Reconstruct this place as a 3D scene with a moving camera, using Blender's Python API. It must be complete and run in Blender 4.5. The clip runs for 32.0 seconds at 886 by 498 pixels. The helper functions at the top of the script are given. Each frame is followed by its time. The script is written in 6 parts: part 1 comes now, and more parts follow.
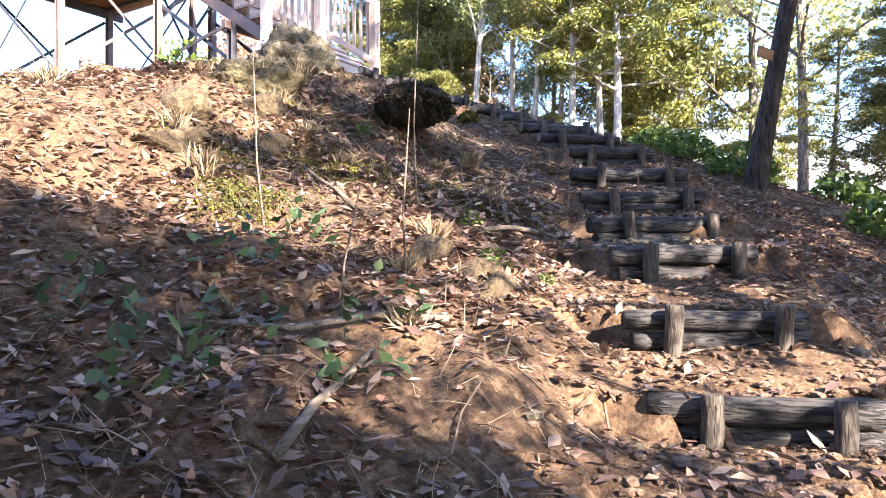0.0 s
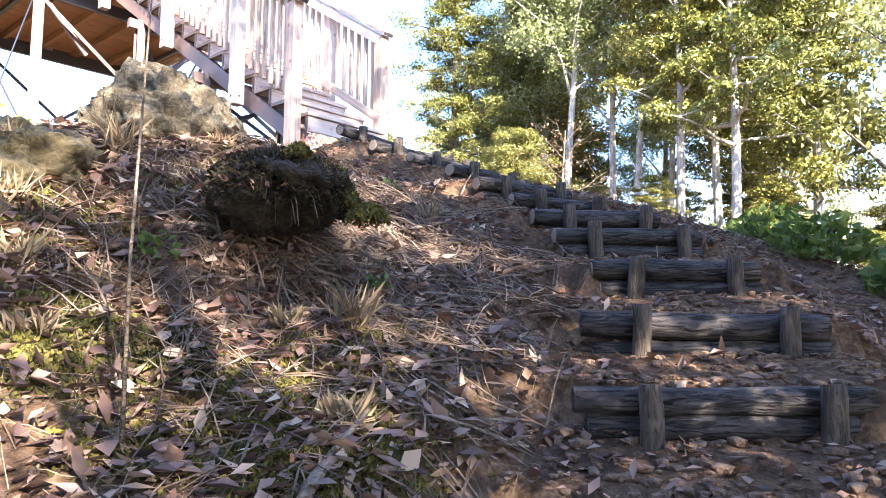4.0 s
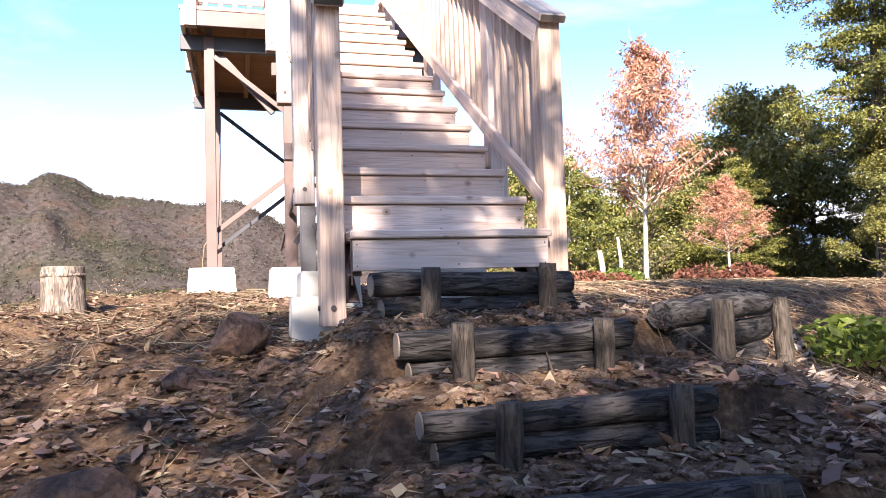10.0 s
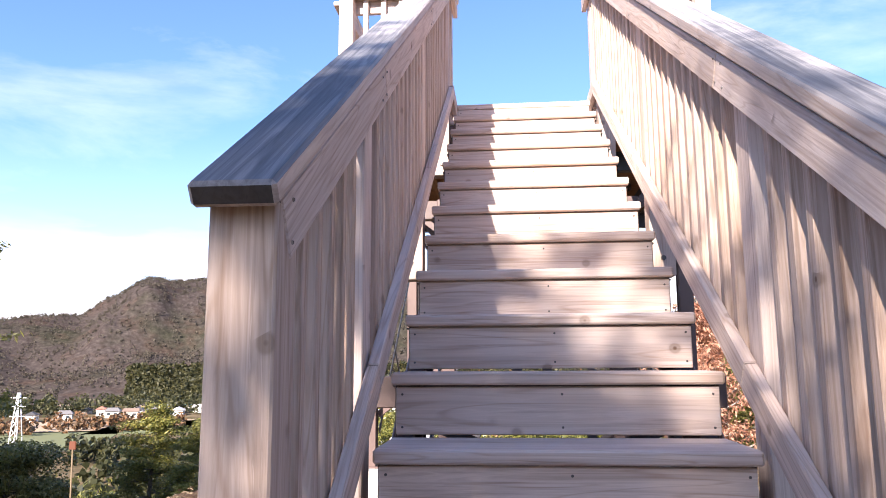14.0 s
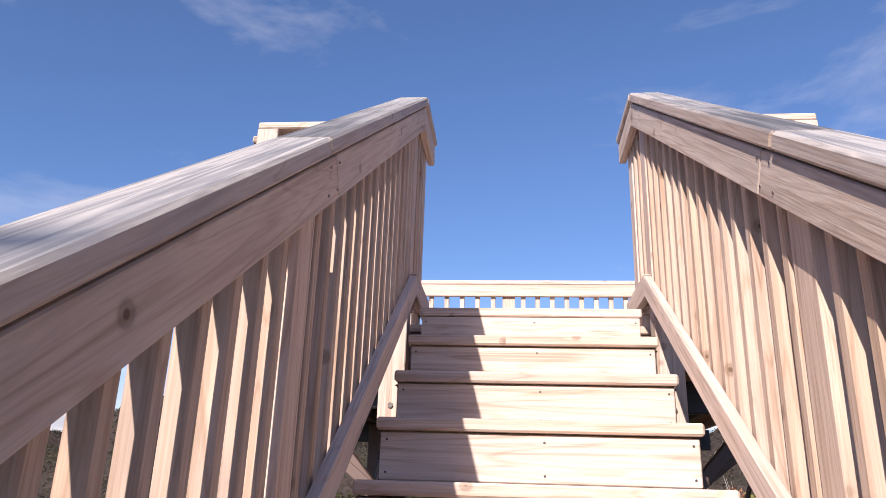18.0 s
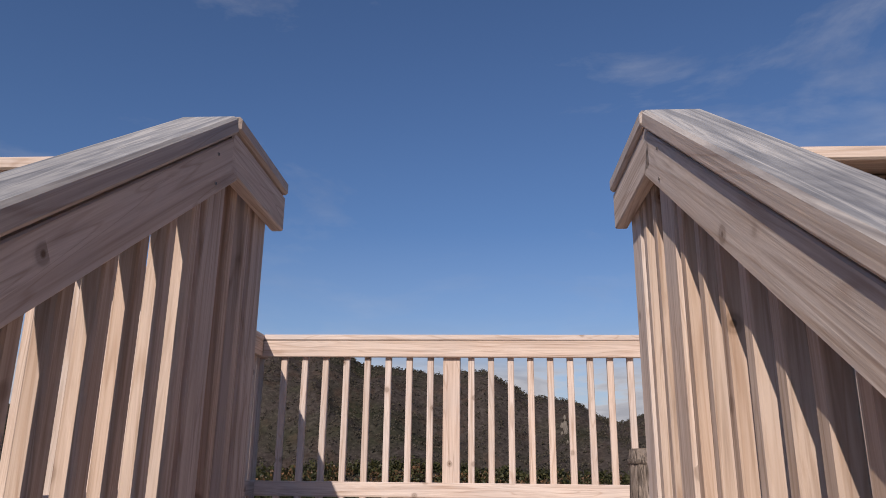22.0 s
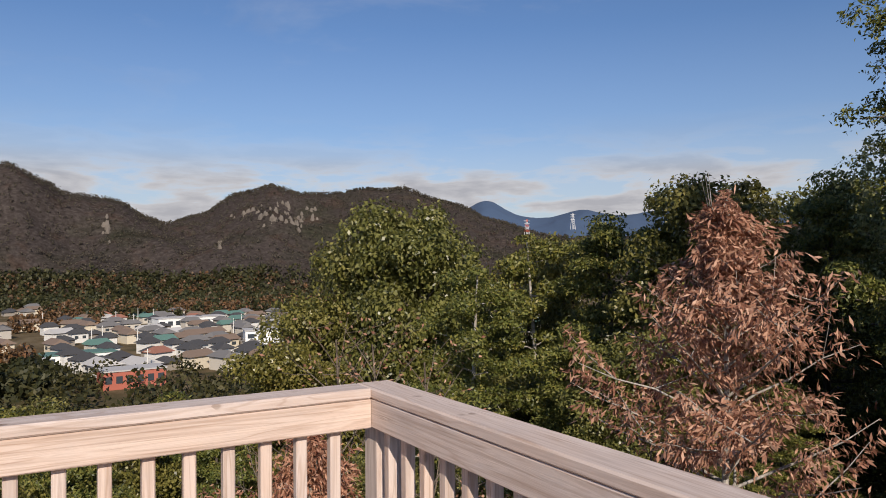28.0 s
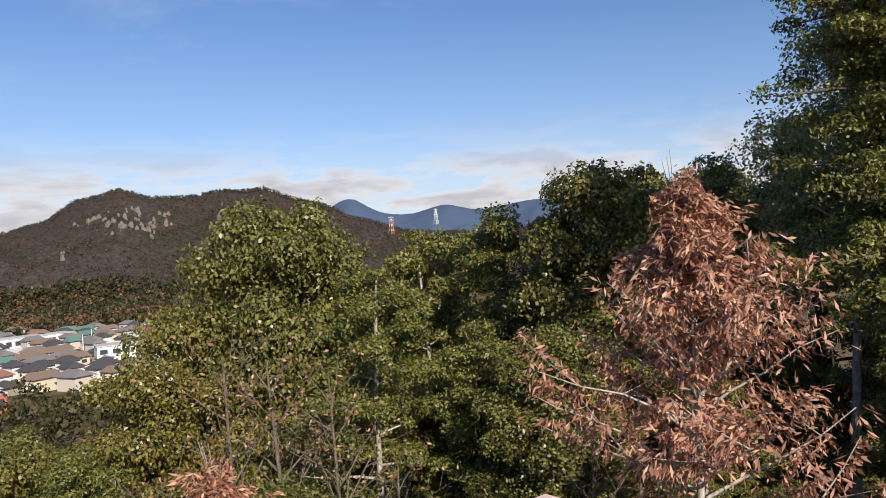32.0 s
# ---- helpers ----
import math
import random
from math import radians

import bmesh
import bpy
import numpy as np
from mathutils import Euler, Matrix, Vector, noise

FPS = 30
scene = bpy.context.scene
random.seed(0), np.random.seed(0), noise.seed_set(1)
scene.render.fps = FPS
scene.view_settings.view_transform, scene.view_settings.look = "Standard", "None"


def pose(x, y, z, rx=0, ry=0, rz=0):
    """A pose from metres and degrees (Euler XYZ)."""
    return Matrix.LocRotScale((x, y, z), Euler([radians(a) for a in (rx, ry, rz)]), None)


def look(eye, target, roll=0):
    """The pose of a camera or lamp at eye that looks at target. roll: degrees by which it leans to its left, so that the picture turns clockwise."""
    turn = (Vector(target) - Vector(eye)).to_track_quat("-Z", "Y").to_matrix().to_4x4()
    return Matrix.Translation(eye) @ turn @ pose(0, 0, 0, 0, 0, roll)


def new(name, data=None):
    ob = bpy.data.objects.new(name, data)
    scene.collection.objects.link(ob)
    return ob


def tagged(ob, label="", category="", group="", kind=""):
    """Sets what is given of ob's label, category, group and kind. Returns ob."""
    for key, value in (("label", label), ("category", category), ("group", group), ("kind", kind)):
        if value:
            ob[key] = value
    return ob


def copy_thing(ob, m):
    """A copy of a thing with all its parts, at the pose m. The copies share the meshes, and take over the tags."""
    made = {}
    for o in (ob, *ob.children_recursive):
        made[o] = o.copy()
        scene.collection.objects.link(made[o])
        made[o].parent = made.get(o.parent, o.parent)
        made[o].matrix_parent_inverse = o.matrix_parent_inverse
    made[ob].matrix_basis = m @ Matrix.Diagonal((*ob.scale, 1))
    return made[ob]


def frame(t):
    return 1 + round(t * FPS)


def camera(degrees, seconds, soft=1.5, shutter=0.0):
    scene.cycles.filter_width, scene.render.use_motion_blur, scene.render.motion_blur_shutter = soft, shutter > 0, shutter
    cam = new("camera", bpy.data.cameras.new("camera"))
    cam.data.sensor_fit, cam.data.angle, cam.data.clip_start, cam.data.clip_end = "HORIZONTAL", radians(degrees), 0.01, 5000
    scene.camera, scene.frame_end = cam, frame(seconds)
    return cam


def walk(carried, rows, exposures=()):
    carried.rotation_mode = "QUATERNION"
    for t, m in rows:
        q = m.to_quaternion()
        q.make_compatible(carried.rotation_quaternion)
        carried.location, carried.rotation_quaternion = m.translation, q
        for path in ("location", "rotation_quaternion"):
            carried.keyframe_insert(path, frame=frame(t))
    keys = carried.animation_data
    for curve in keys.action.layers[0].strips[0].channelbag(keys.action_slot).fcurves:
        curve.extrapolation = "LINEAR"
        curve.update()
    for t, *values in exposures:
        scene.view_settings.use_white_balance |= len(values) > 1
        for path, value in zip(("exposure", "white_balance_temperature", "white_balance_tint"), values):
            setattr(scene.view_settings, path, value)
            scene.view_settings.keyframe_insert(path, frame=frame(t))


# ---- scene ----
cam = camera(62.03, 32.0, soft=0.9)
PATH = [
    (0.0, pose(-6.969, -5.768, -2.248, 91.20, 0.46, -57.36)),
    (0.5, pose(-6.614, -5.803, -2.216, 92.84, 0.32, -56.34)),
    (1.0, pose(-6.221, -5.685, -2.129, 93.92, 0.99, -55.37)),
    (1.5, pose(-5.884, -5.637, -2.042, 94.87, 0.61, -54.28)),
    (2.0, pose(-5.539, -5.553, -1.990, 95.16, 1.28, -53.25)),
    (2.5, pose(-5.201, -5.448, -1.912, 95.70, 0.95, -51.38)),
    (4.5, pose(-3.917, -4.908, -1.409, 95.47, -0.26, -46.34)),
    (5.0, pose(-3.611, -4.732, -1.228, 95.61, 0.19, -43.88)),
    (5.5, pose(-3.318, -4.654, -1.147, 96.11, 0.17, -42.37)),
    (6.0, pose(-2.997, -4.553, -1.073, 95.96, 0.09, -40.57)),
    (6.5, pose(-2.709, -4.388, -0.883, 94.94, 0.46, -37.75)),
    (7.0, pose(-2.440, -4.224, -0.767, 94.56, 0.80, -35.77)),
    (7.5, pose(-2.192, -4.089, -0.662, 94.37, 1.46, -34.30)),
    (8.0, pose(-1.859, -3.867, -0.516, 94.33, 1.92, -32.28)),
    (8.5, pose(-1.515, -3.722, -0.422, 94.18, 2.22, -29.80)),
    (9.0, pose(-1.312, -3.598, -0.259, 93.61, 2.41, -26.15)),
    (9.5, pose(-1.050, -3.337, -0.106, 93.10, 2.17, -20.59)),
    (10.0, pose(-0.803, -3.093, -0.001, 92.91, 1.75, -15.49)),
    (10.5, pose(-0.573, -2.823, 0.188, 92.41, 1.32, -12.25)),
    (11.0, pose(-0.411, -2.470, 0.322, 91.82, 0.96, -8.53)),
    (11.5, pose(-0.264, -2.206, 0.393, 91.26, 0.75, -5.11)),
    (12.0, pose(-0.173, -2.010, 0.543, 90.96, 0.62, -1.75)),
    (12.5, pose(-0.106, -1.720, 0.603, 90.80, 1.15, 1.86)),
    (13.0, pose(-0.100, -1.501, 0.738, 91.63, 0.97, 3.62)),
    (13.5, pose(-0.049, -1.213, 0.850, 93.14, 0.97, 4.51)),
    (14.0, pose(-0.007, -0.983, 0.997, 98.85, 0.31, 5.14)),
    (14.5, pose(-0.006, -0.699, 1.173, 102.40, -0.90, 6.24)),
    (16.5, pose(0.045, 0.301, 1.586, 107.00, -2.19, 13.84)),
    (17.0, pose(0.029, 0.516, 1.759, 107.14, -1.74, 10.96)),
    (17.5, pose(-0.010, 0.708, 1.929, 107.74, -1.33, 8.10)),
    (18.0, pose(0.047, 0.931, 2.022, 108.66, -1.70, 5.12)),
    (18.5, pose(0.047, 1.100, 2.153, 109.78, -1.64, 2.78)),
    (19.0, pose(-0.006, 1.290, 2.334, 110.27, -1.17, 1.61)),
    (19.5, pose(0.045, 1.469, 2.428, 110.39, -0.58, 1.06)),
    (20.0, pose(0.112, 1.613, 2.533, 109.94, -0.36, 0.26)),
    (20.5, pose(0.169, 1.832, 2.653, 108.77, -0.21, 1.13)),
    (21.0, pose(0.264, 2.069, 2.795, 107.41, -0.56, 1.84)),
    (21.5, pose(0.269, 2.270, 2.898, 106.81, -0.90, 2.04)),
    (22.0, pose(0.225, 2.455, 3.054, 106.14, -0.58, 3.16)),
    (22.5, pose(0.212, 2.629, 3.142, 105.28, -0.67, 2.89)),
    (23.0, pose(0.177, 2.809, 3.246, 104.30, -0.49, 2.76)),
    (23.5, pose(0.093, 3.068, 3.397, 103.11, 0.18, 2.97)),
    (24.0, pose(0.116, 3.290, 3.555, 100.37, 0.21, 1.89)),
    (24.5, pose(0.098, 3.455, 3.642, 97.16, 0.41, 0.63)),
    (26.5, pose(0.109, 4.232, 4.084, 88.84, -0.54, -11.40)),
    (27.0, pose(0.201, 4.420, 4.151, 90.07, -0.40, -16.94)),
    (27.5, pose(0.283, 4.541, 4.290, 91.13, -0.17, -24.59)),
    (28.0, pose(0.262, 4.709, 4.304, 90.87, 0.44, -30.49)),
    (28.5, pose(0.202, 4.883, 4.328, 90.21, 1.35, -35.85)),
    (29.0, pose(0.248, 5.003, 4.321, 89.35, 1.58, -38.76)),
    (29.5, pose(0.364, 5.122, 4.319, 88.61, 1.62, -40.24)),
    (30.0, pose(0.385, 5.299, 4.298, 88.25, 2.28, -40.85)),
    (30.5, pose(0.313, 5.537, 4.306, 88.52, 2.85, -40.74)),
    (31.0, pose(0.347, 5.750, 4.310, 89.09, 3.17, -41.16)),
    (31.5, pose(0.377, 6.003, 4.326, 89.73, 3.27, -41.68)),
    (32.0, pose(0.403, 6.263, 4.343, 90.34, 3.18, -40.94)),
]
EXPOSURES = [(t, stops, kelvin, tint) for t, stops, kelvin, tint in (
    (0.0, 3.16, 7050, 15), (2.5, 3.27, 7050, 15), (4.5, 3.42, 7150, 15), (6.0, 3.22, 7200, 15), (8.0, 2.36, 7300, 16), (10.0, 2.04, 7100, 17), (11.0, 1.91, 7100, 17), (12.0, 1.78, 7050, 17),
    (13.0, 1.70, 7000, 18), (14.0, 1.63, 6950, 18), (14.5, 1.36, 7000, 18), (17.0, 0.72, 7000, 18), (19.0, 0.36, 6950, 17), (21.0, -0.14, 6900, 13), (23.0, -0.44, 7000, 14),
    (24.0, -0.51, 7000, 14), (27.0, -0.38, 7100, 12), (28.0, -0.14, 7150, 12), (30.0, 0.19, 7200, 12), (32.0, 0.26, 7200, 12))]
walk(cam, PATH, EXPOSURES)

# ---- light ----
SUN_EL, SUN_AZ = radians(30.0), radians(18.0)   # the light travels 18 degrees to the right of +y
sun_way = Vector((math.sin(SUN_AZ) * math.cos(SUN_EL), math.cos(SUN_AZ) * math.cos(SUN_EL), -math.sin(SUN_EL)))
sun_data = bpy.data.lights.new("sun", "SUN")
sun_data.energy, sun_data.angle, sun_data.color = 5.0, radians(0.55), (1.0, 0.95, 0.88)
sun = new("sun", sun_data)
sun.matrix_world = look((0, 0, 30), Vector((0, 0, 30)) + sun_way)

world = bpy.data.worlds.new("sky")
scene.world = world
world.use_nodes = True
wn, wl = world.node_tree.nodes, world.node_tree.links
wn.clear()


def wnode(kind, **values):
    n = wn.new(kind)
    for key, value in values.items():
        n.inputs[key].default_value = value
    return n


sky = wn.new("ShaderNodeTexSky")
sky.sky_type, sky.sun_disc = "NISHITA", False
sky.sun_elevation, sky.sun_rotation = SUN_EL, math.pi + SUN_AZ
sky.air_density, sky.dust_density, sky.ozone_density = 1.0, 0.6, 3.0
wcoord = wn.new("ShaderNodeTexCoord")
wmap = wn.new("ShaderNodeMapping")
wmap.inputs["Scale"].default_value = (1.6, 1.6, 4.5)
wl.new(wcoord.outputs["Generated"], wmap.inputs["Vector"])
cloud = wnode("ShaderNodeTexNoise", Scale=1.7, Detail=7.0, Roughness=0.6, Distortion=0.3)
wl.new(wmap.outputs["Vector"], cloud.inputs["Vector"])
sep = wn.new("ShaderNodeSeparateXYZ")
wl.new(wcoord.outputs["Generated"], sep.inputs["Vector"])
band = wn.new("ShaderNodeValToRGB")          # more cloud low over the hills, thin wisps higher up
for stop, (where, value) in zip((0, 1), ((0.0, 0.1), (0.5, 0.26))):
    band.color_ramp.elements[stop].position = where
    band.color_ramp.elements[stop].color = (value, value, value, 1)
for where, value in ((0.12, 0.10), (0.22, 0.12)):
    band.color_ramp.elements.new(where).color = (value, value, value, 1)
wl.new(sep.outputs["Z"], band.inputs["Fac"])
cramp = wn.new("ShaderNodeValToRGB")
cramp.color_ramp.elements[0].position, cramp.color_ramp.elements[1].position = 0.51, 0.68
wl.new(cloud.outputs["Fac"], cramp.inputs["Fac"])
haze = wn.new("ShaderNodeValToRGB")          # pale veil low in the sky
for stop, (where, value) in zip((0, 1), ((0.0, 0.62), (0.30, 0.0))):
    haze.color_ramp.elements[stop].position = where
    haze.color_ramp.elements[stop].color = (value, value, value, 1)
for where, value in ((0.10, 0.44), (0.17, 0.12)):
    haze.color_ramp.elements.new(where).color = (value, value, value, 1)
wl.new(sep.outputs["Z"], haze.inputs["Fac"])
cmul = wn.new("ShaderNodeMath")
cmul.operation = "MULTIPLY"
lowmap = wn.new("ShaderNodeMapping")
lowmap.inputs["Scale"].default_value = (4.2, 4.2, 19.0)
wl.new(wcoord.outputs["Generated"], lowmap.inputs["Vector"])
lowcloud = wnode("ShaderNodeTexNoise", Scale=1.6, Detail=6.0, Roughness=0.55, Distortion=0.2)
wl.new(lowmap.outputs["Vector"], lowcloud.inputs["Vector"])
lowramp = wn.new("ShaderNodeValToRGB")
lowramp.color_ramp.elements[0].position, lowramp.color_ramp.elements[1].position = 0.43, 0.53
wl.new(lowcloud.outputs["Fac"], lowramp.inputs["Fac"])
lowband = wn.new("ShaderNodeValToRGB")       # a layer of flat clouds just over the ridges
lowband.color_ramp.elements[0].color = lowband.color_ramp.elements[1].color = (0, 0, 0, 1)
lowband.color_ramp.elements[1].position = 0.19
for where, value in ((0.04, 0.95), (0.105, 0.9), (0.14, 0.2)):
    lowband.color_ramp.elements.new(where).color = (value, value, value, 1)
wl.new(sep.outputs["Z"], lowband.inputs["Fac"])
lowmul = wn.new("ShaderNodeMath")
lowmul.operation = "MULTIPLY"
wl.new(lowramp.outputs["Color"], lowmul.inputs[0])
wl.new(lowband.outputs["Color"], lowmul.inputs[1])
wl.new(cramp.outputs["Color"], cmul.inputs[0])
wl.new(band.outputs["Color"], cmul.inputs[1])
cmax = wn.new("ShaderNodeMath")
cmax.operation = "MAXIMUM"
wl.new(cmul.outputs[0], cmax.inputs[0])
wl.new(lowmul.outputs[0], cmax.inputs[1])
tint = wn.new("ShaderNodeMix")
tint.data_type, tint.blend_type = "RGBA", "MULTIPLY"
tint.inputs[0].default_value = 1.0
tint.inputs["B"].default_value = (0.69, 0.885, 1.16, 1)
wl.new(sky.outputs["Color"], tint.inputs["A"])
cmix = wn.new("ShaderNodeMix")
cmix.data_type = "RGBA"
shade = wn.new("ShaderNodeValToRGB")         # thick cloud is grey below
shade.color_ramp.elements[0].position, shade.color_ramp.elements[0].color = 0.46, (6.7, 6.95, 7.6, 1)
shade.color_ramp.elements[1].position, shade.color_ramp.elements[1].color = 0.62, (4.3, 4.5, 5.2, 1)
wl.new(lowcloud.outputs["Fac"], shade.inputs["Fac"])
wl.new(shade.outputs["Color"], cmix.inputs["B"])
wl.new(cmax.outputs[0], cmix.inputs[0])
hmix = wn.new("ShaderNodeMix")
hmix.data_type = "RGBA"
hmix.inputs["B"].default_value = (6.1, 6.55, 7.6, 1)
wl.new(haze.outputs["Color"], hmix.inputs[0])
wl.new(tint.outputs["Result"], hmix.inputs["A"])
wl.new(hmix.outputs["Result"], cmix.inputs["A"])
wback = wnode("ShaderNodeBackground", Strength=0.102)
wl.new(cmix.outputs["Result"], wback.inputs["Color"])
wout = wn.new("ShaderNodeOutputWorld")
wl.new(wback.outputs[0], wout.inputs[0])

# ---- materials ----
def material(name):
    m = bpy.data.materials.new(name)
    m.use_nodes = True
    nt = m.node_tree
    return m, nt, nt.nodes["Principled BSDF"]


def add(nt, kind, **values):
    n = nt.nodes.new(kind)
    for key, value in values.items():
        n.inputs[key.replace("_", " ")].default_value = value
    return n


def ramp(nt, fac, stops):
    r = nt.nodes.new("ShaderNodeValToRGB")
    r.color_ramp.elements[0].position, r.color_ramp.elements[0].color = stops[0][0], (*stops[0][1], 1)
    r.color_ramp.elements[1].position, r.color_ramp.elements[1].color = stops[-1][0], (*stops[-1][1], 1)
    for where, colour in stops[1:-1]:
        r.color_ramp.elements.new(where).color = (*colour, 1)
    nt.links.new(fac, r.inputs["Fac"])
    return r.outputs["Color"]


def blend(nt, fac, a, b, kind="MIX"):
    m = nt.nodes.new("ShaderNodeMix")
    m.data_type, m.blend_type = "RGBA", kind
    for socket, value in ((m.inputs[0], fac), (m.inputs["A"], a), (m.inputs["B"], b)):
        if isinstance(value, bpy.types.NodeSocket):
            nt.links.new(value, socket)
        else:
            socket.default_value = value if isinstance(value, (int, float)) else (*value, 1)
    return m.outputs["Result"]


def math_node(nt, kind, a, b=0.0):
    m = nt.nodes.new("ShaderNodeMath")
    m.operation = kind
    for n, value in enumerate((a, b)):
        if isinstance(value, bpy.types.NodeSocket):
            nt.links.new(value, m.inputs[n])
        else:
            m.inputs[n].default_value = value
    return m.outputs[0]


def coords(nt, scale, spread=0.0, space="Object"):
    c = nt.nodes.new("ShaderNodeTexCoord")
    out = c.outputs[space]
    if spread:
        info = nt.nodes.new("ShaderNodeObjectInfo")
        comb = nt.nodes.new("ShaderNodeCombineXYZ")
        for n, k in enumerate((spread, spread * 0.37, spread * 0.71)):
            nt.links.new(math_node(nt, "MULTIPLY", info.outputs["Random"], k), comb.inputs[n])
        va = nt.nodes.new("ShaderNodeVectorMath")
        nt.links.new(out, va.inputs[0])
        nt.links.new(comb.outputs[0], va.inputs[1])
        out = va.outputs[0]
    mp = nt.nodes.new("ShaderNodeMapping")
    mp.inputs["Scale"].default_value = scale
    nt.links.new(out, mp.inputs["Vector"])
    return mp.outputs[0]


def noise_tex(nt, vec, scale, detail=5.0, rough=0.55, dist=0.0):
    n = add(nt, "ShaderNodeTexNoise", Scale=scale, Detail=detail, Roughness=rough, Distortion=dist)
    nt.links.new(vec, n.inputs["Vector"])
    return n.outputs["Fac"]


def bump(nt, bsdf, height, strength, distance):
    b = add(nt, "ShaderNodeBump", Strength=strength, Distance=distance)
    nt.links.new(height, b.inputs["Height"])
    nt.links.new(b.outputs[0], bsdf.inputs["Normal"])


def wood_board(name, pale, mid, grey, grey_amount, rough=0.75, weathered_top=False):
    """Sawn boards, the grain along local x, with knots and grey weathering."""
    m, nt, p = material(name)
    vec = coords(nt, (1, 1, 1), 17.0)
    stretch = coords(nt, (0.9, 22, 22), 17.0)
    grain = noise_tex(nt, stretch, 1.6, 6.0, 0.6, 1.3)
    fine = noise_tex(nt, coords(nt, (4, 160, 160), 9.0), 1.0, 2.0, 0.6)
    rings = noise_tex(nt, coords(nt, (0.5, 7, 7), 17.0), 1.2, 2.0, 0.5, 0.6)
    colour = ramp(nt, grain, [(0.26, tuple(0.68 * c for c in mid)), (0.40, mid), (0.54, pale), (0.64, mid), (0.68, tuple(0.82 * c for c in mid)), (0.72, pale), (0.85, tuple(0.8 * c for c in mid))])
    colour = blend(nt, math_node(nt, "MULTIPLY", ramp(nt, rings, [(0.42, (0, 0, 0)), (0.62, (1, 1, 1))]), 0.45), colour, mid)
    stains = noise_tex(nt, vec, 2.3, 5.0, 0.65)
    colour = blend(nt, math_node(nt, "MULTIPLY", ramp(nt, stains, [(0.42, (0, 0, 0)), (0.68, (1, 1, 1))]), grey_amount), colour, grey)
    streak = noise_tex(nt, coords(nt, (0.5, 55, 55), 13.0), 1.0, 3.0, 0.6, 0.4)
    colour = blend(nt, 1.0, colour, ramp(nt, streak, [(0.34, (0.85, 0.81, 0.77)), (0.48, (1, 1, 1)), (0.7, (1.03, 1.02, 1.0))]), "MULTIPLY")
    figure = math_node(nt, "PINGPONG", math_node(nt, "MULTIPLY", rings, 11.0), 0.5)
    colour = blend(nt, 1.0, colour, ramp(nt, figure, [(0.02, (0.86, 0.81, 0.77)), (0.12, (1, 1, 1)), (0.5, (1.02, 1.01, 1.0))]), "MULTIPLY")
    # each board its own tone
    info = nt.nodes.new("ShaderNodeObjectInfo")
    colour = blend(nt, 1.0, colour, ramp(nt, info.outputs["Random"], [(0.0, (0.86, 0.84, 0.82)), (0.5, (1, 1, 1)), (1.0, (0.98, 0.92, 0.86))]), "MULTIPLY")
    # knots, in some places only
    vor = add(nt, "ShaderNodeTexVoronoi", Scale=1.0, Randomness=1.0)
    nt.links.new(coords(nt, (15.0, 17.0, 17.0), 31.0), vor.inputs["Vector"])
    knot = ramp(nt, vor.outputs["Distance"], [(0.08, (1, 1, 1)), (0.14, (0.5, 0.5, 0.5)), (0.24, (0.5, 0.5, 0.5)), (0.32, (0.12, 0.12, 0.12)), (0.42, (0, 0, 0))])
    which = nt.nodes.new("ShaderNodeSeparateColor")
    nt.links.new(vor.outputs["Color"], which.inputs[0])
    knot = math_node(nt, "MULTIPLY", math_node(nt, "MULTIPLY", knot, math_node(nt, "GREATER_THAN", which.outputs[0], 0.955)), 0.92)
    colour = blend(nt, knot, colour, (0.13, 0.075, 0.045))
    facing = nt.nodes.new("ShaderNodeSeparateXYZ")
    nt.links.new(nt.nodes.new("ShaderNodeTexCoord").outputs["Normal"], facing.inputs[0])
    if weathered_top:
        # blue-grey, silvered upper face, darker towards the lower end of the board
        along = nt.nodes.new("ShaderNodeSeparateXYZ")
        nt.links.new(coords(nt, (1, 1, 1)), along.inputs[0])
        silver = ramp(nt, grain, [(0.3, (0.15, 0.155, 0.175)), (0.47, (0.30, 0.295, 0.305)), (0.56, (0.47, 0.445, 0.435)), (0.66, (0.25, 0.245, 0.255)), (0.8, (0.42, 0.40, 0.39))])
        lower_grey = ramp(nt, grain, [(0.3, (0.05, 0.055, 0.066)), (0.5, (0.115, 0.12, 0.135)), (0.62, (0.20, 0.20, 0.21)), (0.8, (0.10, 0.105, 0.12))])
        reach = math_node(nt, "ADD", math_node(nt, "MULTIPLY", along.outputs[0], 0.5), math_node(nt, "MULTIPLY", stains, 1.6))
        top = blend(nt, ramp(nt, reach, [(0.50, (1, 1, 1)), (1.05, (0, 0, 0))]), silver, lower_grey)
        colour = blend(nt, ramp(nt, facing.outputs[2], [(0.45, (0, 0, 0)), (0.8, (0.95, 0.95, 0.95))]), colour, top)
    # dark end grain
    ends = math_node(nt, "MULTIPLY", math_node(nt, "GREATER_THAN", math_node(nt, "ABSOLUTE", facing.outputs[0], 0.0), 0.8), 0.92 if weathered_top else 0.55)
    colour = blend(nt, ends, colour, (0.05, 0.043, 0.04))
    nt.links.new(colour, p.inputs["Base Color"])
    p.inputs["Roughness"].default_value = rough
    p.inputs["Specular IOR Level"].default_value = 0.25
    bump(nt, p, math_node(nt, "ADD", math_node(nt, "MULTIPLY", grain, 0.6), math_node(nt, "MULTIPLY", fine, 0.4)), 0.6, 0.003)
    return m


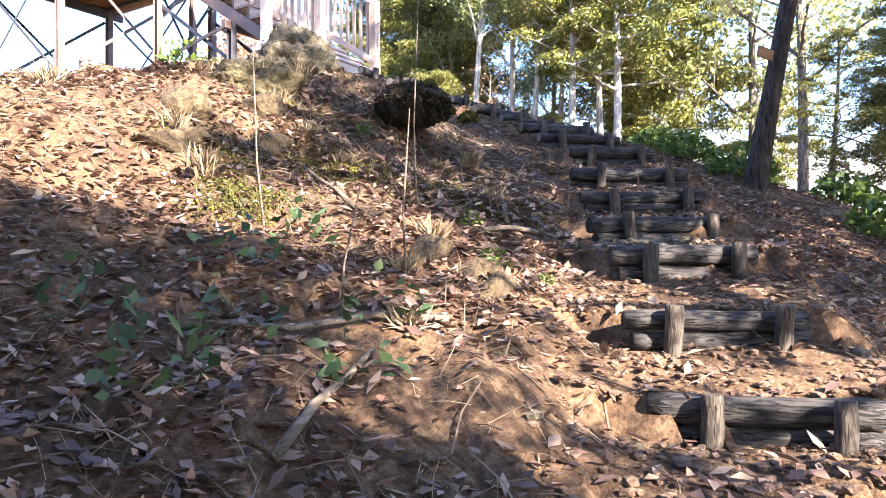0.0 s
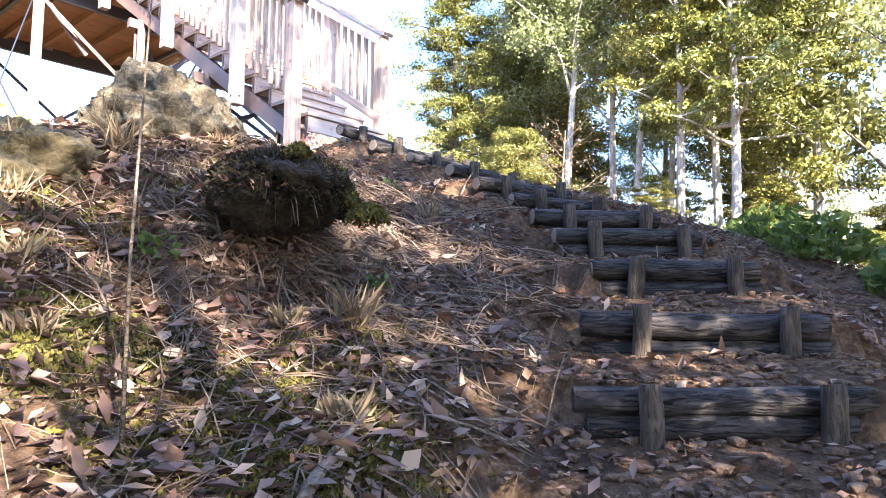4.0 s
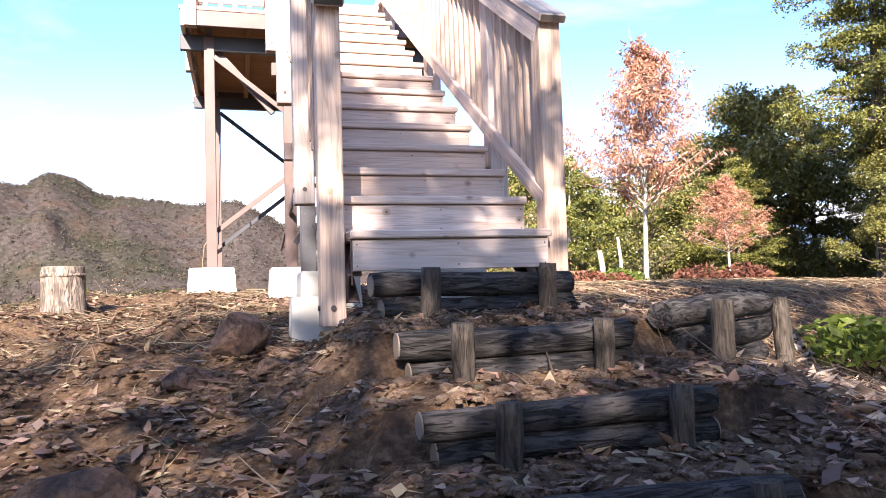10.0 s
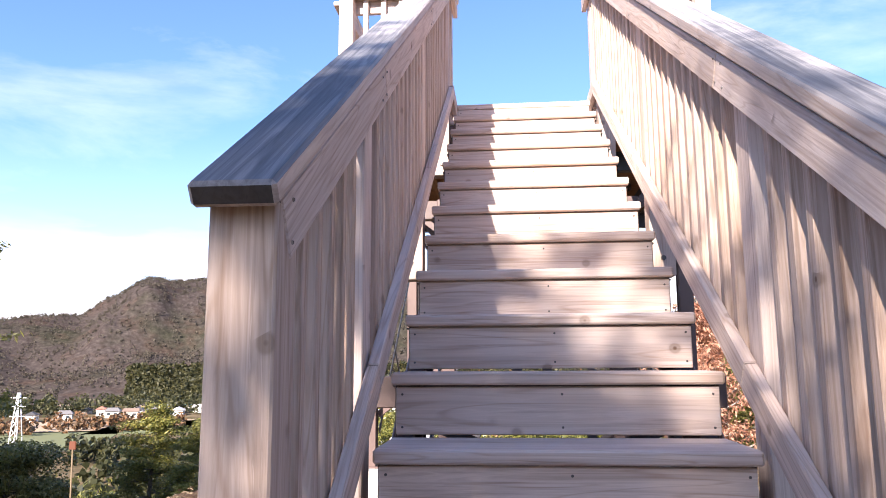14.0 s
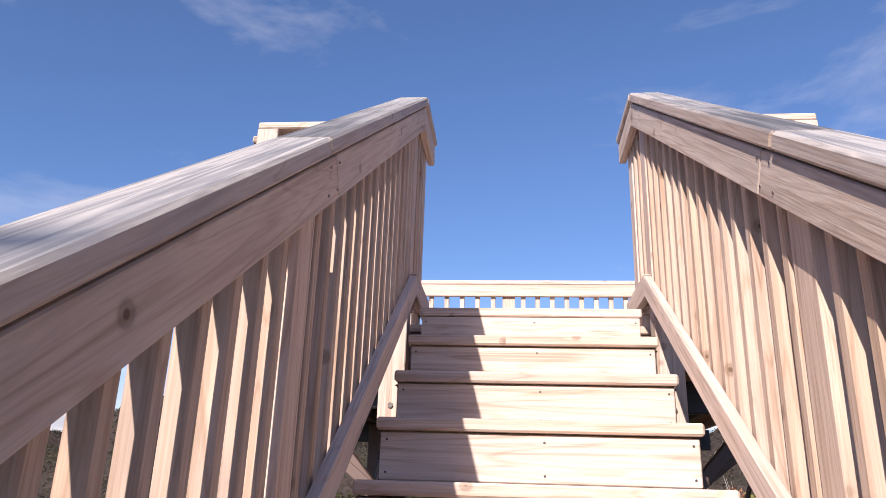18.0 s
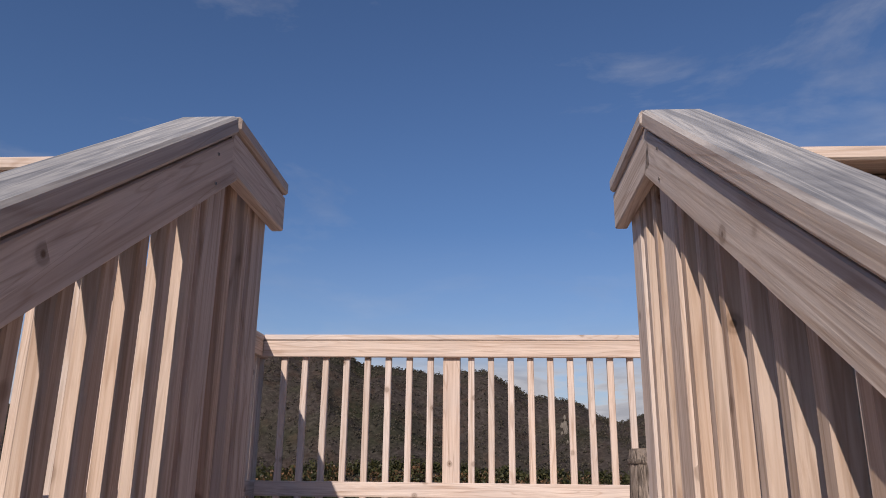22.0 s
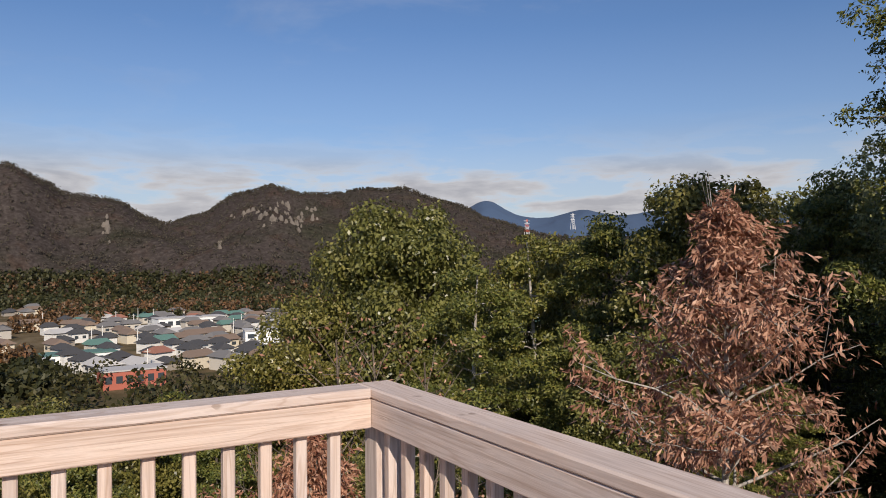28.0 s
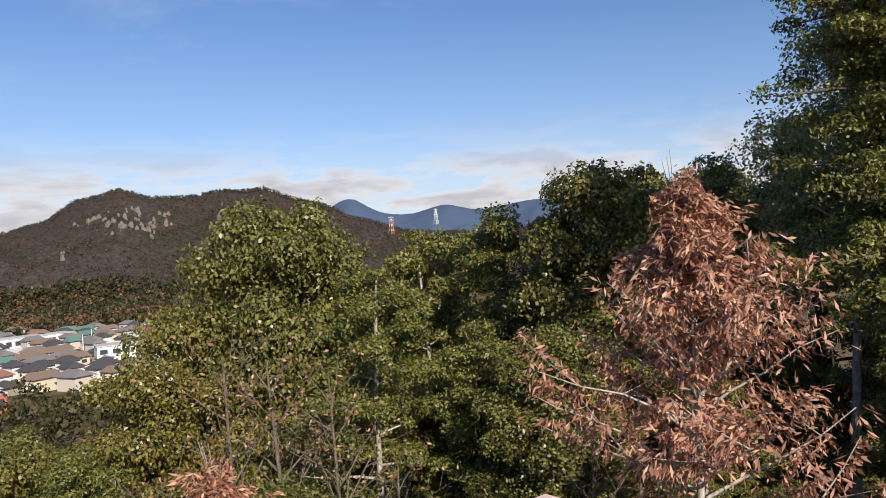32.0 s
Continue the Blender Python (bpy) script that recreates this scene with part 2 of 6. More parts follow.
M_WOOD = wood_board("pale_wood", (0.71, 0.600, 0.546), (0.555, 0.438, 0.380), (0.51, 0.465, 0.46), 0.45)
# foot posts' browner wood; for the balusters, shade is put into this darker colour
M_BALUSTER = wood_board("brown_wood_with_shade", (0.62, 0.485, 0.41), (0.47, 0.345, 0.275), (0.45, 0.38, 0.345), 0.35)
M_CAP = wood_board("weathered_wood", (0.60, 0.51, 0.465), (0.46, 0.375, 0.335), (0.38, 0.345, 0.34), 0.5, 0.55, True)
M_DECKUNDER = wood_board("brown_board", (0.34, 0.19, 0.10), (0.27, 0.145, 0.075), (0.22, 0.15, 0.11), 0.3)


def steel_paint(name, colour):
    m, nt, p = material(name)
    vec = coords(nt, (1, 1, 1), 5.0)
    n = noise_tex(nt, vec, 3.0, 6.0, 0.65)
    fine = noise_tex(nt, vec, 60.0, 3.0, 0.6)
    c = blend(nt, ramp(nt, n, [(0.45, (0, 0, 0)), (0.7, (1, 1, 1))]), colour, tuple(0.7 * v for v in colour))
    nt.links.new(blend(nt, ramp(nt, fine, [(0.62, (0, 0, 0)), (0.75, (0.6, 0.6, 0.6))]), c, (0.16, 0.09, 0.06)), p.inputs["Base Color"])
    p.inputs["Roughness"].default_value = 0.5
    bump(nt, p, fine, 0.08, 0.001)
    return m


M_STEEL = steel_paint("brown_paint", (0.135, 0.088, 0.078))
M_STEELD = steel_paint("dark_paint", (0.045, 0.045, 0.055))


def plain(name, colour, rough=0.6, metal=0.0, amount=0.25, scale=20.0, bumped=0.2):
    m, nt, p = material(name)
    vec = coords(nt, (1, 1, 1), 3.0)
    n = noise_tex(nt, vec, scale, 5.0, 0.6)
    big = noise_tex(nt, vec, scale * 0.15, 3.0, 0.5)
    c = blend(nt, math_node(nt, "MULTIPLY", n, amount), colour, tuple(0.45 * v for v in colour))
    nt.links.new(blend(nt, math_node(nt, "MULTIPLY", big, amount), c, tuple(min(1, 1.3 * v) for v in colour)), p.inputs["Base Color"])
    p.inputs["Roughness"].default_value, p.inputs["Metallic"].default_value = rough, metal
    bump(nt, p, n, bumped, 0.004)
    return m


M_CONCRETE = plain("concrete", (0.47, 0.455, 0.42), 0.85, 0, 0.7, 14.0, 0.4)
M_BOLT = plain("bolt_steel", (0.12, 0.105, 0.10), 0.45, 0.8)
M_SCREW = plain("screw_steel", (0.42, 0.39, 0.37), 0.4, 0.8)


def bark(name, dark, light, scale, cracks=1.0, axis=0):
    """Ridged bark, the furrows along local x."""
    m, nt, p = material(name)
    n = noise_tex(nt, coords(nt, tuple(scale * (0.16 if k == axis else 1) for k in range(3)), 11.0), 1.0, 7.0, 0.68, 1.1)
    furrow = noise_tex(nt, coords(nt, tuple(scale * (0.22 if k == axis else 1.5) for k in range(3)), 23.0), 1.0, 3.0, 0.5, 1.6)
    crack = ramp(nt, furrow, [(0.40, (0, 0, 0)), (0.50, (1, 1, 1))])
    c = ramp(nt, n, [(0.32, dark), (0.56, light), (0.78, tuple(min(1, 1.35 * v) for v in light))])
    c = blend(nt, cracks * 0.7, c, blend(nt, 1.0, c, crack, "MULTIPLY"))
    big = noise_tex(nt, coords(nt, (1, 1, 1), 11.0), 5.0, 4.0, 0.6)
    c = blend(nt, ramp(nt, big, [(0.45, (0, 0, 0)), (0.7, (0.6, 0.6, 0.6))]), c, tuple(0.6 * v for v in dark))
    nt.links.new(c, p.inputs["Base Color"])
    p.inputs["Roughness"].default_value = 0.85
    p.inputs["Specular IOR Level"].default_value = 0.25
    bump(nt, p, math_node(nt, "ADD", n, math_node(nt, "MULTIPLY", crack, 0.6 * cracks)), 1.0, 0.012)
    return m


M_LOG = bark("log_bark", (0.012, 0.011, 0.0112), (0.078, 0.070, 0.068), 32.0)
M_POST = bark("post_bark", (0.024, 0.019, 0.016), (0.105, 0.085, 0.069), 38.0, 0.5)
M_TRUNK = bark("trunk_bark", (0.07, 0.055, 0.045), (0.21, 0.175, 0.14), 14.0, 1.0, 2)
M_DARKTRUNK = bark("dark_trunk_bark", (0.02, 0.015, 0.012), (0.065, 0.048, 0.038), 18.0, 1.0, 2)
M_PALETRUNK = bark("pale_trunk_bark", (0.25, 0.22, 0.19), (0.48, 0.44, 0.39), 12.0, 0.4, 2)
M_TWIG = bark("twig_bark", (0.07, 0.052, 0.04), (0.22, 0.175, 0.135), 30.0, 0.4)
M_CUT = plain("cut_wood", (0.20, 0.155, 0.12), 0.85, 0, 0.6, 50.0, 0.3)
M_STUMPBARK = bark("stump_bark", (0.10, 0.075, 0.06), (0.36, 0.29, 0.245), 34.0, 0.7, 2)


def leaves(name, stops, through_light=0.35, rough=0.55):
    m, nt, p = material(name)
    geo = nt.nodes.new("ShaderNodeNewGeometry")
    big = noise_tex(nt, coords(nt, (1, 1, 1), 9.0), 1.1, 3.0, 0.5)
    fac = math_node(nt, "ADD", math_node(nt, "MULTIPLY", geo.outputs["Random Per Island"], 0.6), math_node(nt, "MULTIPLY", big, 0.4))
    info = nt.nodes.new("ShaderNodeObjectInfo")
    c = blend(nt, 1.0, ramp(nt, fac, stops), ramp(nt, info.outputs["Random"], [(0.0, (0.86, 0.93, 0.92)), (0.5, (1, 1, 1)), (1.0, (1.06, 1.01, 0.92))]), "MULTIPLY")
    nt.links.new(c, p.inputs["Base Color"])
    p.inputs["Roughness"].default_value = rough
    p.inputs["Specular IOR Level"].default_value = 0.45
    t = nt.nodes.new("ShaderNodeBsdfTranslucent")
    nt.links.new(c, t.inputs["Color"])
    mix = nt.nodes.new("ShaderNodeMixShader")
    mix.inputs[0].default_value = through_light
    nt.links.new(p.outputs[0], mix.inputs[1])
    nt.links.new(t.outputs[0], mix.inputs[2])
    nt.links.new(mix.outputs[0], nt.nodes["Material Output"].inputs["Surface"])
    return m


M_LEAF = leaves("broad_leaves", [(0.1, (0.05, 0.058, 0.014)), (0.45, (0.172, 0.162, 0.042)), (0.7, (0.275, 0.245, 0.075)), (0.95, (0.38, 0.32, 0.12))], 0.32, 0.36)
# lit copy of the broad leaves, with sun on the woods in its colour
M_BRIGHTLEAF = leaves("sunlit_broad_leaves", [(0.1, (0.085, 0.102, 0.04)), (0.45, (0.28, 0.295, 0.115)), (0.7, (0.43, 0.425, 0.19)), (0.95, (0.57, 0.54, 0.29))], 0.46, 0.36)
M_CONIFER = leaves("cypress_sprays", [(0.1, (0.035, 0.042, 0.012)), (0.5, (0.165, 0.178, 0.042)), (0.8, (0.30, 0.26, 0.066)), (0.98, (0.36, 0.25, 0.09))], 0.3, 0.45)
M_BROWNLEAF = leaves("dry_brown_leaves", [(0.1, (0.11, 0.037, 0.022)), (0.45, (0.40, 0.183, 0.113)), (0.85, (0.69, 0.41, 0.285))], 0.25, 0.6)
M_LITTER = leaves("leaf_litter", [(0.08, (0.03, 0.016, 0.013)), (0.32, (0.10, 0.05, 0.04)), (0.55, (0.235, 0.125, 0.09)), (0.75, (0.40, 0.25, 0.185)), (0.95, (0.62, 0.48, 0.38))], 0.15, 0.75)
M_DARKLITTER = leaves("red_brown_litter", [(0.08, (0.045, 0.026, 0.022)), (0.35, (0.13, 0.072, 0.058)), (0.6, (0.25, 0.15, 0.11)), (0.8, (0.42, 0.29, 0.21)), (0.97, (0.62, 0.50, 0.39))], 0.15, 0.6)
M_PALELITTER = leaves("pale_litter", [(0.08, (0.16, 0.10, 0.075)), (0.5, (0.36, 0.25, 0.19)), (0.95, (0.58, 0.47, 0.39))], 0.15, 0.7)
M_STRAW = leaves("dry_straw", [(0.1, (0.10, 0.065, 0.04)), (0.5, (0.24, 0.17, 0.105)), (0.95, (0.42, 0.33, 0.21))], 0.15, 0.8)
M_FERN = leaves("green_fronds", [(0.1, (0.035, 0.06, 0.02)), (0.5, (0.085, 0.14, 0.03)), (0.95, (0.19, 0.25, 0.06))], 0.4)
M_SHRUB = leaves("shrub_leaves", [(0.1, (0.06, 0.09, 0.02)), (0.5, (0.15, 0.20, 0.035)), (0.95, (0.30, 0.34, 0.07))], 0.45)
M_REDLEAF = leaves("red_leaves", [(0.1, (0.09, 0.03, 0.022)), (0.9, (0.29, 0.11, 0.065))], 0.35)
M_STEM = leaves("dead_stems", [(0.1, (0.026, 0.018, 0.014)), (0.45, (0.075, 0.052, 0.04)), (0.75, (0.18, 0.132, 0.1)), (0.95, (0.30, 0.235, 0.185))], 0.05, 0.85)
M_FARLEAF = leaves("far_leaves", [(0.1, (0.02, 0.024, 0.009)), (0.5, (0.055, 0.054, 0.019)), (0.9, (0.11, 0.095, 0.032))], 0.3, 0.6)
M_HERB = leaves("herb_leaves", [(0.1, (0.02, 0.045, 0.02)), (0.5, (0.045, 0.085, 0.035)), (0.95, (0.11, 0.16, 0.06))], 0.3)
M_DARKMOSS = leaves("dark_moss", [(0.1, (0.006, 0.005, 0.003)), (0.5, (0.02, 0.017, 0.008)), (0.8, (0.05, 0.04, 0.013)), (0.97, (0.12, 0.095, 0.025))], 0.1, 0.9)
M_MOSS = leaves("moss", [(0.1, (0.03, 0.032, 0.008)), (0.5, (0.07, 0.064, 0.011)), (0.95, (0.16, 0.135, 0.022))], 0.15, 0.9)


def rock_mat(name, a, b, c):
    m, nt, p = material(name)
    vec = coords(nt, (1, 1, 1), 7.0)
    n = noise_tex(nt, vec, 24.0, 9.0, 0.72, 0.5)
    big = noise_tex(nt, vec, 6.0, 5.0, 0.65)
    col = ramp(nt, n, [(0.38, a), (0.5, b), (0.63, c)])
    nt.links.new(blend(nt, ramp(nt, big, [(0.45, (0, 0, 0)), (0.65, (0.8, 0.8, 0.8))]), col, tuple(0.75 * v for v in b)), p.inputs["Base Color"])
    p.inputs["Roughness"].default_value = 0.92
    bump(nt, p, math_node(nt, "ADD", n, big), 1.0, 0.035)
    return m


M_ROCK = rock_mat("lichen_rock", (0.025, 0.018, 0.010), (0.105, 0.082, 0.05), (0.28, 0.255, 0.185))
M_BROWNROCK = rock_mat("brown_rock", (0.08, 0.045, 0.03), (0.19, 0.115, 0.075), (0.33, 0.23, 0.16))
M_MOSSROCK = rock_mat("mossy_rock", (0.025, 0.02, 0.01), (0.10, 0.08, 0.04), (0.23, 0.18, 0.095))
M_REDROCK = rock_mat("red_brown_rock", (0.04, 0.023, 0.018), (0.12, 0.068, 0.05), (0.25, 0.155, 0.11))
M_OCHRE = rock_mat("ochre_rock", (0.022, 0.014, 0.007), (0.095, 0.062, 0.03), (0.22, 0.165, 0.095))
M_REDEARTH = rock_mat("red_crumbled_earth", (0.02, 0.01, 0.007), (0.10, 0.04, 0.026), (0.20, 0.095, 0.06))
M_EARTH = rock_mat("dark_root_earth", (0.006, 0.005, 0.004), (0.024, 0.017, 0.010), (0.085, 0.058, 0.026))


def ground_mat():
    m, nt, p = material("hill_soil")
    vec = coords(nt, (1, 1, 1))
    fine = noise_tex(nt, vec, 34.0, 8.0, 0.7)
    mid = noise_tex(nt, vec, 5.0, 6.0, 0.65, 0.5)
    big = noise_tex(nt, vec, 0.6, 4.0, 0.6)
    soil = ramp(nt, fine, [(0.28, (0.05, 0.027, 0.017)), (0.46, (0.135, 0.078, 0.046)), (0.62, (0.27, 0.172, 0.105)), (0.76, (0.44, 0.325, 0.225))])
    litter = ramp(nt, fine, [(0.3, (0.02, 0.012, 0.009)), (0.5, (0.062, 0.036, 0.026)), (0.72, (0.17, 0.108, 0.077))])
    near = blend(nt, ramp(nt, mid, [(0.4, (0, 0, 0)), (0.6, (1, 1, 1))]), soil, litter)
    # straw-coloured grass and dry leaves on the flat top, woods floor further off
    far = ramp(nt, noise_tex(nt, vec, 0.05, 8.0, 0.7), [(0.3, (0.045, 0.05, 0.02)), (0.5, (0.12, 0.085, 0.045)), (0.7, (0.22, 0.17, 0.10))])
    sepn = nt.nodes.new("ShaderNodeSeparateXYZ")
    nt.links.new(vec, sepn.inputs[0])
    low = ramp(nt, math_node(nt, "MULTIPLY", math_node(nt, "ADD", sepn.outputs["Z"], 40.0), 1 / 40.0), [(0.70, (1, 1, 1)), (0.9, (0, 0, 0))])
    nt.links.new(blend(nt, low, blend(nt, math_node(nt, "MULTIPLY", big, 0.3), near, (0.20, 0.135, 0.085)), far), p.inputs["Base Color"])
    p.inputs["Roughness"].default_value = 0.95
    p.inputs["Specular IOR Level"].default_value = 0.1
    bump(nt, p, math_node(nt, "ADD", fine, math_node(nt, "MULTIPLY", mid, 0.8)), 1.0, 0.03)
    return m


M_GROUND = ground_mat()


def hills_mat(name, wooded):
    m, nt, p = material(name)
    vec = coords(nt, (1, 1, 1))
    n = noise_tex(nt, vec, 0.16, 9.0, 0.7)
    big = noise_tex(nt, vec, 0.006, 5.0, 0.6)
    patch = noise_tex(nt, vec, 0.022, 5.0, 0.6)
    bare = ramp(nt, n, [(0.34, (0.032, 0.025, 0.023)), (0.5, (0.052, 0.042, 0.038)), (0.66, (0.084, 0.069, 0.062))])
    green = ramp(nt, n, [(0.34, (0.016, 0.019, 0.012)), (0.5, (0.030, 0.032, 0.019)), (0.66, (0.052, 0.052, 0.030))])
    rust = ramp(nt, n, [(0.34, (0.034, 0.022, 0.017)), (0.66, (0.088, 0.060, 0.046))])
    c = blend(nt, ramp(nt, big, [(0.5 - wooded, (0, 0, 0)), (0.66 - wooded, (0.85, 0.85, 0.85))]), bare, green)
    c = blend(nt, ramp(nt, patch, [(0.52, (0, 0, 0)), (0.66, (0.7, 0.7, 0.7))]), c, rust)
    nt.links.new(c, p.inputs["Base Color"])
    p.inputs["Roughness"].default_value = 1.0
    p.inputs["Specular IOR Level"].default_value = 0.0
    bump(nt, p, math_node(nt, "ADD", n, patch), 0.1, 5.0)
    return m


M_HILL = hills_mat("wooded_hillside", 0.0)
# distance haze is put into this ridge's blue base colour
M_FARHILL = plain("hazed_ridge", (0.05, 0.085, 0.15), 1.0, 0, 0.4, 0.02, 0.0)

# ---- building helpers ----
def mesh_object(name, me, mat, parent=None, label="", m=None):
    ob = new(name, me)
    if mat is not None and not me.materials:
        me.materials.append(mat)
    if parent is not None:
        ob.parent = parent
    if m is not None:
        ob.matrix_basis = m
    if label:
        ob["label"] = label
    return ob


def pydata(name, verts, faces, smooth=False):
    me = bpy.data.meshes.new(name)
    me.from_pydata(verts, [], faces)
    if smooth:
        me.polygons.foreach_set("use_smooth", np.ones(len(me.polygons), dtype=bool))
    me.update()
    return me


def thing(name, label, category, group="", kind="", m=None):
    ob = new(name)
    ob.empty_display_size = 0.1
    if m is not None:
        ob.matrix_basis = m
    return tagged(ob, label, category, group, kind)


BOXES = {}


def board_mesh(sx, sy, sz, c=0.004):
    """A board centred on its origin with chamfered edges, its length along x."""
    key = (round(sx, 3), round(sy, 3), round(sz, 3), c)
    if key in BOXES:
        return BOXES[key]
    h = (sx / 2, sy / 2, sz / 2)
    verts, faces, at = [], [], {}
    for i in (-1, 1):
        for j in (-1, 1):
            for k in (-1, 1):
                for axis in range(3):
                    s = (i, j, k)
                    at[(s, axis)] = len(verts)
                    verts.append(tuple(s[n] * (h[n] - (0 if n == axis else c)) for n in range(3)))
    for axis in range(3):
        u, v = [n for n in range(3) if n != axis]
        for s in (-1, 1):
            ring = []
            for a, b in ((-1, -1), (1, -1), (1, 1), (-1, 1)):
                q = [0, 0, 0]
                q[axis], q[u], q[v] = s, a, b
                ring.append(at[(tuple(q), axis)])
            faces.append(ring)
        for a in (-1, 1):
            for b in (-1, 1):
                q0, q1 = [0, 0, 0], [0, 0, 0]
                q0[axis], q0[u], q0[v] = -1, a, b
                q1[axis], q1[u], q1[v] = 1, a, b
                q0, q1 = tuple(q0), tuple(q1)
                faces.append([at[(q0, u)], at[(q1, u)], at[(q1, v)], at[(q0, v)]])
    for i in (-1, 1):
        for j in (-1, 1):
            for k in (-1, 1):
                faces.append([at[((i, j, k), n)] for n in range(3)])
    bm = bmesh.new()
    vs = [bm.verts.new(v) for v in verts]
    for f in faces:
        bm.faces.new([vs[n] for n in f])
    bmesh.ops.recalc_face_normals(bm, faces=bm.faces)
    me = bpy.data.meshes.new("board")
    bm.to_mesh(me)
    bm.free()
    BOXES[key] = me
    return me


def board(name, parent, mat, a, b, wide, thick, up=(0, 0, 1), label="", c=0.004):
    """A board from a to b (its centre line), its 'wide' side along up as far as square to the length."""
    a, b, up = Vector(a), Vector(b), Vector(up)
    along = (b - a).normalized()
    side = up.cross(along)
    side = side.normalized() if side.length > 1e-4 else Vector((0, 1, 0))
    top = along.cross(side).normalized()
    m = Matrix((along, side, top)).transposed().to_4x4()
    m.translation = (a + b) / 2
    base = board_mesh((b - a).length, thick, wide, c)
    key = (base.name, mat.name)
    if key not in BOXES:
        BOXES[key] = base.copy()
        BOXES[key].materials.append(mat)
    return mesh_object(name, BOXES[key], mat, parent, label, m)


def vpost(name, parent, mat, x, y, z0, z1, sx, sy, label=""):
    return board(name, parent, mat, (x, y, z0), (x, y, z1), sx, sy, (1, 0, 0), label)


def tube_mesh(points, radii, sides=8, seed=0, rough=0.0, cap=True):
    rng = random.Random(seed)
    verts, faces = [], []
    pts = [Vector(p) for p in points]
    for n, (p, r) in enumerate(zip(pts, radii)):
        d = (pts[min(n + 1, len(pts) - 1)] - pts[max(n - 1, 0)]).normalized()
        u = d.orthogonal().normalized() if abs(d.z) < 0.95 else Vector((1, 0, 0))
        u = (u - d * u.dot(d)).normalized()
        w = d.cross(u)
        for s in range(sides):
            a = 2 * math.pi * s / sides
            k = r * (1 + rough * (rng.random() - 0.5) * 2)
            verts.append(tuple(p + (u * math.cos(a) + w * math.sin(a)) * k))
    for n in range(len(pts) - 1):
        for s in range(sides):
            t = (s + 1) % sides
            faces.append((n * sides + s, n * sides + t, (n + 1) * sides + t, (n + 1) * sides + s))
    if cap:
        faces.append(tuple(range(sides))[::-1])
        faces.append(tuple((len(pts) - 1) * sides + s for s in range(sides)))
    return verts, faces


def log_mesh(name, length, r, seed, sides=14, taper=0.04):
    """A barked log along x, a little crooked and uneven."""
    rng = random.Random(seed)
    n = 13
    pts, radii = [], []
    for i in range(n):
        u = i / (n - 1)
        pts.append((length * (u - 0.5), 0.006 * math.sin(seed + 5 * u), 0.006 * math.cos(seed * 2 + 4 * u)))
        radii.append(r * (1 + taper * (u - 0.5) + 0.04 * (rng.random() - 0.5)) * (0.93 if i in (0, n - 1) else 1))
    verts, faces = tube_mesh(pts, radii, sides, seed, 0.045)
    me = pydata(name, verts, faces)
    me.polygons.foreach_set("use_smooth", np.array([len(f) == 4 for f in faces]))
    return me


def smooth_step(a, b, x):
    t = min(1.0, max(0.0, (x - a) / (b - a)))
    return t * t * (3 - 2 * t)


def soft_min(a, b, k):
    h = max(k - abs(a - b), 0.0) / k
    return min(a, b) - h * h * k * 0.25


def hill(x, y):
    """Height of the hill's ground without its small bumps."""
    slope = -0.04 + 0.205 * (x - 0.16) + 0.37 * (y + 0.37)
    # the bank beside the path, with its ridge to the west
    bx = (x + 2.5) / (1.0 if x > -2.5 else 3.2)
    by = (y + 1.7) / (0.75 if y < -1.7 else 1.2)
    slope += 0.36 * math.exp(-bx * bx - by * by)
    # a hollow under the root mass
    slope -= 0.16 * math.exp(-((x + 2.60) / 0.26) ** 2 - ((y + 2.86) / 0.15) ** 2)
    # east of the steps the ground runs on level
    slope += 0.10 * max(0.0, x - 1.2) * smooth_step(-6, -1, y) * -1
    flat = 0.02 - 0.05 * min(4.5, max(0.0, 4.3 - y)) + 0.03 * min(0.0, x) - 0.015 * max(0.0, x)
    z = soft_min(slope, flat, 0.5)
    # the top falls away to the west, the north and, further off, the east
    z -= 0.42 * max(0.0, -2.6 - x) ** 1.25 * smooth_step(-1.2, 1.5, y)
    z -= 0.45 * max(0.0, y - 8.3) ** 1.12 * (1 - 0.75 * smooth_step(2, 6, x) * (1 - smooth_step(11, 16, y)))
    z -= 0.16 * max(0.0, x - 8.5) ** 1.15
    # beyond the steps it falls to the east
    z -= 0.26 * min(5.0, max(0.0, x - 0.7)) * (1 - smooth_step(0.2, 1.6, y))
    z -= 0.34 * min(6.0, max(0.0, x - 1.9)) * (1 - smooth_step(0.3, 2.8, y)) * smooth_step(-4.5, -2.0, y)
    return z


VALLEY = -42.0

# the log steps, from the staircase down: tops of the two posts that hold each
LOG_STEPS = [
    ((-0.125, -0.466), (0.375, -0.402), 0.066), ((-0.134, -0.896), (0.347, -0.890), -0.121), ((-0.164, -1.340), (0.350, -1.325), -0.296),
    ((-0.172, -1.737), (0.270, -1.752), -0.435), ((-0.339, -2.156), (0.141, -2.279), -0.606), ((-0.453, -2.509), (-0.041, -2.657), -0.766),
    ((-0.768, -2.903), (-0.397, -3.167), -0.926), ((-0.951, -3.172), (-0.576, -3.467), -1.076), ((-1.340, -3.593), (-1.057, -3.919), -1.292),
    ((-1.768, -3.830), (-1.459, -4.250), -1.523), ((-2.249, -4.097), (-1.916, -4.491), -1.748), ((-2.807, -4.392), (-2.365, -4.746), -1.964),
    ((-3.479, -4.716), (-3.219, -5.059), -2.152), ((-4.030, -4.960), (-3.800, -5.330), -2.430), ((-4.500, -5.200), (-4.400, -5.580), -2.670)]


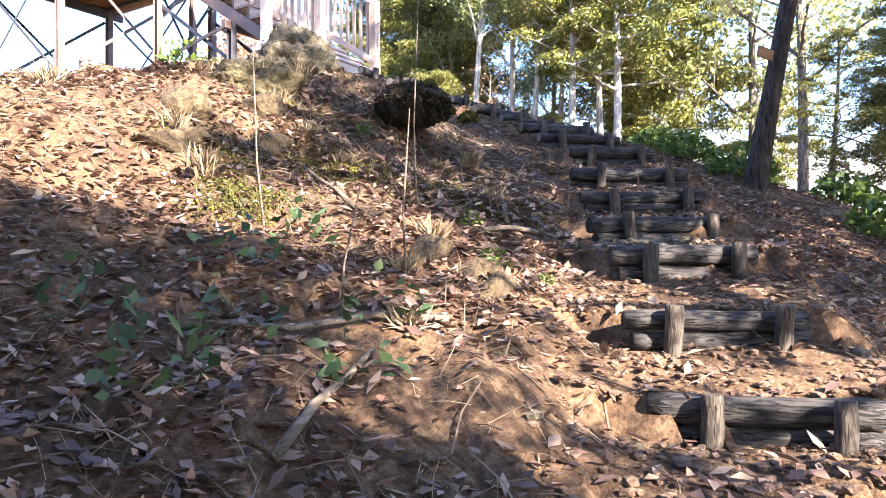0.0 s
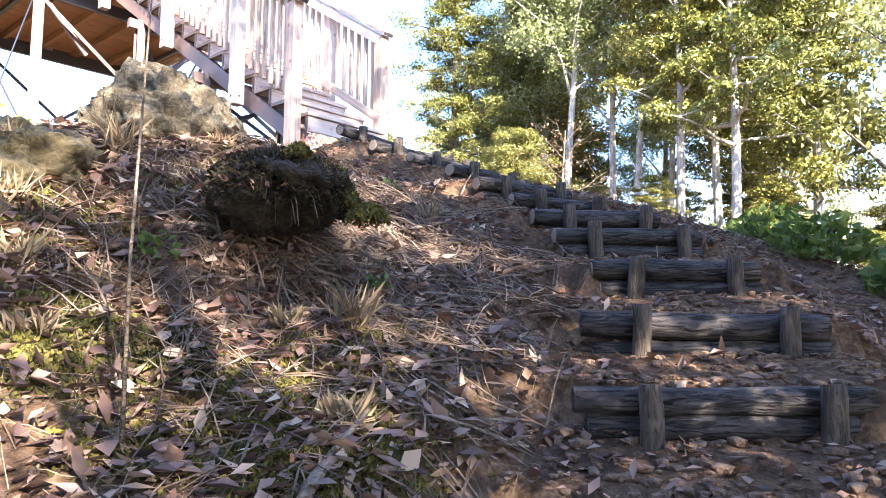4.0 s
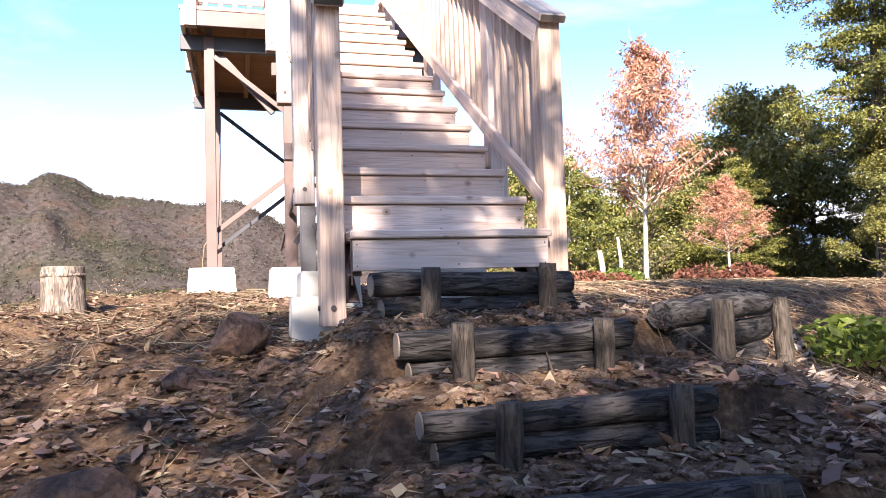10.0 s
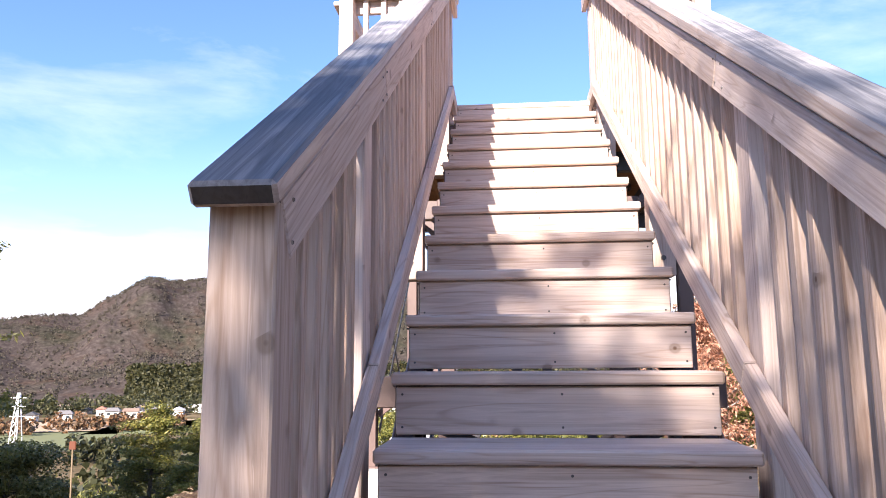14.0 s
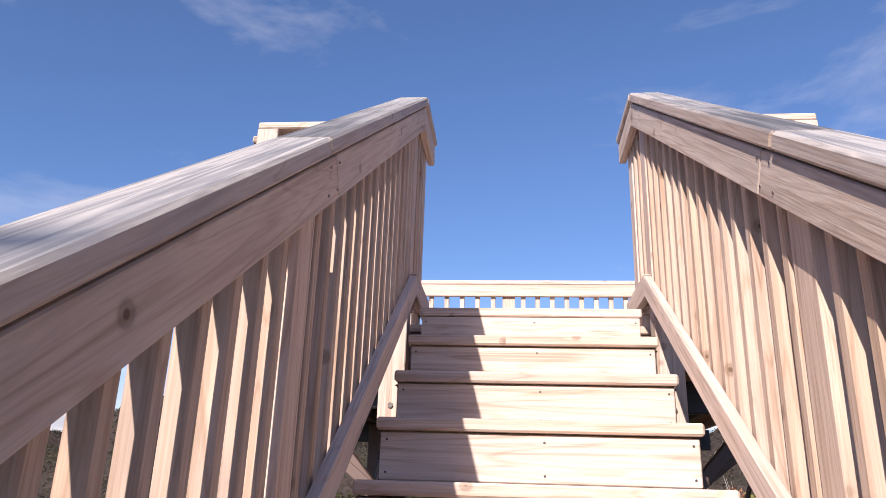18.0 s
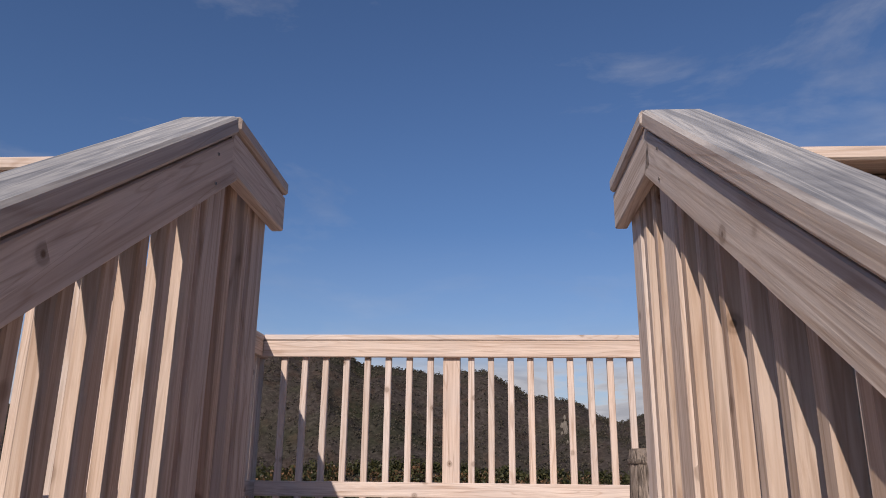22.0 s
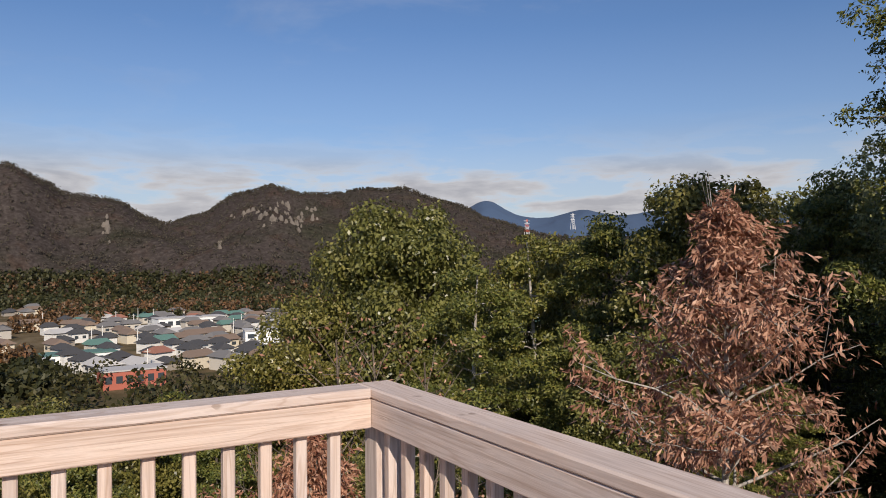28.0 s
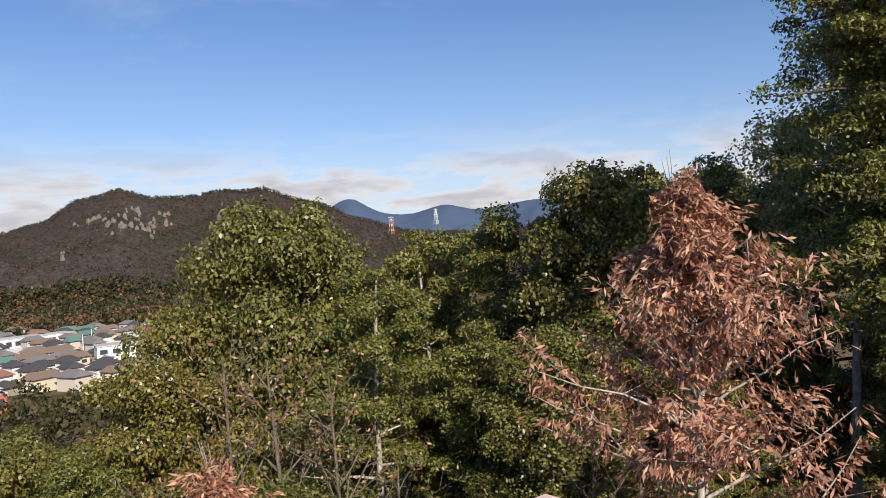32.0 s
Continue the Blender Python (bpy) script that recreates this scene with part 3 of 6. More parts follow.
def behind(a, b, z, off=0.15):
    """The middle of a step's uphill edge."""
    d = math.hypot(b[0] - a[0], b[1] - a[1])
    return ((a[0] + b[0]) / 2 - off * (b[1] - a[1]) / d, (a[1] + b[1]) / 2 + off * (b[0] - a[0]) / d, z)


STEP_MIDS = [behind(a, b, z) for a, b, z in LOG_STEPS] + [(-5.1, -5.70, -2.87)]


def terrace(x, y):
    """Trodden height between two log steps, and how far it counts at this spot."""
    best, got = 0.0, 0.0
    for (ux, uy, uz), (lx, ly, lz) in zip(STEP_MIDS, STEP_MIDS[1:]):
        dx, dy = ux - lx, uy - ly
        d = math.hypot(dx, dy)
        s = ((x - lx) * dx + (y - ly) * dy) / (d * d)
        v = abs((x - lx) * dy - (y - ly) * dx) / d
        if -0.04 <= s <= 1.04 and v < 0.85:
            w = 1 - smooth_step(0.42, 0.85, v)
            if w > best:
                s = min(1.0, max(0.0, s))
                best, got = w, lz - 0.03 + (uz - 0.165 - lz + 0.03) * min(1.0, s * 1.25)
    return got, best


def ground_z(x, y, bumps=True):
    z = hill(x, y)
    r = math.hypot(x, y - 2)
    if r > 30:
        z = z + (VALLEY - z) * smooth_step(30, 140, r)
    z = max(z, VALLEY)
    if r < 9:
        t, w = terrace(x, y)
        z += (t - z) * w
    if bumps and r < 25:
        # terraces of the log steps are trodden smooth, the bank is rough
        bank = smooth_step(0.3, 1.0, -(x + 0.35) if y > -2.2 else (y + 3.1 - 0.62 * (x + 1.0)) * 0.9 + 0.2)
        p = Vector((x, y, 0))
        z += (0.02 + 0.07 * bank) * noise.fractal(p * 1.7, 1.0, 2.0, 4) + (0.012 + 0.03 * bank) * noise.fractal(p * 7.0, 0.9, 2.1, 3)
    return z

# ---- ground: one sheet to the horizon ----
def spaced(lo, hi, step, reach, grow):
    inner = list(np.arange(lo, hi + 1e-6, step))
    out, s, v = [], step, hi
    while v < reach:
        s *= grow
        v += s
        out.append(v)
    left, s, v = [], step, lo
    while v > -reach:
        s *= grow
        v -= s
        left.append(v)
    return left[::-1] + inner + out


gx = spaced(-8.0, 4.5, 0.075, 4500, 1.16)
gy = spaced(-7.0, 5.5, 0.075, 4500, 1.16)
gv = [(x, y, ground_z(x, y)) for y in gy for x in gx]
gw = len(gx)
gf = [(j * gw + i, j * gw + i + 1, (j + 1) * gw + i + 1, (j + 1) * gw + i) for j in range(len(gy) - 1) for i in range(gw - 1)]
ground = mesh_object("ground", pydata("ground", gv, gf, True), M_GROUND)
tagged(ground, "brown hillside soil with leaf litter and gravel, falling to a valley", "ground", kind="structure")

# ---- mountains ----
def skyline(az):
    """Height of the near range above the eye, in degrees, by degrees east of +y."""
    knots = [(-75, 1.6), (-50, 2.2), (-38, 2.6), (-33.4, 3.3), (-31.3, 3.3), (-29.4, 4.6), (-26.8, 6.2), (-24.5, 6.05), (-22.8, 6.2), (-21.5, 6.0), (-20, 5.4),
             (-17.8, 6.8), (-16, 7.3), (-14.2, 7.4), (-12.6, 8.35), (-11.2, 8.15), (-9.3, 7.0), (-6.4, 6.7), (-3.3, 6.15), (-1.7, 6.45), (0, 6.5), (1.9, 5.6), (3.5, 4.65), (6.6, 4.3),
             (8.4, 3.3), (9.9, 2.8), (12.3, 3.6), (14.8, 5.15), (17.4, 5.75), (19.4, 5.05), (22.6, 5.1), (24.2, 5.5), (27.5, 5.65), (30, 4.75), (31.8, 4.35), (34, 3.3), (39, 1.8), (46, 1.9), (55, 2.4), (80, 2.0)]
    for (a, u), (b, v) in zip(knots, knots[1:]):
        if a <= az <= b:
            t = (az - a) / (b - a)
            t = 0.5 * t + 0.5 * t * t * (3 - 2 * t)
            return u + (v - u) * t
    return knots[0][1] if az < -75 else knots[-1][1]


def range_z(az, d, dist, deep, height, crag):
    """Height of a range at a bearing and distance."""
    a, u = radians(az), (d - dist + deep) / (1.5 * deep)
    top = math.tan(radians(height(az) - 0.12)) * dist - VALLEY + 4
    p = Vector((d * math.sin(a), d * math.cos(a), 0))
    prof = smooth_step(0, 0.667, u) ** 0.85 if u < 0.667 else 1 - 0.7 * smooth_step(0.667, 1.0, u)
    spur = (noise.fractal(p * (1 / 260.0), 1.0, 2.0, 5) + 0.9 * (0.28 - abs(noise.noise(p * (1 / 190.0) + Vector((3, 7, 0)))))) * crag * math.sin(math.pi * min(1, u / 0.667)) ** 1.5
    rough = noise.fractal(p * (1 / 38.0), 0.8, 2.0, 3) * 3.0 * min(1, prof * 3)
    return VALLEY - 2 + max(0.0, top * prof + spur * top + rough)


def mountain(name, az0, az1, dist, deep, height, mat, label, crag, steps):
    verts, faces, rows = [], [], 46
    for i in range(steps + 1):
        az = az0 + (az1 - az0) * i / steps
        a = radians(az)
        for j in range(rows + 1):
            d = dist - deep + 1.5 * deep * j / rows
            verts.append((d * math.sin(a), d * math.cos(a), range_z(az, d, dist, deep, height, crag)))
    for i in range(steps):
        for j in range(rows):
            q = i * (rows + 1) + j
            faces.append((q, q + 1, q + rows + 2, q + rows + 1))
    ob = mesh_object(name, pydata(name, verts, faces, True), mat)
    return tagged(ob, label, "mountain", kind="structure")


mountain("backdrop_range", -78, 80, 1500, 620, skyline, M_HILL, "brown and green wooded mountains beyond the valley", 0.30, 420)
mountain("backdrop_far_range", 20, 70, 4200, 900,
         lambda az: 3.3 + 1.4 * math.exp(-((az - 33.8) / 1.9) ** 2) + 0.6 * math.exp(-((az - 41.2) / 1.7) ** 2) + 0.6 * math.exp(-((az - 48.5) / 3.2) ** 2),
         M_FARHILL, "far mountain ridge tinted blue for haze", 0.12, 160)

# pale crags on the mountainside
crag_rng = random.Random(4)
crag_v, crag_f = [], []
for az0, el0, wide, tall, count in ((17.2, 3.7, 2.8, 1.0, 40), (19.5, 3.1, 1.2, 0.4, 26), (24.5, 3.3, 0.6, 0.6, 16), (6.0, 2.2, 0.3, 0.8, 9), (13.6, 1.2, 0.25, 0.5, 6)):
    for _ in range(count):
        az, el = az0 + crag_rng.gauss(0, wide * 0.5), el0 + crag_rng.gauss(0, tall * 0.5)
        d = 900.0
        while d < 1490 and range_z(az, d, 1500, 620, skyline, 0.30) < 4 + d * math.tan(radians(el)):
            d += 8
        if d >= 1490:
            continue
        q = Vector((d * math.sin(radians(az)), d * math.cos(radians(az)), range_z(az, d, 1500, 620, skyline, 0.30) - 1))
        s = crag_rng.uniform(1.5, 5.5)
        k = len(crag_v)
        for z, r in ((-1.0, 1.0), (0.4, 0.8), (1.3, 0.35)):
            for n in range(6):
                a = n * math.pi / 3 + crag_rng.uniform(-0.3, 0.3)
                rr = s * r * crag_rng.uniform(0.7, 1.2)
                crag_v.append(tuple(q + Vector((rr * math.cos(a), rr * math.sin(a), s * z * crag_rng.uniform(0.8, 1.3)))))
        for r in (0, 6):
            crag_f += [(k + r + n, k + r + (n + 1) % 6, k + r + 6 + (n + 1) % 6, k + r + 6 + n) for n in range(6)]
        crag_f.append(tuple(k + 12 + n for n in range(6)))
M_CRAG = plain("pale_crag", (0.155, 0.13, 0.108), 0.9, 0, 0.8, 0.25, 0.0)
tagged(mesh_object("rock_crags", pydata("rock_crags", crag_v, crag_f), M_CRAG), "pale rock crags on the mountainside", "crags", kind="stuff")

# ---- the wooden lookout: measures ----
RISE, GOING, STEPS = 0.181, 0.28, 15
XL, XR = -0.345, 0.578             # ends of the treads
XM = (XL + XR) / 2
TREAD = 0.036
DECK_Z = 0.249 + RISE * (STEPS - 1)
DX0, DX1, DY0, DY1 = XM - 1.43, XM + 1.43, 4.26, 7.30   # outer edges of the deck
RAIL_TOP, DECK_RAIL = 3.855, 3.843


def tread_top(k):
    return 0.249 + RISE * (k - 1)


# ---- staircase ----
stairs = thing("wooden_staircase", "steep straight wooden staircase of pale boards with closed risers", "staircase", m=pose(XM, 0, 0))
for k in range(1, STEPS):
    y = GOING * (k - 1)
    board("tread", stairs, M_WOOD, (XL - XM, y + 0.15, tread_top(k) - TREAD / 2), (XR - XM, y + 0.15, tread_top(k) - TREAD / 2), TREAD, 0.30, c=0.006)
for k in range(1, STEPS + 1):
    y = GOING * (k - 1) + 0.032
    zt = tread_top(k) - TREAD - 0.004
    board("riser", stairs, M_WOOD, (XL - XM + 0.012, y, zt - 0.0675), (XR - XM - 0.012, y, zt - 0.0675), 0.133, 0.024, c=0.003)
for k in range(1, STEPS + 1):
    y = GOING * (k - 1) + 0.019
    zt = tread_top(k) - TREAD - 0.004
    for x in (XL + 0.03, XM + 0.02, XR - 0.03):
        for dz in (0.022, 0.113):
            v, f = tube_mesh([(x - XM, y + 0.003, zt - dz), (x - XM, y - 0.0012, zt - dz)], [0.0042, 0.0036], 6)
            mesh_object("screw", pydata("screw", v, f), M_BOLT, stairs)
slope = Vector((0, GOING, RISE)).normalized()
for x in (XL - 0.002, XR + 0.002):
    a = Vector((x - XM, 0.10, tread_top(1) - 0.25))
    b = Vector((x - XM, 4.2, tread_top(1) - 0.25 + 4.1 * RISE / GOING))
    web = board("stringer", stairs, M_STEEL, a, b, 0.15, 0.012, (0, 0, 1), "brown painted steel channel")
    s = 1 if x < XM else -1
    for dz in (-0.069, 0.069):
        off = Vector((s * 0.030, 0, 0)) + Vector((0, -slope.z, slope.y)) * dz
        board("stringer_flange", stairs, M_STEEL, a + off, b + off, 0.012, 0.06)
    for k in range(1, STEPS):
        y = GOING * (k - 1)
        board("tread_bracket", stairs, M_STEEL, (x - XM + s * 0.012, y + 0.06, tread_top(k) - TREAD - 0.005), (x - XM + s * 0.012, y + 0.29, tread_top(k) - TREAD - 0.005), 0.006, 0.03)
        board("tread_bracket", stairs, M_STEEL, (x - XM + s * 0.012, y + 0.05, tread_top(k) - TREAD - 0.20), (x - XM + s * 0.012, y + 0.05, tread_top(k) - TREAD), 0.03, 0.006, (0, 1, 0))


def bolt(parent, x, y, z, way):
    v, f = tube_mesh([(x, y, z), (x + way[0] * 0.008, y + way[1] * 0.008, z)], [0.013, 0.012], 6)
    mesh_object("bolt", pydata("bolt", v, f), M_BOLT, parent)


# ---- stair railings ----
def cap_bottom(y):
    return 1.235 + (y - 0.07) * RISE / GOING if y < 4.05 else RAIL_TOP - 0.042


def stair_railing(side):
    """side -1: west, 1: east. x grows outwards from the inner face of the rail."""
    inner = XM + side * 0.468
    ob = thing("stair_railing", "slatted wooden stair railing with a weathered flat cap rail", "railing", "stair railings", m=pose(inner, 0.1, 0, 0, 0, -0.23 * side))
    X = lambda o: side * o
    n = Vector((0, -slope.z, slope.y))
    # rail board and flat cap, in lengths with joints, then the level stretch
    for a, b in ((0.10, 1.045), (1.050, 2.455), (2.460, 4.03)):
        za, zb = cap_bottom(a), cap_bottom(b)
        board("rail_board", ob, M_WOOD, Vector((X(0.019), a - 0.1, za)) - n * 0.0575, Vector((X(0.019), b - 0.1, zb)) - n * 0.0575, 0.103, 0.036, c=0.003)
    for a, b in ((0.055, 2.385), (2.389, 4.045)):
        za, zb = cap_bottom(a), cap_bottom(b)
        board("cap_rail", ob, M_CAP, Vector((X(0.058), a - 0.1, za)) + n * 0.022, Vector((X(0.058), b - 0.1, zb)) + n * 0.022, 0.042, 0.136, label="weathered grey cap rail", c=0.007)
    board("rail_board", ob, M_WOOD, (X(0.019), 4.035 - 0.1, RAIL_TOP - 0.096), (X(0.019), 4.51 - 0.1, RAIL_TOP - 0.096), 0.106, 0.036)
    board("cap_rail", ob, M_CAP, (X(0.058), 4.046 - 0.1, RAIL_TOP - 0.021), (X(0.058), 4.50 - 0.1, RAIL_TOP - 0.021), 0.040, 0.136, label="weathered grey cap rail", c=0.007)
    # screws on both sides of the joint and at the ends
    for y in (0.16, 1.015, 1.08, 2.42, 2.49, 3.95):
        for dz in (-0.032, -0.102):
            q = Vector((X(0.0), y - 0.1, cap_bottom(y) + dz))
            v, fc = tube_mesh([q + Vector((X(0.004), 0, 0)), q - Vector((X(0.0014), 0, 0))], [0.0042, 0.0040], 8)
            mesh_object("screw", pydata("screw", v, fc), M_SCREW, ob)
            for turn in (Vector((0, 0.0024, 0.0024)), Vector((0, 0.0024, -0.0024))):
                board("screw_slot", ob, M_BOLT, q - turn - Vector((X(0.0016), 0, 0)), q + turn - Vector((X(0.0016), 0, 0)), 0.0011, 0.0008, (1, 0, 0), c=0.0001)
    # posts
    for y, foot in ((0.145, -0.16), (1.0, 0.47), (2.41, 1.38), (4.06, 2.30), (4.40, DECK_Z)):
        top = (cap_bottom(y - 0.05) if y < 4 else RAIL_TOP - 0.045) - 0.004
        # the foot post is notched for the rail board, the others stand behind it
        px = 0.058 if y < 0.5 else 0.092
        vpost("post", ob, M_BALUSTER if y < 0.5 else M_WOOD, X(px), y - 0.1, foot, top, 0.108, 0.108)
        if y < 4.2:
            bolt(ob, X(px + 0.054), y - 0.1, foot + 0.08, (side, 0))
            bolt(ob, X(px), y - 0.154, foot + 0.08, (0, -1))
    # lower rail beside the treads, inside
    for a, b in ((0.13, 1.0), (1.004, 2.43), (2.434, 4.0)):
        za, zb = tread_top(1) + 0.13 + (a - 0.1) * RISE / GOING, tread_top(1) + 0.13 + (b - 0.1) * RISE / GOING
        board("lower_rail", ob, M_WOOD, (X(0.016), a - 0.1, za), (X(0.016), b - 0.1, zb), 0.082, 0.032)
    board("toe_rail", ob, M_WOOD, (X(0.016), 3.99 - 0.1, DECK_Z + 0.115), (X(0.016), 4.50 - 0.1, DECK_Z + 0.115), 0.10, 0.032)
    # balusters
    y = 0.262
    while y < 4.36:
        if min(abs(y - p) for p in (0.145, 1.0, 2.41, 4.06, 4.40)) > 0.075:
            top = cap_bottom(y - 0.02) - 0.012 if y < 4.05 else RAIL_TOP - 0.05
            foot = tread_top(1) + 0.075 + (min(y, 4.0) - 0.1) * RISE / GOING
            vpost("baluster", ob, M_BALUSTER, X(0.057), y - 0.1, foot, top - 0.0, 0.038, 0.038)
        y += 0.112
    return ob


stair_railing(-1)
stair_railing(1)

# ---- deck ----
deck = thing("viewing_deck", "square wooden viewing platform with board floor", "deck", m=pose(XM, (DY0 + DY1) / 2, DECK_Z))
cx, cy = XM, (DY0 + DY1) / 2
n_boards = 21
bw = (DY1 - DY0 + 0.32) / n_boards
for i in range(n_boards):
    y = DY0 - 0.32 + bw * (i + 0.5) - cy
    half = 1.43 if i > 1 else 0.46
    board("deck_board", deck, M_WOOD, (-half, y, -0.018), (half, y, -0.018), 0.036, bw - 0.006)
for x in np.linspace(-1.30, 1.30, 6):
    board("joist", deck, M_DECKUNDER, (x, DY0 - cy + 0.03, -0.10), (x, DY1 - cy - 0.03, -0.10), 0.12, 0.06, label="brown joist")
for i in range(12):
    y = DY0 - cy + 0.13 + (DY1 - DY0 - 0.2) * (i + 0.5) / 12
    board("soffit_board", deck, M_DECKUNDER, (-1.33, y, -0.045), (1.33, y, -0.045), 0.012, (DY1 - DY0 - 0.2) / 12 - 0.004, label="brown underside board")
for x in (-1.40, 1.40):
    board("fascia", deck, M_WOOD, (x, DY0 - cy, -0.12), (x, DY1 - cy, -0.12), 0.16, 0.04)
for y in (DY0 - cy + 0.02, DY1 - cy - 0.02):
    board("fascia", deck, M_STEEL, (-1.38, y, -0.12), (1.38, y, -0.12), 0.15, 0.05, label="brown steel edge beam")

# steel frame under the deck
frame_ob = thing("steel_support_frame", "brown painted steel support frame with crossed braces", "support frame", m=pose(XM, cy, 0))
LEGS = [(sx * 1.165, ly) for sx in (-1, 1) for ly in (4.55, 6.95)]


def base_z(x, y):
    return ground_z(x, y, False)


for lx, ly in LEGS:
    z0 = max(base_z(XM + lx, ly) + 0.26, 0.0)
    z1 = DECK_Z - 0.22
    yy = ly - cy
    board("leg", frame_ob, M_STEEL, (lx, yy, z0), (lx, yy, z1), 0.095, 0.012, (1, 0, 0))
    for s in (-1, 1):
        board("leg_flange", frame_ob, M_STEEL, (lx, yy + s * 0.047, z0), (lx, yy + s * 0.047, z1), 0.10, 0.009, (1, 0, 0))
    board("base_plate", frame_ob, M_STEEL, (lx - 0.08, yy, z0 + 0.005), (lx + 0.08, yy, z0 + 0.005), 0.012, 0.16)
for z, xs in ((DECK_Z - 0.26, 1.28),):
    for ly in (4.55, 6.95):
        board("cross_beam", frame_ob, M_STEELD, (-xs - 0.16, ly - cy, z - 0.02), (xs + 0.16, ly - cy, z - 0.02), 0.15, 0.07, label="dark steel beam")
    for lx in (-1.165, 1.165):
        board("side_beam", frame_ob, M_STEELD, (lx, 4.3 - cy, z + 0.085), (lx, 7.2 - cy, z + 0.085), 0.06, 0.06, label="dark steel beam")
for ly in (4.55, 6.95):
    for s in (-1, 1):
        board("brace", frame_ob, M_STEEL if ly < 5 else M_STEELD, (s * 1.12, ly - cy - 0.06 * s, 0.62), (-s * 1.12, ly - cy - 0.06 * s, DECK_Z - 0.42), 0.05, 0.008)
for lx in (-1.165, 1.165):
    for a, b in ((4.6, 6.9), (6.9, 4.6)):
        board("brace", frame_ob, M_STEELD, (lx + (0.06 if a < b else -0.06), a - cy, 0.5), (lx + (0.06 if a < b else -0.06), b - cy, DECK_Z - 0.42), 0.045, 0.008)
    board("knee_brace", frame_ob, M_STEEL, (lx, 4.62 - cy, DECK_Z - 0.25), (lx + (0.62 if lx < 0 else -0.62), 4.60 - cy, DECK_Z - 0.95), 0.06, 0.05)

# columns under the stairs
stand = thing("stair_support_frame", "dark steel columns and braces under the staircase", "support frame", m=pose(XM, 2.0, 0))
for x in (XL - 0.02 - XM, XR + 0.02 - XM):
    for y, mat in ((1.72, M_STEELD), (3.25, M_STEEL)):
        z1 = tread_top(1) - 0.34 + (y - 0.1) * RISE / GOING
        z0 = base_z(XM + x, y) + 0.24
        board("column", stand, mat, (x, y - 2.0, z0), (x, y - 2.0, z1), 0.012, 0.09, (1, 0, 0))
        for s in (-1, 1):
            board("column_flange", stand, mat, (x, y - 2.0 + s * 0.044, z0), (x, y - 2.0 + s * 0.044, z1), 0.095, 0.009, (1, 0, 0))
    board("brace", stand, M_STEEL, (x, 1.72 - 2.0, 0.95), (x - 0.02, 4.4 - 2.0, 0.42), 0.05, 0.02)
    board("brace", stand, M_STEELD, (x + 0.03, 1.72 - 2.0, 0.42), (x + 0.03, 3.25 - 2.0, 1.5), 0.05, 0.01)
for y in (1.72, 3.25):
    z1 = tread_top(1) - 0.40 + (y - 0.1) * RISE / GOING
    board("bearer", stand, M_STEEL, (XL - XM - 0.16, y - 2.0, z1), (XR - XM + 0.16, y - 2.0, z1), 0.11, 0.07)
    for s in (-1, 1):
        board("brace", stand, M_STEELD, (s * 0.45, y - 2.0 + 0.05 * s, 0.40), (-s * 0.45, y - 2.0 + 0.05 * s, z1 - 0.1), 0.045, 0.008)


# concrete footings
def footing(x, y, top, w, h, group):
    v = []
    for z, k in ((0, 1.18), (h - 0.015, 1.0), (h, 0.95)):
        v += [(-w / 2 * k, -w / 2 * k, z), (w / 2 * k, -w / 2 * k, z), (w / 2 * k, w / 2 * k, z), (-w / 2 * k, w / 2 * k, z)]
    f = [(0, 3, 2, 1), (8, 9, 10, 11)]
    for r in (0, 4):
        f += [(r + i, r + (i + 1) % 4, r + 4 + (i + 1) % 4, r + 4 + i) for i in range(4)]
    ob = mesh_object("concrete_footing", pydata("footing", v, f), M_CONCRETE, m=pose(x, y, top - h))
    return tagged(ob, "pale concrete footing block set in the soil", "footing", group)


for lx, ly in LEGS:
    gz = base_z(XM + lx, ly)
    footing(XM + lx, ly, max(gz + 0.26, 0.0), 0.42, 0.75 if ly > 5 else 0.5, "footings of the lookout")
for x in (XL - 0.02, XR + 0.02):
    for y in (1.72, 3.25):
        footing(x + (0.12 if x < XM and y < 2 else 0), y, base_z(x, y) + 0.24, 0.36, 0.5, "footings of the lookout")
footing(XM - 0.60, 0.34, -0.03, 0.18, 0.5, "footings of the lookout")


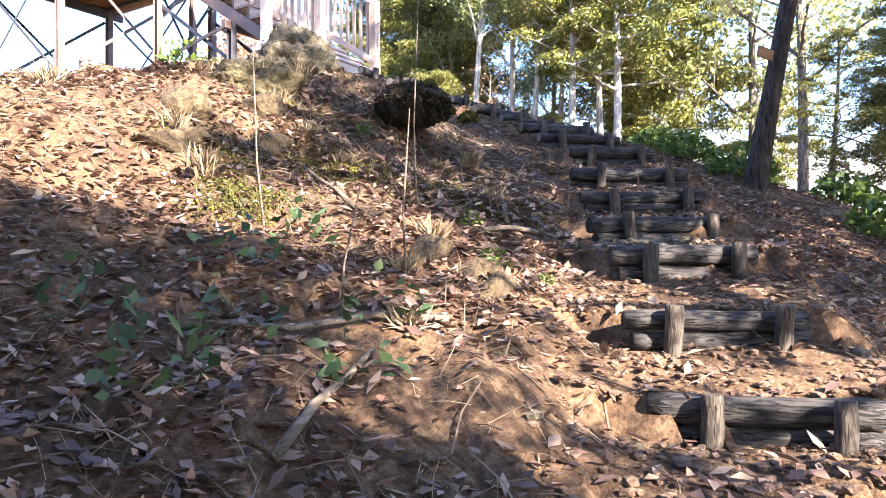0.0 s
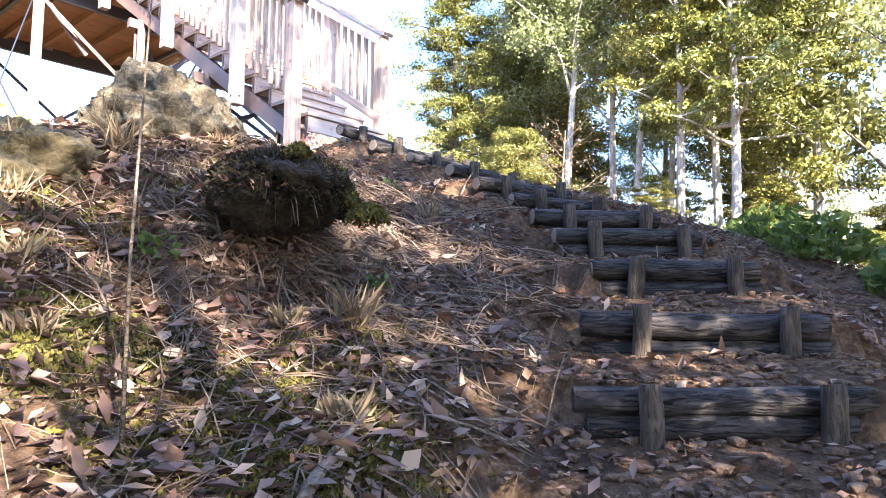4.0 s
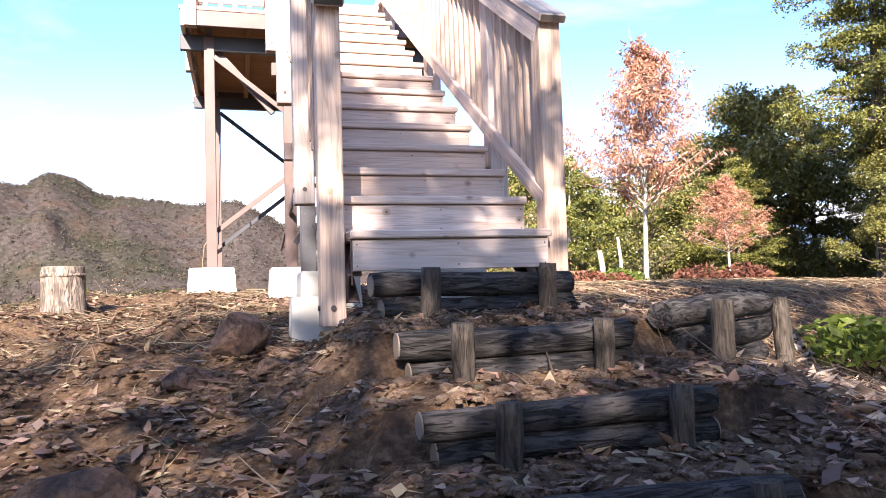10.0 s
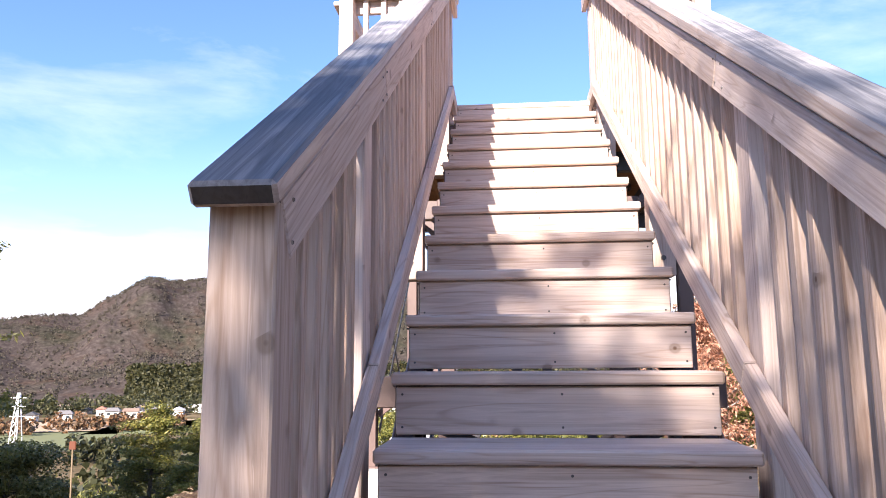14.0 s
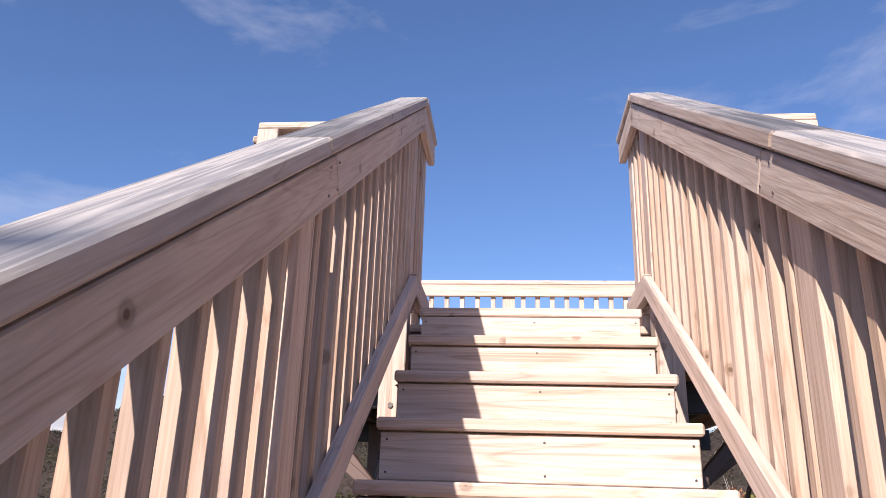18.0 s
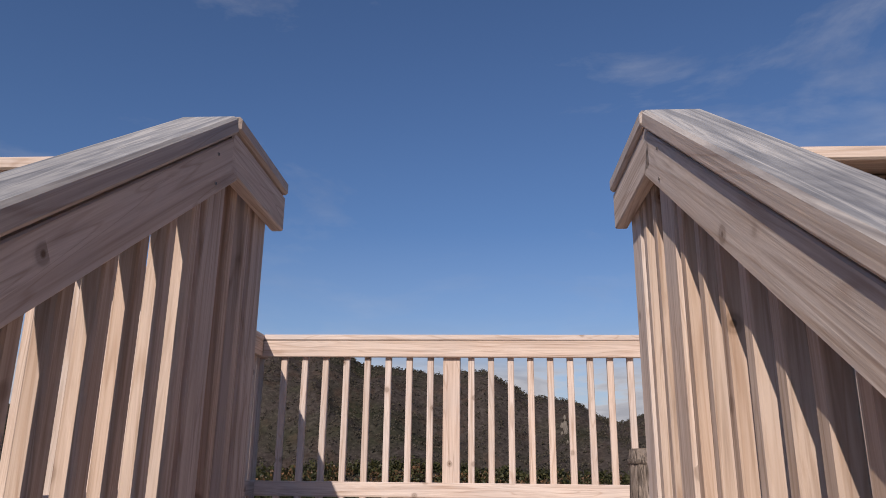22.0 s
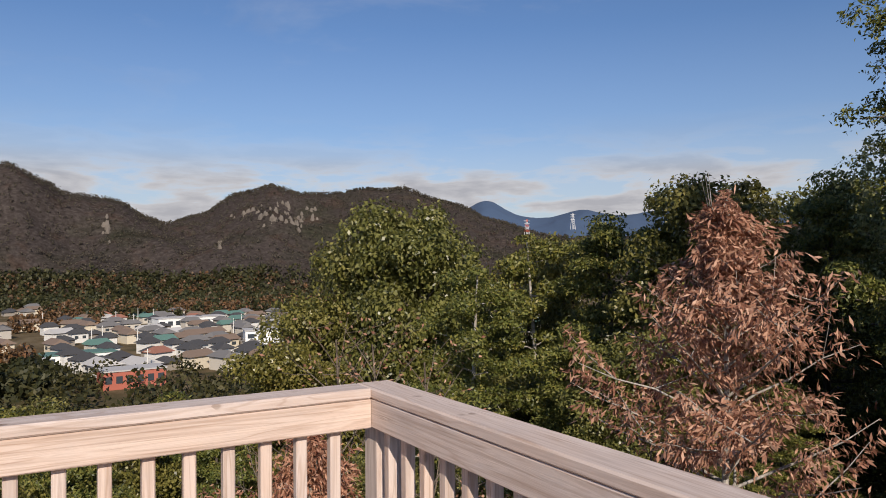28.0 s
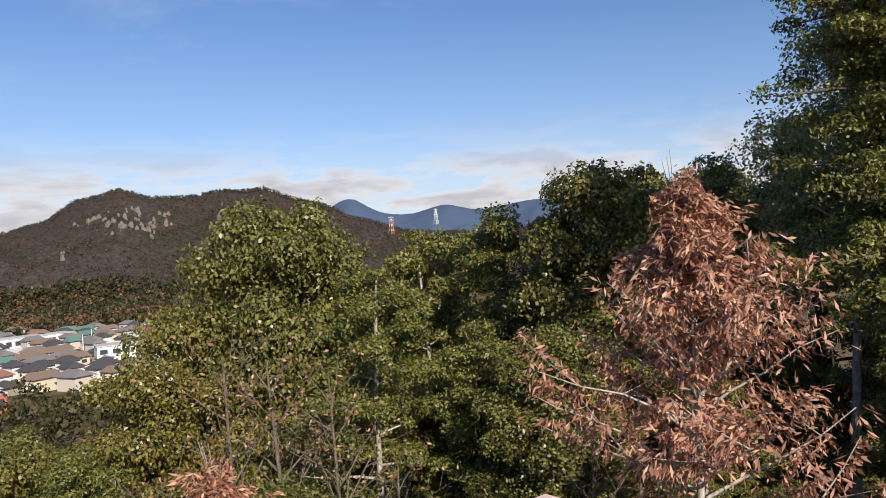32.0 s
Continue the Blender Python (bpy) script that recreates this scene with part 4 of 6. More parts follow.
# ---- deck railings ----
def deck_railing(a, b, posts, out, name_label, pitch=0.135):
    """A railing from a to b, inner faces on that line; out: unit vector outwards."""
    a, b, out = Vector((*a, 0)), Vector((*b, 0)), Vector((*out, 0))
    along = (b - a).normalized()
    long = (b - a).length
    ob = thing("deck_railing", name_label, "railing", "deck railings", m=Matrix.Translation((*a.xy, DECK_Z)))
    Z = lambda z: Vector((0, 0, z - DECK_Z))
    board("rail_board", ob, M_WOOD, out * 0.019 + Z(DECK_RAIL - 0.093), along * long + out * 0.019 + Z(DECK_RAIL - 0.093), 0.104, 0.036)
    board("cap_rail", ob, M_WOOD, out * 0.068 - along * 0.0 + Z(DECK_RAIL - 0.02), along * long + out * 0.068 + Z(DECK_RAIL - 0.02), 0.038, 0.140, c=0.006)
    board("bottom_rail", ob, M_WOOD, out * 0.050 + Z(DECK_Z + 0.105), along * long + out * 0.050 + Z(DECK_Z + 0.105), 0.09, 0.036)
    for s in posts:
        p = along * s + out * 0.09
        board("post", ob, M_WOOD, p + Z(DECK_Z - 0.2), p + Z(DECK_RAIL - 0.042), 0.108, 0.108, along)
    s, spots = 0.0, []
    edges = sorted([0.0] + list(posts) + [long])
    for u, v in zip(edges, edges[1:]):
        gap = v - u
        if gap < 0.2:
            continue
        n = max(1, round(gap / pitch) - 1)
        spots += [u + gap * (i + 1) / (n + 1) for i in range(n)]
    for s in spots:
        p = along * s + out * 0.056
        board("baluster", ob, M_WOOD, p + Z(DECK_Z + 0.02), p + Z(DECK_RAIL - 0.045), 0.040, 0.038, along)
    return ob


IX0, IX1, IY0, IY1 = DX0 + 0.105, DX1 - 0.152, DY0 + 0.10, 7.148
text = "slatted pale wooden deck railing with a flat cap"
deck_railing((IX0, IY1), (IX1, IY1), (1.222,), (0, 1), text, 0.129)
deck_railing((IX1, IY1 + 0.14), (IX1, IY0 + 0.03), (0.05, 1.5), (1, 0), text)
deck_railing((IX0, IY0 + 0.03), (IX0, IY1 + 0.14), (1.43, 2.88), (-1, 0), text)
deck_railing((-1.264, IY0 + 0.02), (XM - 0.63, IY0 + 0.02), (0.055,), (0, -1), text)
deck_railing((XM + 0.63, IY0 + 0.02), (1.511, IY0 + 0.02), (1.511 - XM - 0.63 - 0.055,), (0, -1), text)

# ---- woods ----
def leaf_mesh(name, centres, ways, long, wide, seed, droop=0.0, fold=0.25, facing=False):
    """Many small pointed leaves: each a kite of two triangles folded along its rib."""
    rng = np.random.default_rng(seed)
    n = len(centres)
    a = np.asarray(ways, float) + rng.normal(0, 0.55, (n, 3))
    a[:, 2] -= droop
    a /= np.linalg.norm(a, axis=1, keepdims=True) + 1e-9
    if facing:
        # the blades turn their faces outwards and up
        c = np.asarray(ways, float) / (np.linalg.norm(ways, axis=1, keepdims=True) + 1e-9) + (0, 0, 0.5) + rng.normal(0, 0.85, (n, 3))
        c /= np.linalg.norm(c, axis=1, keepdims=True) + 1e-9
        a = rng.normal(0, 1, (n, 3)) - (0, 0, droop)
        a -= c * (a * c).sum(1, keepdims=True)
        a /= np.linalg.norm(a, axis=1, keepdims=True) + 1e-9
        b = np.cross(c, a)
    else:
        b = np.cross(a, rng.normal(0, 1, (n, 3)))
        b /= np.linalg.norm(b, axis=1, keepdims=True) + 1e-9
        c = np.cross(a, b)
    L = long * rng.uniform(0.6, 1.3, (n, 1))
    w = wide * rng.uniform(0.6, 1.3, (n, 1))
    ce = np.asarray(centres, float)
    v = np.stack([ce - a * L * 0.5, ce + b * w * 0.5 + a * L * 0.05 + c * w * fold, ce + a * L * 0.5, ce - b * w * 0.5 + a * L * 0.05 + c * w * fold], 1).reshape(-1, 3)
    me = bpy.data.meshes.new(name)
    me.vertices.add(4 * n)
    me.vertices.foreach_set("co", v.ravel())
    me.loops.add(4 * n)
    me.loops.foreach_set("vertex_index", np.arange(4 * n))
    me.polygons.add(n)
    me.polygons.foreach_set("loop_start", np.arange(0, 4 * n, 4))
    me.update(calc_edges=True)
    return me


def branching(height, r0, lean, limbs, seed, first=0.35, reach=0.3, rise=0.5, sides=7, taper=0.75, most=2.0, uneven=0.0):
    """Trunk and limbs as one mesh; also the limbs' lines, for the leaves."""
    rng = random.Random(seed)
    verts, faces, lines = [], [], []

    def tube(points, radii, sd):
        v, f = tube_mesh(points, radii, sd, seed, 0.06, False)
        k = len(verts)
        verts.extend(v)
        faces.extend(tuple(k + i for i in q) for q in f)

    spine, n = [], 9
    for i in range(n):
        u = i / (n - 1)
        spine.append(Vector((lean[0] * u * height + 0.02 * height * math.sin(seed + 3 * u) * u, lean[1] * u * height + 0.02 * height * math.cos(2 * seed + 4 * u) * u, height * u)))
    tube(spine, [r0 * (1.25 if i == 0 else 1) * (1 - 0.9 * i / (n - 1)) + 0.008 for i in range(n)], sides + 2)
    for k in range(limbs):
        u = first + (0.97 - first) * (k + rng.random() * 0.7) / limbs
        p = spine[min(n - 2, int(u * (n - 1)))].lerp(spine[min(n - 1, int(u * (n - 1)) + 1)], (u * (n - 1)) % 1)
        a = k * 2.399 + rng.uniform(-0.4, 0.4)
        long = height * reach * min(most, 1.1 - taper * (u - first) / (1 - first)) * rng.uniform(0.7 - uneven, 1.2 + uneven)
        way = Vector((math.cos(a), math.sin(a), rise * rng.uniform(0.5, 1.4)))
        pts = [p]
        for s in range(1, 5):
            way2 = way + Vector((rng.uniform(-0.25, 0.25), rng.uniform(-0.25, 0.25), rng.uniform(-0.15, 0.2)))
            pts.append(pts[-1] + way2.normalized() * long / 4)
        rl = r0 * (1 - 0.85 * u) * 0.5 + 0.006
        tube(pts, [rl * (1 - 0.2 * s) for s in range(5)], 5)
        lines.append((pts, long))
        for s in (2, 3):
            w2 = Vector((rng.uniform(-1, 1), rng.uniform(-1, 1), rng.uniform(0.0, 0.7))).normalized()
            sub = [pts[s], pts[s] + w2 * long * 0.22, pts[s] + w2 * long * 0.4 + Vector((0, 0, 0.03 * long))]
            tube(sub, [rl * 0.4, rl * 0.28, 0.004], 4)
            lines.append((sub, long * 0.4))
    return verts, faces, lines, spine


def crown_points(lines, per, spread, seed, from_u=0.35, flat=1.0):
    rng = np.random.default_rng(seed)
    pts, ways = [], []
    for line, long in lines:
        arr = np.array([tuple(p) for p in line])
        k = len(arr) - 1
        u = rng.uniform(from_u, 1.05, per) * k
        i = np.minimum(u.astype(int), k - 1)
        q = arr[i] + (arr[i + 1] - arr[i]) * (u - i)[:, None]
        # leaves sit in tufts, with gaps between
        tufts = rng.integers(0, 5, per)
        cen = rng.normal(0, spread * 0.8, (5, 3)) * (1, 1, flat)
        off = cen[tufts] + rng.normal(0, spread * 0.27, (per, 3)) * (1, 1, flat)
        pts.append(q + off)
        ways.append((off - cen[tufts] * 0.55) / spread + (arr[-1] - arr[0]) / (long + 1e-6) * 0.5)
    return np.concatenate(pts), np.concatenate(ways)


def crown_clumps(lines, per, radius, seed, flat=0.85, along=2):
    """Leaves on the outside of rounded clumps at the limbs' ends, with gaps of shade between."""
    rng = np.random.default_rng(seed)
    pts, ways = [], []
    for line, long in lines:
        ends = [np.array(tuple(line[-1])), np.array(tuple(line[len(line) // 2])), np.array(tuple(line[1]))][:along]
        for k, end in enumerate(ends):
            n = per if k == 0 else per // 2
            r = radius * rng.uniform(0.65, 1.3) * (1.0 if k == 0 else 0.75)
            d = rng.normal(0, 1, (n, 3))
            d[:, 2] = np.abs(d[:, 2]) * np.where(rng.random(n) < 0.72, 1, -0.5)
            d /= np.linalg.norm(d, axis=1, keepdims=True)
            lump = 1 + 0.28 * np.sin(d[:, :1] * 5 + rng.uniform(0, 6)) * np.sin(d[:, 1:2] * 5 + rng.uniform(0, 6))
            pts.append(end + d * r * lump * rng.triangular(0.55, 1.0, 1.18, (n, 1)) * (1, 1, flat))
            ways.append(d)
    return np.concatenate(pts), np.concatenate(ways)


def make_tree(name, label, category, height, r0, lean, limbs, seed, per, spread, leaf, mat, bark_mat, first, reach, rise, droop=0.0, flat=0.7, from_u=0.35, group="", taper=0.75, clumps=0, most=2.0, uneven=0.0):
    ob = thing(name, label, category, group)
    v, f, lines, spine = branching(height, r0, lean, limbs, seed, first, reach, rise, 7, taper, most, uneven)
    me = pydata("trunk", v, f, True)
    mesh_object("trunk", me, bark_mat, ob)
    top = [(spine[-3:], height * 0.15)]
    if clumps:
        c, w = crown_clumps(lines + top, per, spread, seed, min(1.0, flat * 1.25), clumps)
    else:
        c, w = crown_points(lines + top * 2, per, spread, seed, from_u, flat)
    mesh_object("crown", leaf_mesh("crown", c, w, leaf[0], leaf[1], seed, droop, 0.15, mat is not M_BROWNLEAF), mat, ob)
    return ob


def settle(ob, x, y, turn, scale, sink=0.12):
    return pose(x, y, ground_z(x, y, False) - sink, 0, 0, turn) @ Matrix.Diagonal((scale, scale, scale, 1))


def plant(kinds, spots, rng, group=""):
    """Places (x, y, height wanted for its top above z = 0) by copies of the kinds."""
    for x, y, top, which in spots:
        src, full = kinds[which]
        z = ground_z(x, y, False) - 0.12
        k = max(0.25, (top - z) / full)
        ob = copy_thing(src, pose(x, y, z, 0, 0, rng.uniform(0, 360)) @ Matrix.Diagonal((k ** 0.75, k ** 0.75, k, 1)))
        if group:
            ob["group"] = group


wood_rng = random.Random(11)
BROAD_LABEL = "tall evergreen broadleaf tree with a slim bare trunk"
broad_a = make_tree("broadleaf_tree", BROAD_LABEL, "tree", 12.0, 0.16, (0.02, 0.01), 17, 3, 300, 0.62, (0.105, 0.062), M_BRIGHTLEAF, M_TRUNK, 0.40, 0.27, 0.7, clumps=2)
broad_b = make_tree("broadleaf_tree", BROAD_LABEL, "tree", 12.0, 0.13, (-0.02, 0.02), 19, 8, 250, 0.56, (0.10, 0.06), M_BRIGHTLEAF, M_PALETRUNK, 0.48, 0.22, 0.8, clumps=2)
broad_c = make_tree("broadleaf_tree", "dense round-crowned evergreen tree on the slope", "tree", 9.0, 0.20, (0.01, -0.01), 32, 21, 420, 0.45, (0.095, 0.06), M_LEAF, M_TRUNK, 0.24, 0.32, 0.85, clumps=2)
cypress_a = make_tree("cypress_tree", "olive green cypress with layered sprays", "tree", 13.0, 0.19, (0.0, 0.01), 46, 5, 250, 0.42, (0.13, 0.055), M_CONIFER, M_TRUNK, 0.14, 0.20, 0.12, 0.4, 0.38, clumps=2)
cypress_b = make_tree("cypress_tree", "slender cypress with a tall bare pale trunk", "tree", 13.0, 0.15, (0.01, 0.0), 28, 15, 240, 0.40, (0.13, 0.055), M_CONIFER, M_PALETRUNK, 0.42, 0.17, 0.15, 0.4, 0.42, clumps=2)
pine_a = make_tree("pine_tree", "pine with flat separated tufts of needles", "tree", 9.0, 0.14, (0.03, 0.0), 16, 31, 240, 0.34, (0.14, 0.035), M_CONIFER, M_TRUNK, 0.45, 0.24, 0.35, 0.0, 0.4, 0.55)
cedar_a = make_tree("cedar_tree", "tall dark cedar with layered drooping boughs", "tree", 16.0, 0.17, (0.0, 0.0), 78, 35, 230, 0.34, (0.09, 0.04), M_CONIFER, M_TRUNK, 0.26, 0.106, 0.05, 0.5, 0.45, clumps=3, taper=0.6, uneven=0.15)
brown_a = make_tree("brown_oak", "young oak still holding its dry brown leaves", "tree", 5.6, 0.055, (0.0, 0.0), 50, 41, 96, 0.14, (0.125, 0.032), M_BROWNLEAF, M_PALETRUNK, 0.34, 0.36, 0.62, 0.9, 1.0, 0.2, "", 1.05, most=0.8, uneven=0.25)
twig_rng = random.Random(8)
for _ in range(8):
    a = twig_rng.uniform(0, 6.28)
    d = Vector((math.cos(a) * 0.3, math.sin(a) * 0.3, 1.0)).normalized() * twig_rng.uniform(0.35, 0.75)
    q = Vector((0.02 * math.cos(a), 0.02 * math.sin(a), 5.35)) + Vector((0.02 * 5.6 * math.sin(44), 0.02 * 5.6 * math.cos(86), 0))
    tv, tf = tube_mesh([q, q + d * 0.5 + Vector((0.02, 0, 0)), q + d], [0.009, 0.006, 0.002], 5, 1, 0.1, False)
    mesh_object("bare_shoot", pydata("bare_shoot", tv, tf, True), M_PALETRUNK, brown_a)
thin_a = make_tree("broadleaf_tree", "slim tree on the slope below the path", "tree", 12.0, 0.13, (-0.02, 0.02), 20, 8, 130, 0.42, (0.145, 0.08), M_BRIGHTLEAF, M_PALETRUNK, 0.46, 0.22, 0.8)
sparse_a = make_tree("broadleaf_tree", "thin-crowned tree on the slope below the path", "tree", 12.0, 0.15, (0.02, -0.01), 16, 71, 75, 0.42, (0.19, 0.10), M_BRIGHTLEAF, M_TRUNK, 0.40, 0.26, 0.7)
bare_a = make_tree("bare_tree", "small leafless tree with thin grey-brown branches", "tree", 6.0, 0.06, (0.02, 0.02), 34, 51, 3, 0.25, (0.09, 0.04), M_BROWNLEAF, M_TWIG, 0.22, 0.36, 1.0)
KINDS = {"a": (broad_a, 12.4), "b": (broad_b, 12.4), "c": (broad_c, 9.6), "d": (cypress_a, 13.2), "e": (cypress_b, 13.2), "p": (pine_a, 9.3), "o": (brown_a, 5.7), "n": (bare_a, 6.2), "s": (sparse_a, 12.4), "k": (cedar_a, 16.2), "t": (thin_a, 12.4)}

# woods east of the path
spots = [(18.3, 13.0, 9.6, "b"), (20.0, 12.0, 11.0, "a"), (18.2, 9.2, 11.5, "b"), (15.6, 8.6, 10.5, "b"), (14.2, 4.4, 10.5, "b"), (18.0, 5.2, 12.0, "b"),
         (20.5, 2.0, 12.0, "e"), (12.8, 1.2, 10.0, "e"), (16.8, -1.6, 11.0, "s"), (11.4, -3.6, 9.0, "s"), (15.8, -6.6, 9.0, "s"),
         (22.5, 7.5, 12.5, "b"), (13.4, 9.6, 3.4, "c"), (10.0, 5.2, 3.0, "c"), (5.3, 1.1, 1.5, "n"),
         (12.5, 3.0, 1.6, "d"), (15.0, 1.0, 2.2, "d"), (16.5, 6.8, 2.8, "c"), (19.0, 3.5, 3.5, "d"), (14.0, -1.0, 0.6, "d"), (18.5, -1.0, 1.8, "d"), (21.0, 6.0, 3.5, "d"),
         (13.0, 2.6, 10.0, "e"), (16.2, 2.8, 11.0, "e"), (17.6, 0.6, 11.0, "e"), (15.2, 5.6, 11.0, "b"), (21.5, 4.2, 12.0, "e"),
         (12.9, 5.8, 11.0, "b")]
plant(KINDS, spots, wood_rng, "woods beside the path")


def from_deck(az, dist, el):
    """A place seen from the deck: degrees east of +y, metres away, height of the top in degrees."""
    return 0.32 + dist * math.sin(radians(az)), 5.15 + dist * math.cos(radians(az)), 4.31 + dist * math.tan(radians(el))


# the slope that the deck looks over
seen = [(26.8, 30, 4.3, "c"), (29.6, 29, 2.4, "c"), (24.6, 31, 1.6, "c"), (38.1, 26, 2.0, "e"), (43.8, 24, 3.4, "d"), (48, 22, 4.2, "d"), (51.1, 20, 5.8, "c"), (55, 23, 4.2, "d"), (32, 33, 0.8, "d"), (33.6, 18, -0.6, "e"), (22, 31, -3.0, "c"),
        (19, 26, -6.5, "c"), (23.5, 17, -5.0, "n"), (26.5, 16, -5.5, "n"), (30.5, 15, -7.0, "n"), (68.3, 14.0, 36, "k"), (77, 16.5, 29, "k"), (73, 21, 22, "d"), (58.5, 25, 6.0, "d"), (30, 21, -11.0, "c"), (41, 31, 1.5, "c"),
        (37, 20, -9.0, "c"), (41, 18, -5.0, "d"), (46, 16, -6.0, "c"), (52, 16, -3.0, "d"), (14, 23, -11, "d"), (9, 27, -10.5, "c"), (4, 24, -12, "d"), (-1, 27, -10, "d"), (-6, 24, -11.5, "d"), (-11, 27, -10, "p"),
        (-16, 25, -11, "c"), (-21, 28, -10, "c"), (11, 34, -9.5, "d"), (1, 36, -9.5, "c"), (-9, 36, -9.5, "c"), (17, 17, -14, "n"), (7, 17, -16, "d"), (-3, 17, -17, "n"), (25, 12, -15, "c"), (33, 12, -14, "n"),
        (-13, 18, -15, "d"), (60, 30, 5.0, "c"), (65, 24, 8.0, "d"), (57, 12.5, -9, "d"), (47, 11.5, -12, "n")]
plant(KINDS, [(*from_deck(az, dist, el), k) for az, dist, el, k in seen], wood_rng, "woods below the deck")
# west edge of the top
spots = [(-6.7, 12.6, 0.3, "d"), (-5.3, 11.8, 0.1, "d"), (-4.0, 13.2, 0.3, "d"), (-8.6, 11.2, -0.3, "c"), (-3.4, 14.0, 0.3, "n"), (-9.3, 9.0, 3.2, "p"), (-11.0, 13.0, -0.8, "c"), (-13.0, 9.0, -1.0, "d")]
plant(KINDS, spots, wood_rng, "trees at the edge of the top")
# brown oaks by the deck
spots = [(7.3, 10.42, 4.95, "o"), (8.1, 8.8, 1.9, "o")]
plant(KINDS, spots, wood_rng, "brown oaks by the deck")
# trees down the slope south of the path, whose shade lies on it
spots = [(-2.95, -9.7, 8.6, "t"), (9.0, -12.5, 8.0, "s"), (-4.3, -9.7, 3.2, "s"), (-4.8, -9.0, 4.2, "p"), (-8.0, -9.8, 2.4, "c"), (-1.75, -8.8, 4.1, "c"), (-10.6, -11.5, 3.4, "t"),
         (4.8, -5.8, 0.9, "c"), (6.6, -4.6, 1.6, "p"), (8.6, -5.8, 3.0, "d"), (5.6, -7.6, 1.6, "c"), (10.5, -8.0, 4.0, "a"),
         (0.9, -9.6, 4.4, "s"), (3.2, -9.2, 4.8, "d"), (6.4, -10.4, 6.0, "c")]
plant(KINDS, spots, wood_rng, "trees south of the path")
# unseen woods west of the path, added to keep skylight off the bank
spots = [(-9.6, -1.2, 7.5, "a"), (-10.4, 1.0, 6.5, "d"), (-10.2, -3.4, 7.0, "c"), (-11.0, -5.6, 6.5, "d"), (-12.6, -2.4, 9.0, "a"), (-12.8, -8.0, 6.0, "c")]
plant(KINDS, spots, wood_rng, "trees west of the path")
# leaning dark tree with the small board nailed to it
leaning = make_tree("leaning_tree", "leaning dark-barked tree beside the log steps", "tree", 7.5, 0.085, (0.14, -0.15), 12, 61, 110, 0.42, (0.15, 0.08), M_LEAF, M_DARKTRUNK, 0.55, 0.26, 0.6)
leaning.matrix_basis = settle(leaning, 0.15, -4.53, 0, 1.0)
extra = [(broad_a, 25.0, 3.0), (broad_b, 24.0, 9.0), (broad_c, 26.0, 15.0), (cypress_a, 23.5, 11.5), (cypress_b, 22.0, -1.5), (pine_a, -10.0, 16.0), (bare_a, 6.2, 22.0), (brown_a, 3.6, 13.9), (sparse_a, -13.5, -13.0), (cedar_a, 27.0, 6.0), (thin_a, -15.5, -15.0)]
for src, x, y in extra:
    src.matrix_basis = settle(src, x, y, 40, 0.9)

# ---- log steps ----
def log_step(n, a, b, top):
    a, b = Vector((*a, top)), Vector((*b, top))
    way = (b - a).normalized()
    up = Vector((-way.y, way.x, 0))          # uphill side
    apart = (b - a).length
    ob = thing("log_step", "step of two stacked barked logs held by two stakes", "log step", "log steps of the path", m=Matrix.Translation(a.lerp(b, 0.5) - Vector((0, 0, 0.2))))
    zero = Vector((0, 0, 0.2))
    length = max(0.72, apart * 1.68)
    rr = 0.047 + 0.005 * math.sin(n * 2.3)
    m = Matrix((way, up, Vector((0, 0, 1)))).transposed().to_4x4()
    for i, dz in enumerate((-0.012 - rr, -0.012 - 3 * rr + 0.004)):
        me = log_mesh("log", length * (1 - 0.04 * i), rr * (1 - 0.06 * i), n * 7 + i)
        mm = m.copy()
        mm.translation = zero + up * (0.030 + rr + 0.004) + Vector((0, 0, dz)) + way * (-0.03 + 0.02 * i)
        log = mesh_object("log", me, M_LOG, ob, m=mm)
        for s in (-1, 1):
            v, f = tube_mesh([(s * (length / 2 * (1 - 0.04 * i) - 0.002), 0, 0), (s * (length / 2 * (1 - 0.04 * i) + 0.0025), 0, 0)], [rr * 0.86, rr * 0.82], 12, n, 0.03)
            mesh_object("cut_end", pydata("cut_end", v, f), M_CUT if n < 9 else M_LOG, log)
    for i, p in enumerate((-apart / 2, apart / 2)):
        me = log_mesh("stake", 0.42, 0.036 + 0.002 * math.cos(n + i), n * 11 + i, 12)
        mm = Matrix(((0, 0, 1), (0, 1, 0), (-1, 0, 0))).to_4x4()
        mm.translation = zero + way * p + Vector((0, 0, -0.205 + 0.01 * math.sin(n * 3 + i)))
        st = mesh_object("stake", me, M_POST, ob, m=mm @ pose(0, 0, 0, 0, 0, 2.5 * math.sin(n + 2 * i)))
    return ob


for n, (a, b, top) in enumerate(LOG_STEPS):
    log_step(n, a, b, top)

# low wall of stacked logs beside the second step
wall_ob = thing("log_retaining_wall", "low retaining wall of stacked old logs between stakes", "log wall", m=pose(1.2, -0.45, -0.3))
wa, wb = Vector((0.62, -0.78, 0)), Vector((1.62, -0.10, 0))
ww = (wb - wa).normalized()
wm = Matrix((ww, Vector((-ww.y, ww.x, 0)), Vector((0, 0, 1)))).transposed().to_4x4()
for i, (s, z, r) in enumerate(((0.5, -0.125, 0.055), (0.52, -0.235, 0.055), (0.46, -0.345, 0.06), (0.52, -0.455, 0.058))):
    mm = wm.copy()
    mm.translation = wa.lerp(wb, s) + Vector((0, 0, z)) - Vector((1.2, -0.45, -0.3))
    mesh_object("log", log_mesh("log", 1.15 - 0.08 * i, r, 90 + i), M_LOG, wall_ob, m=mm)
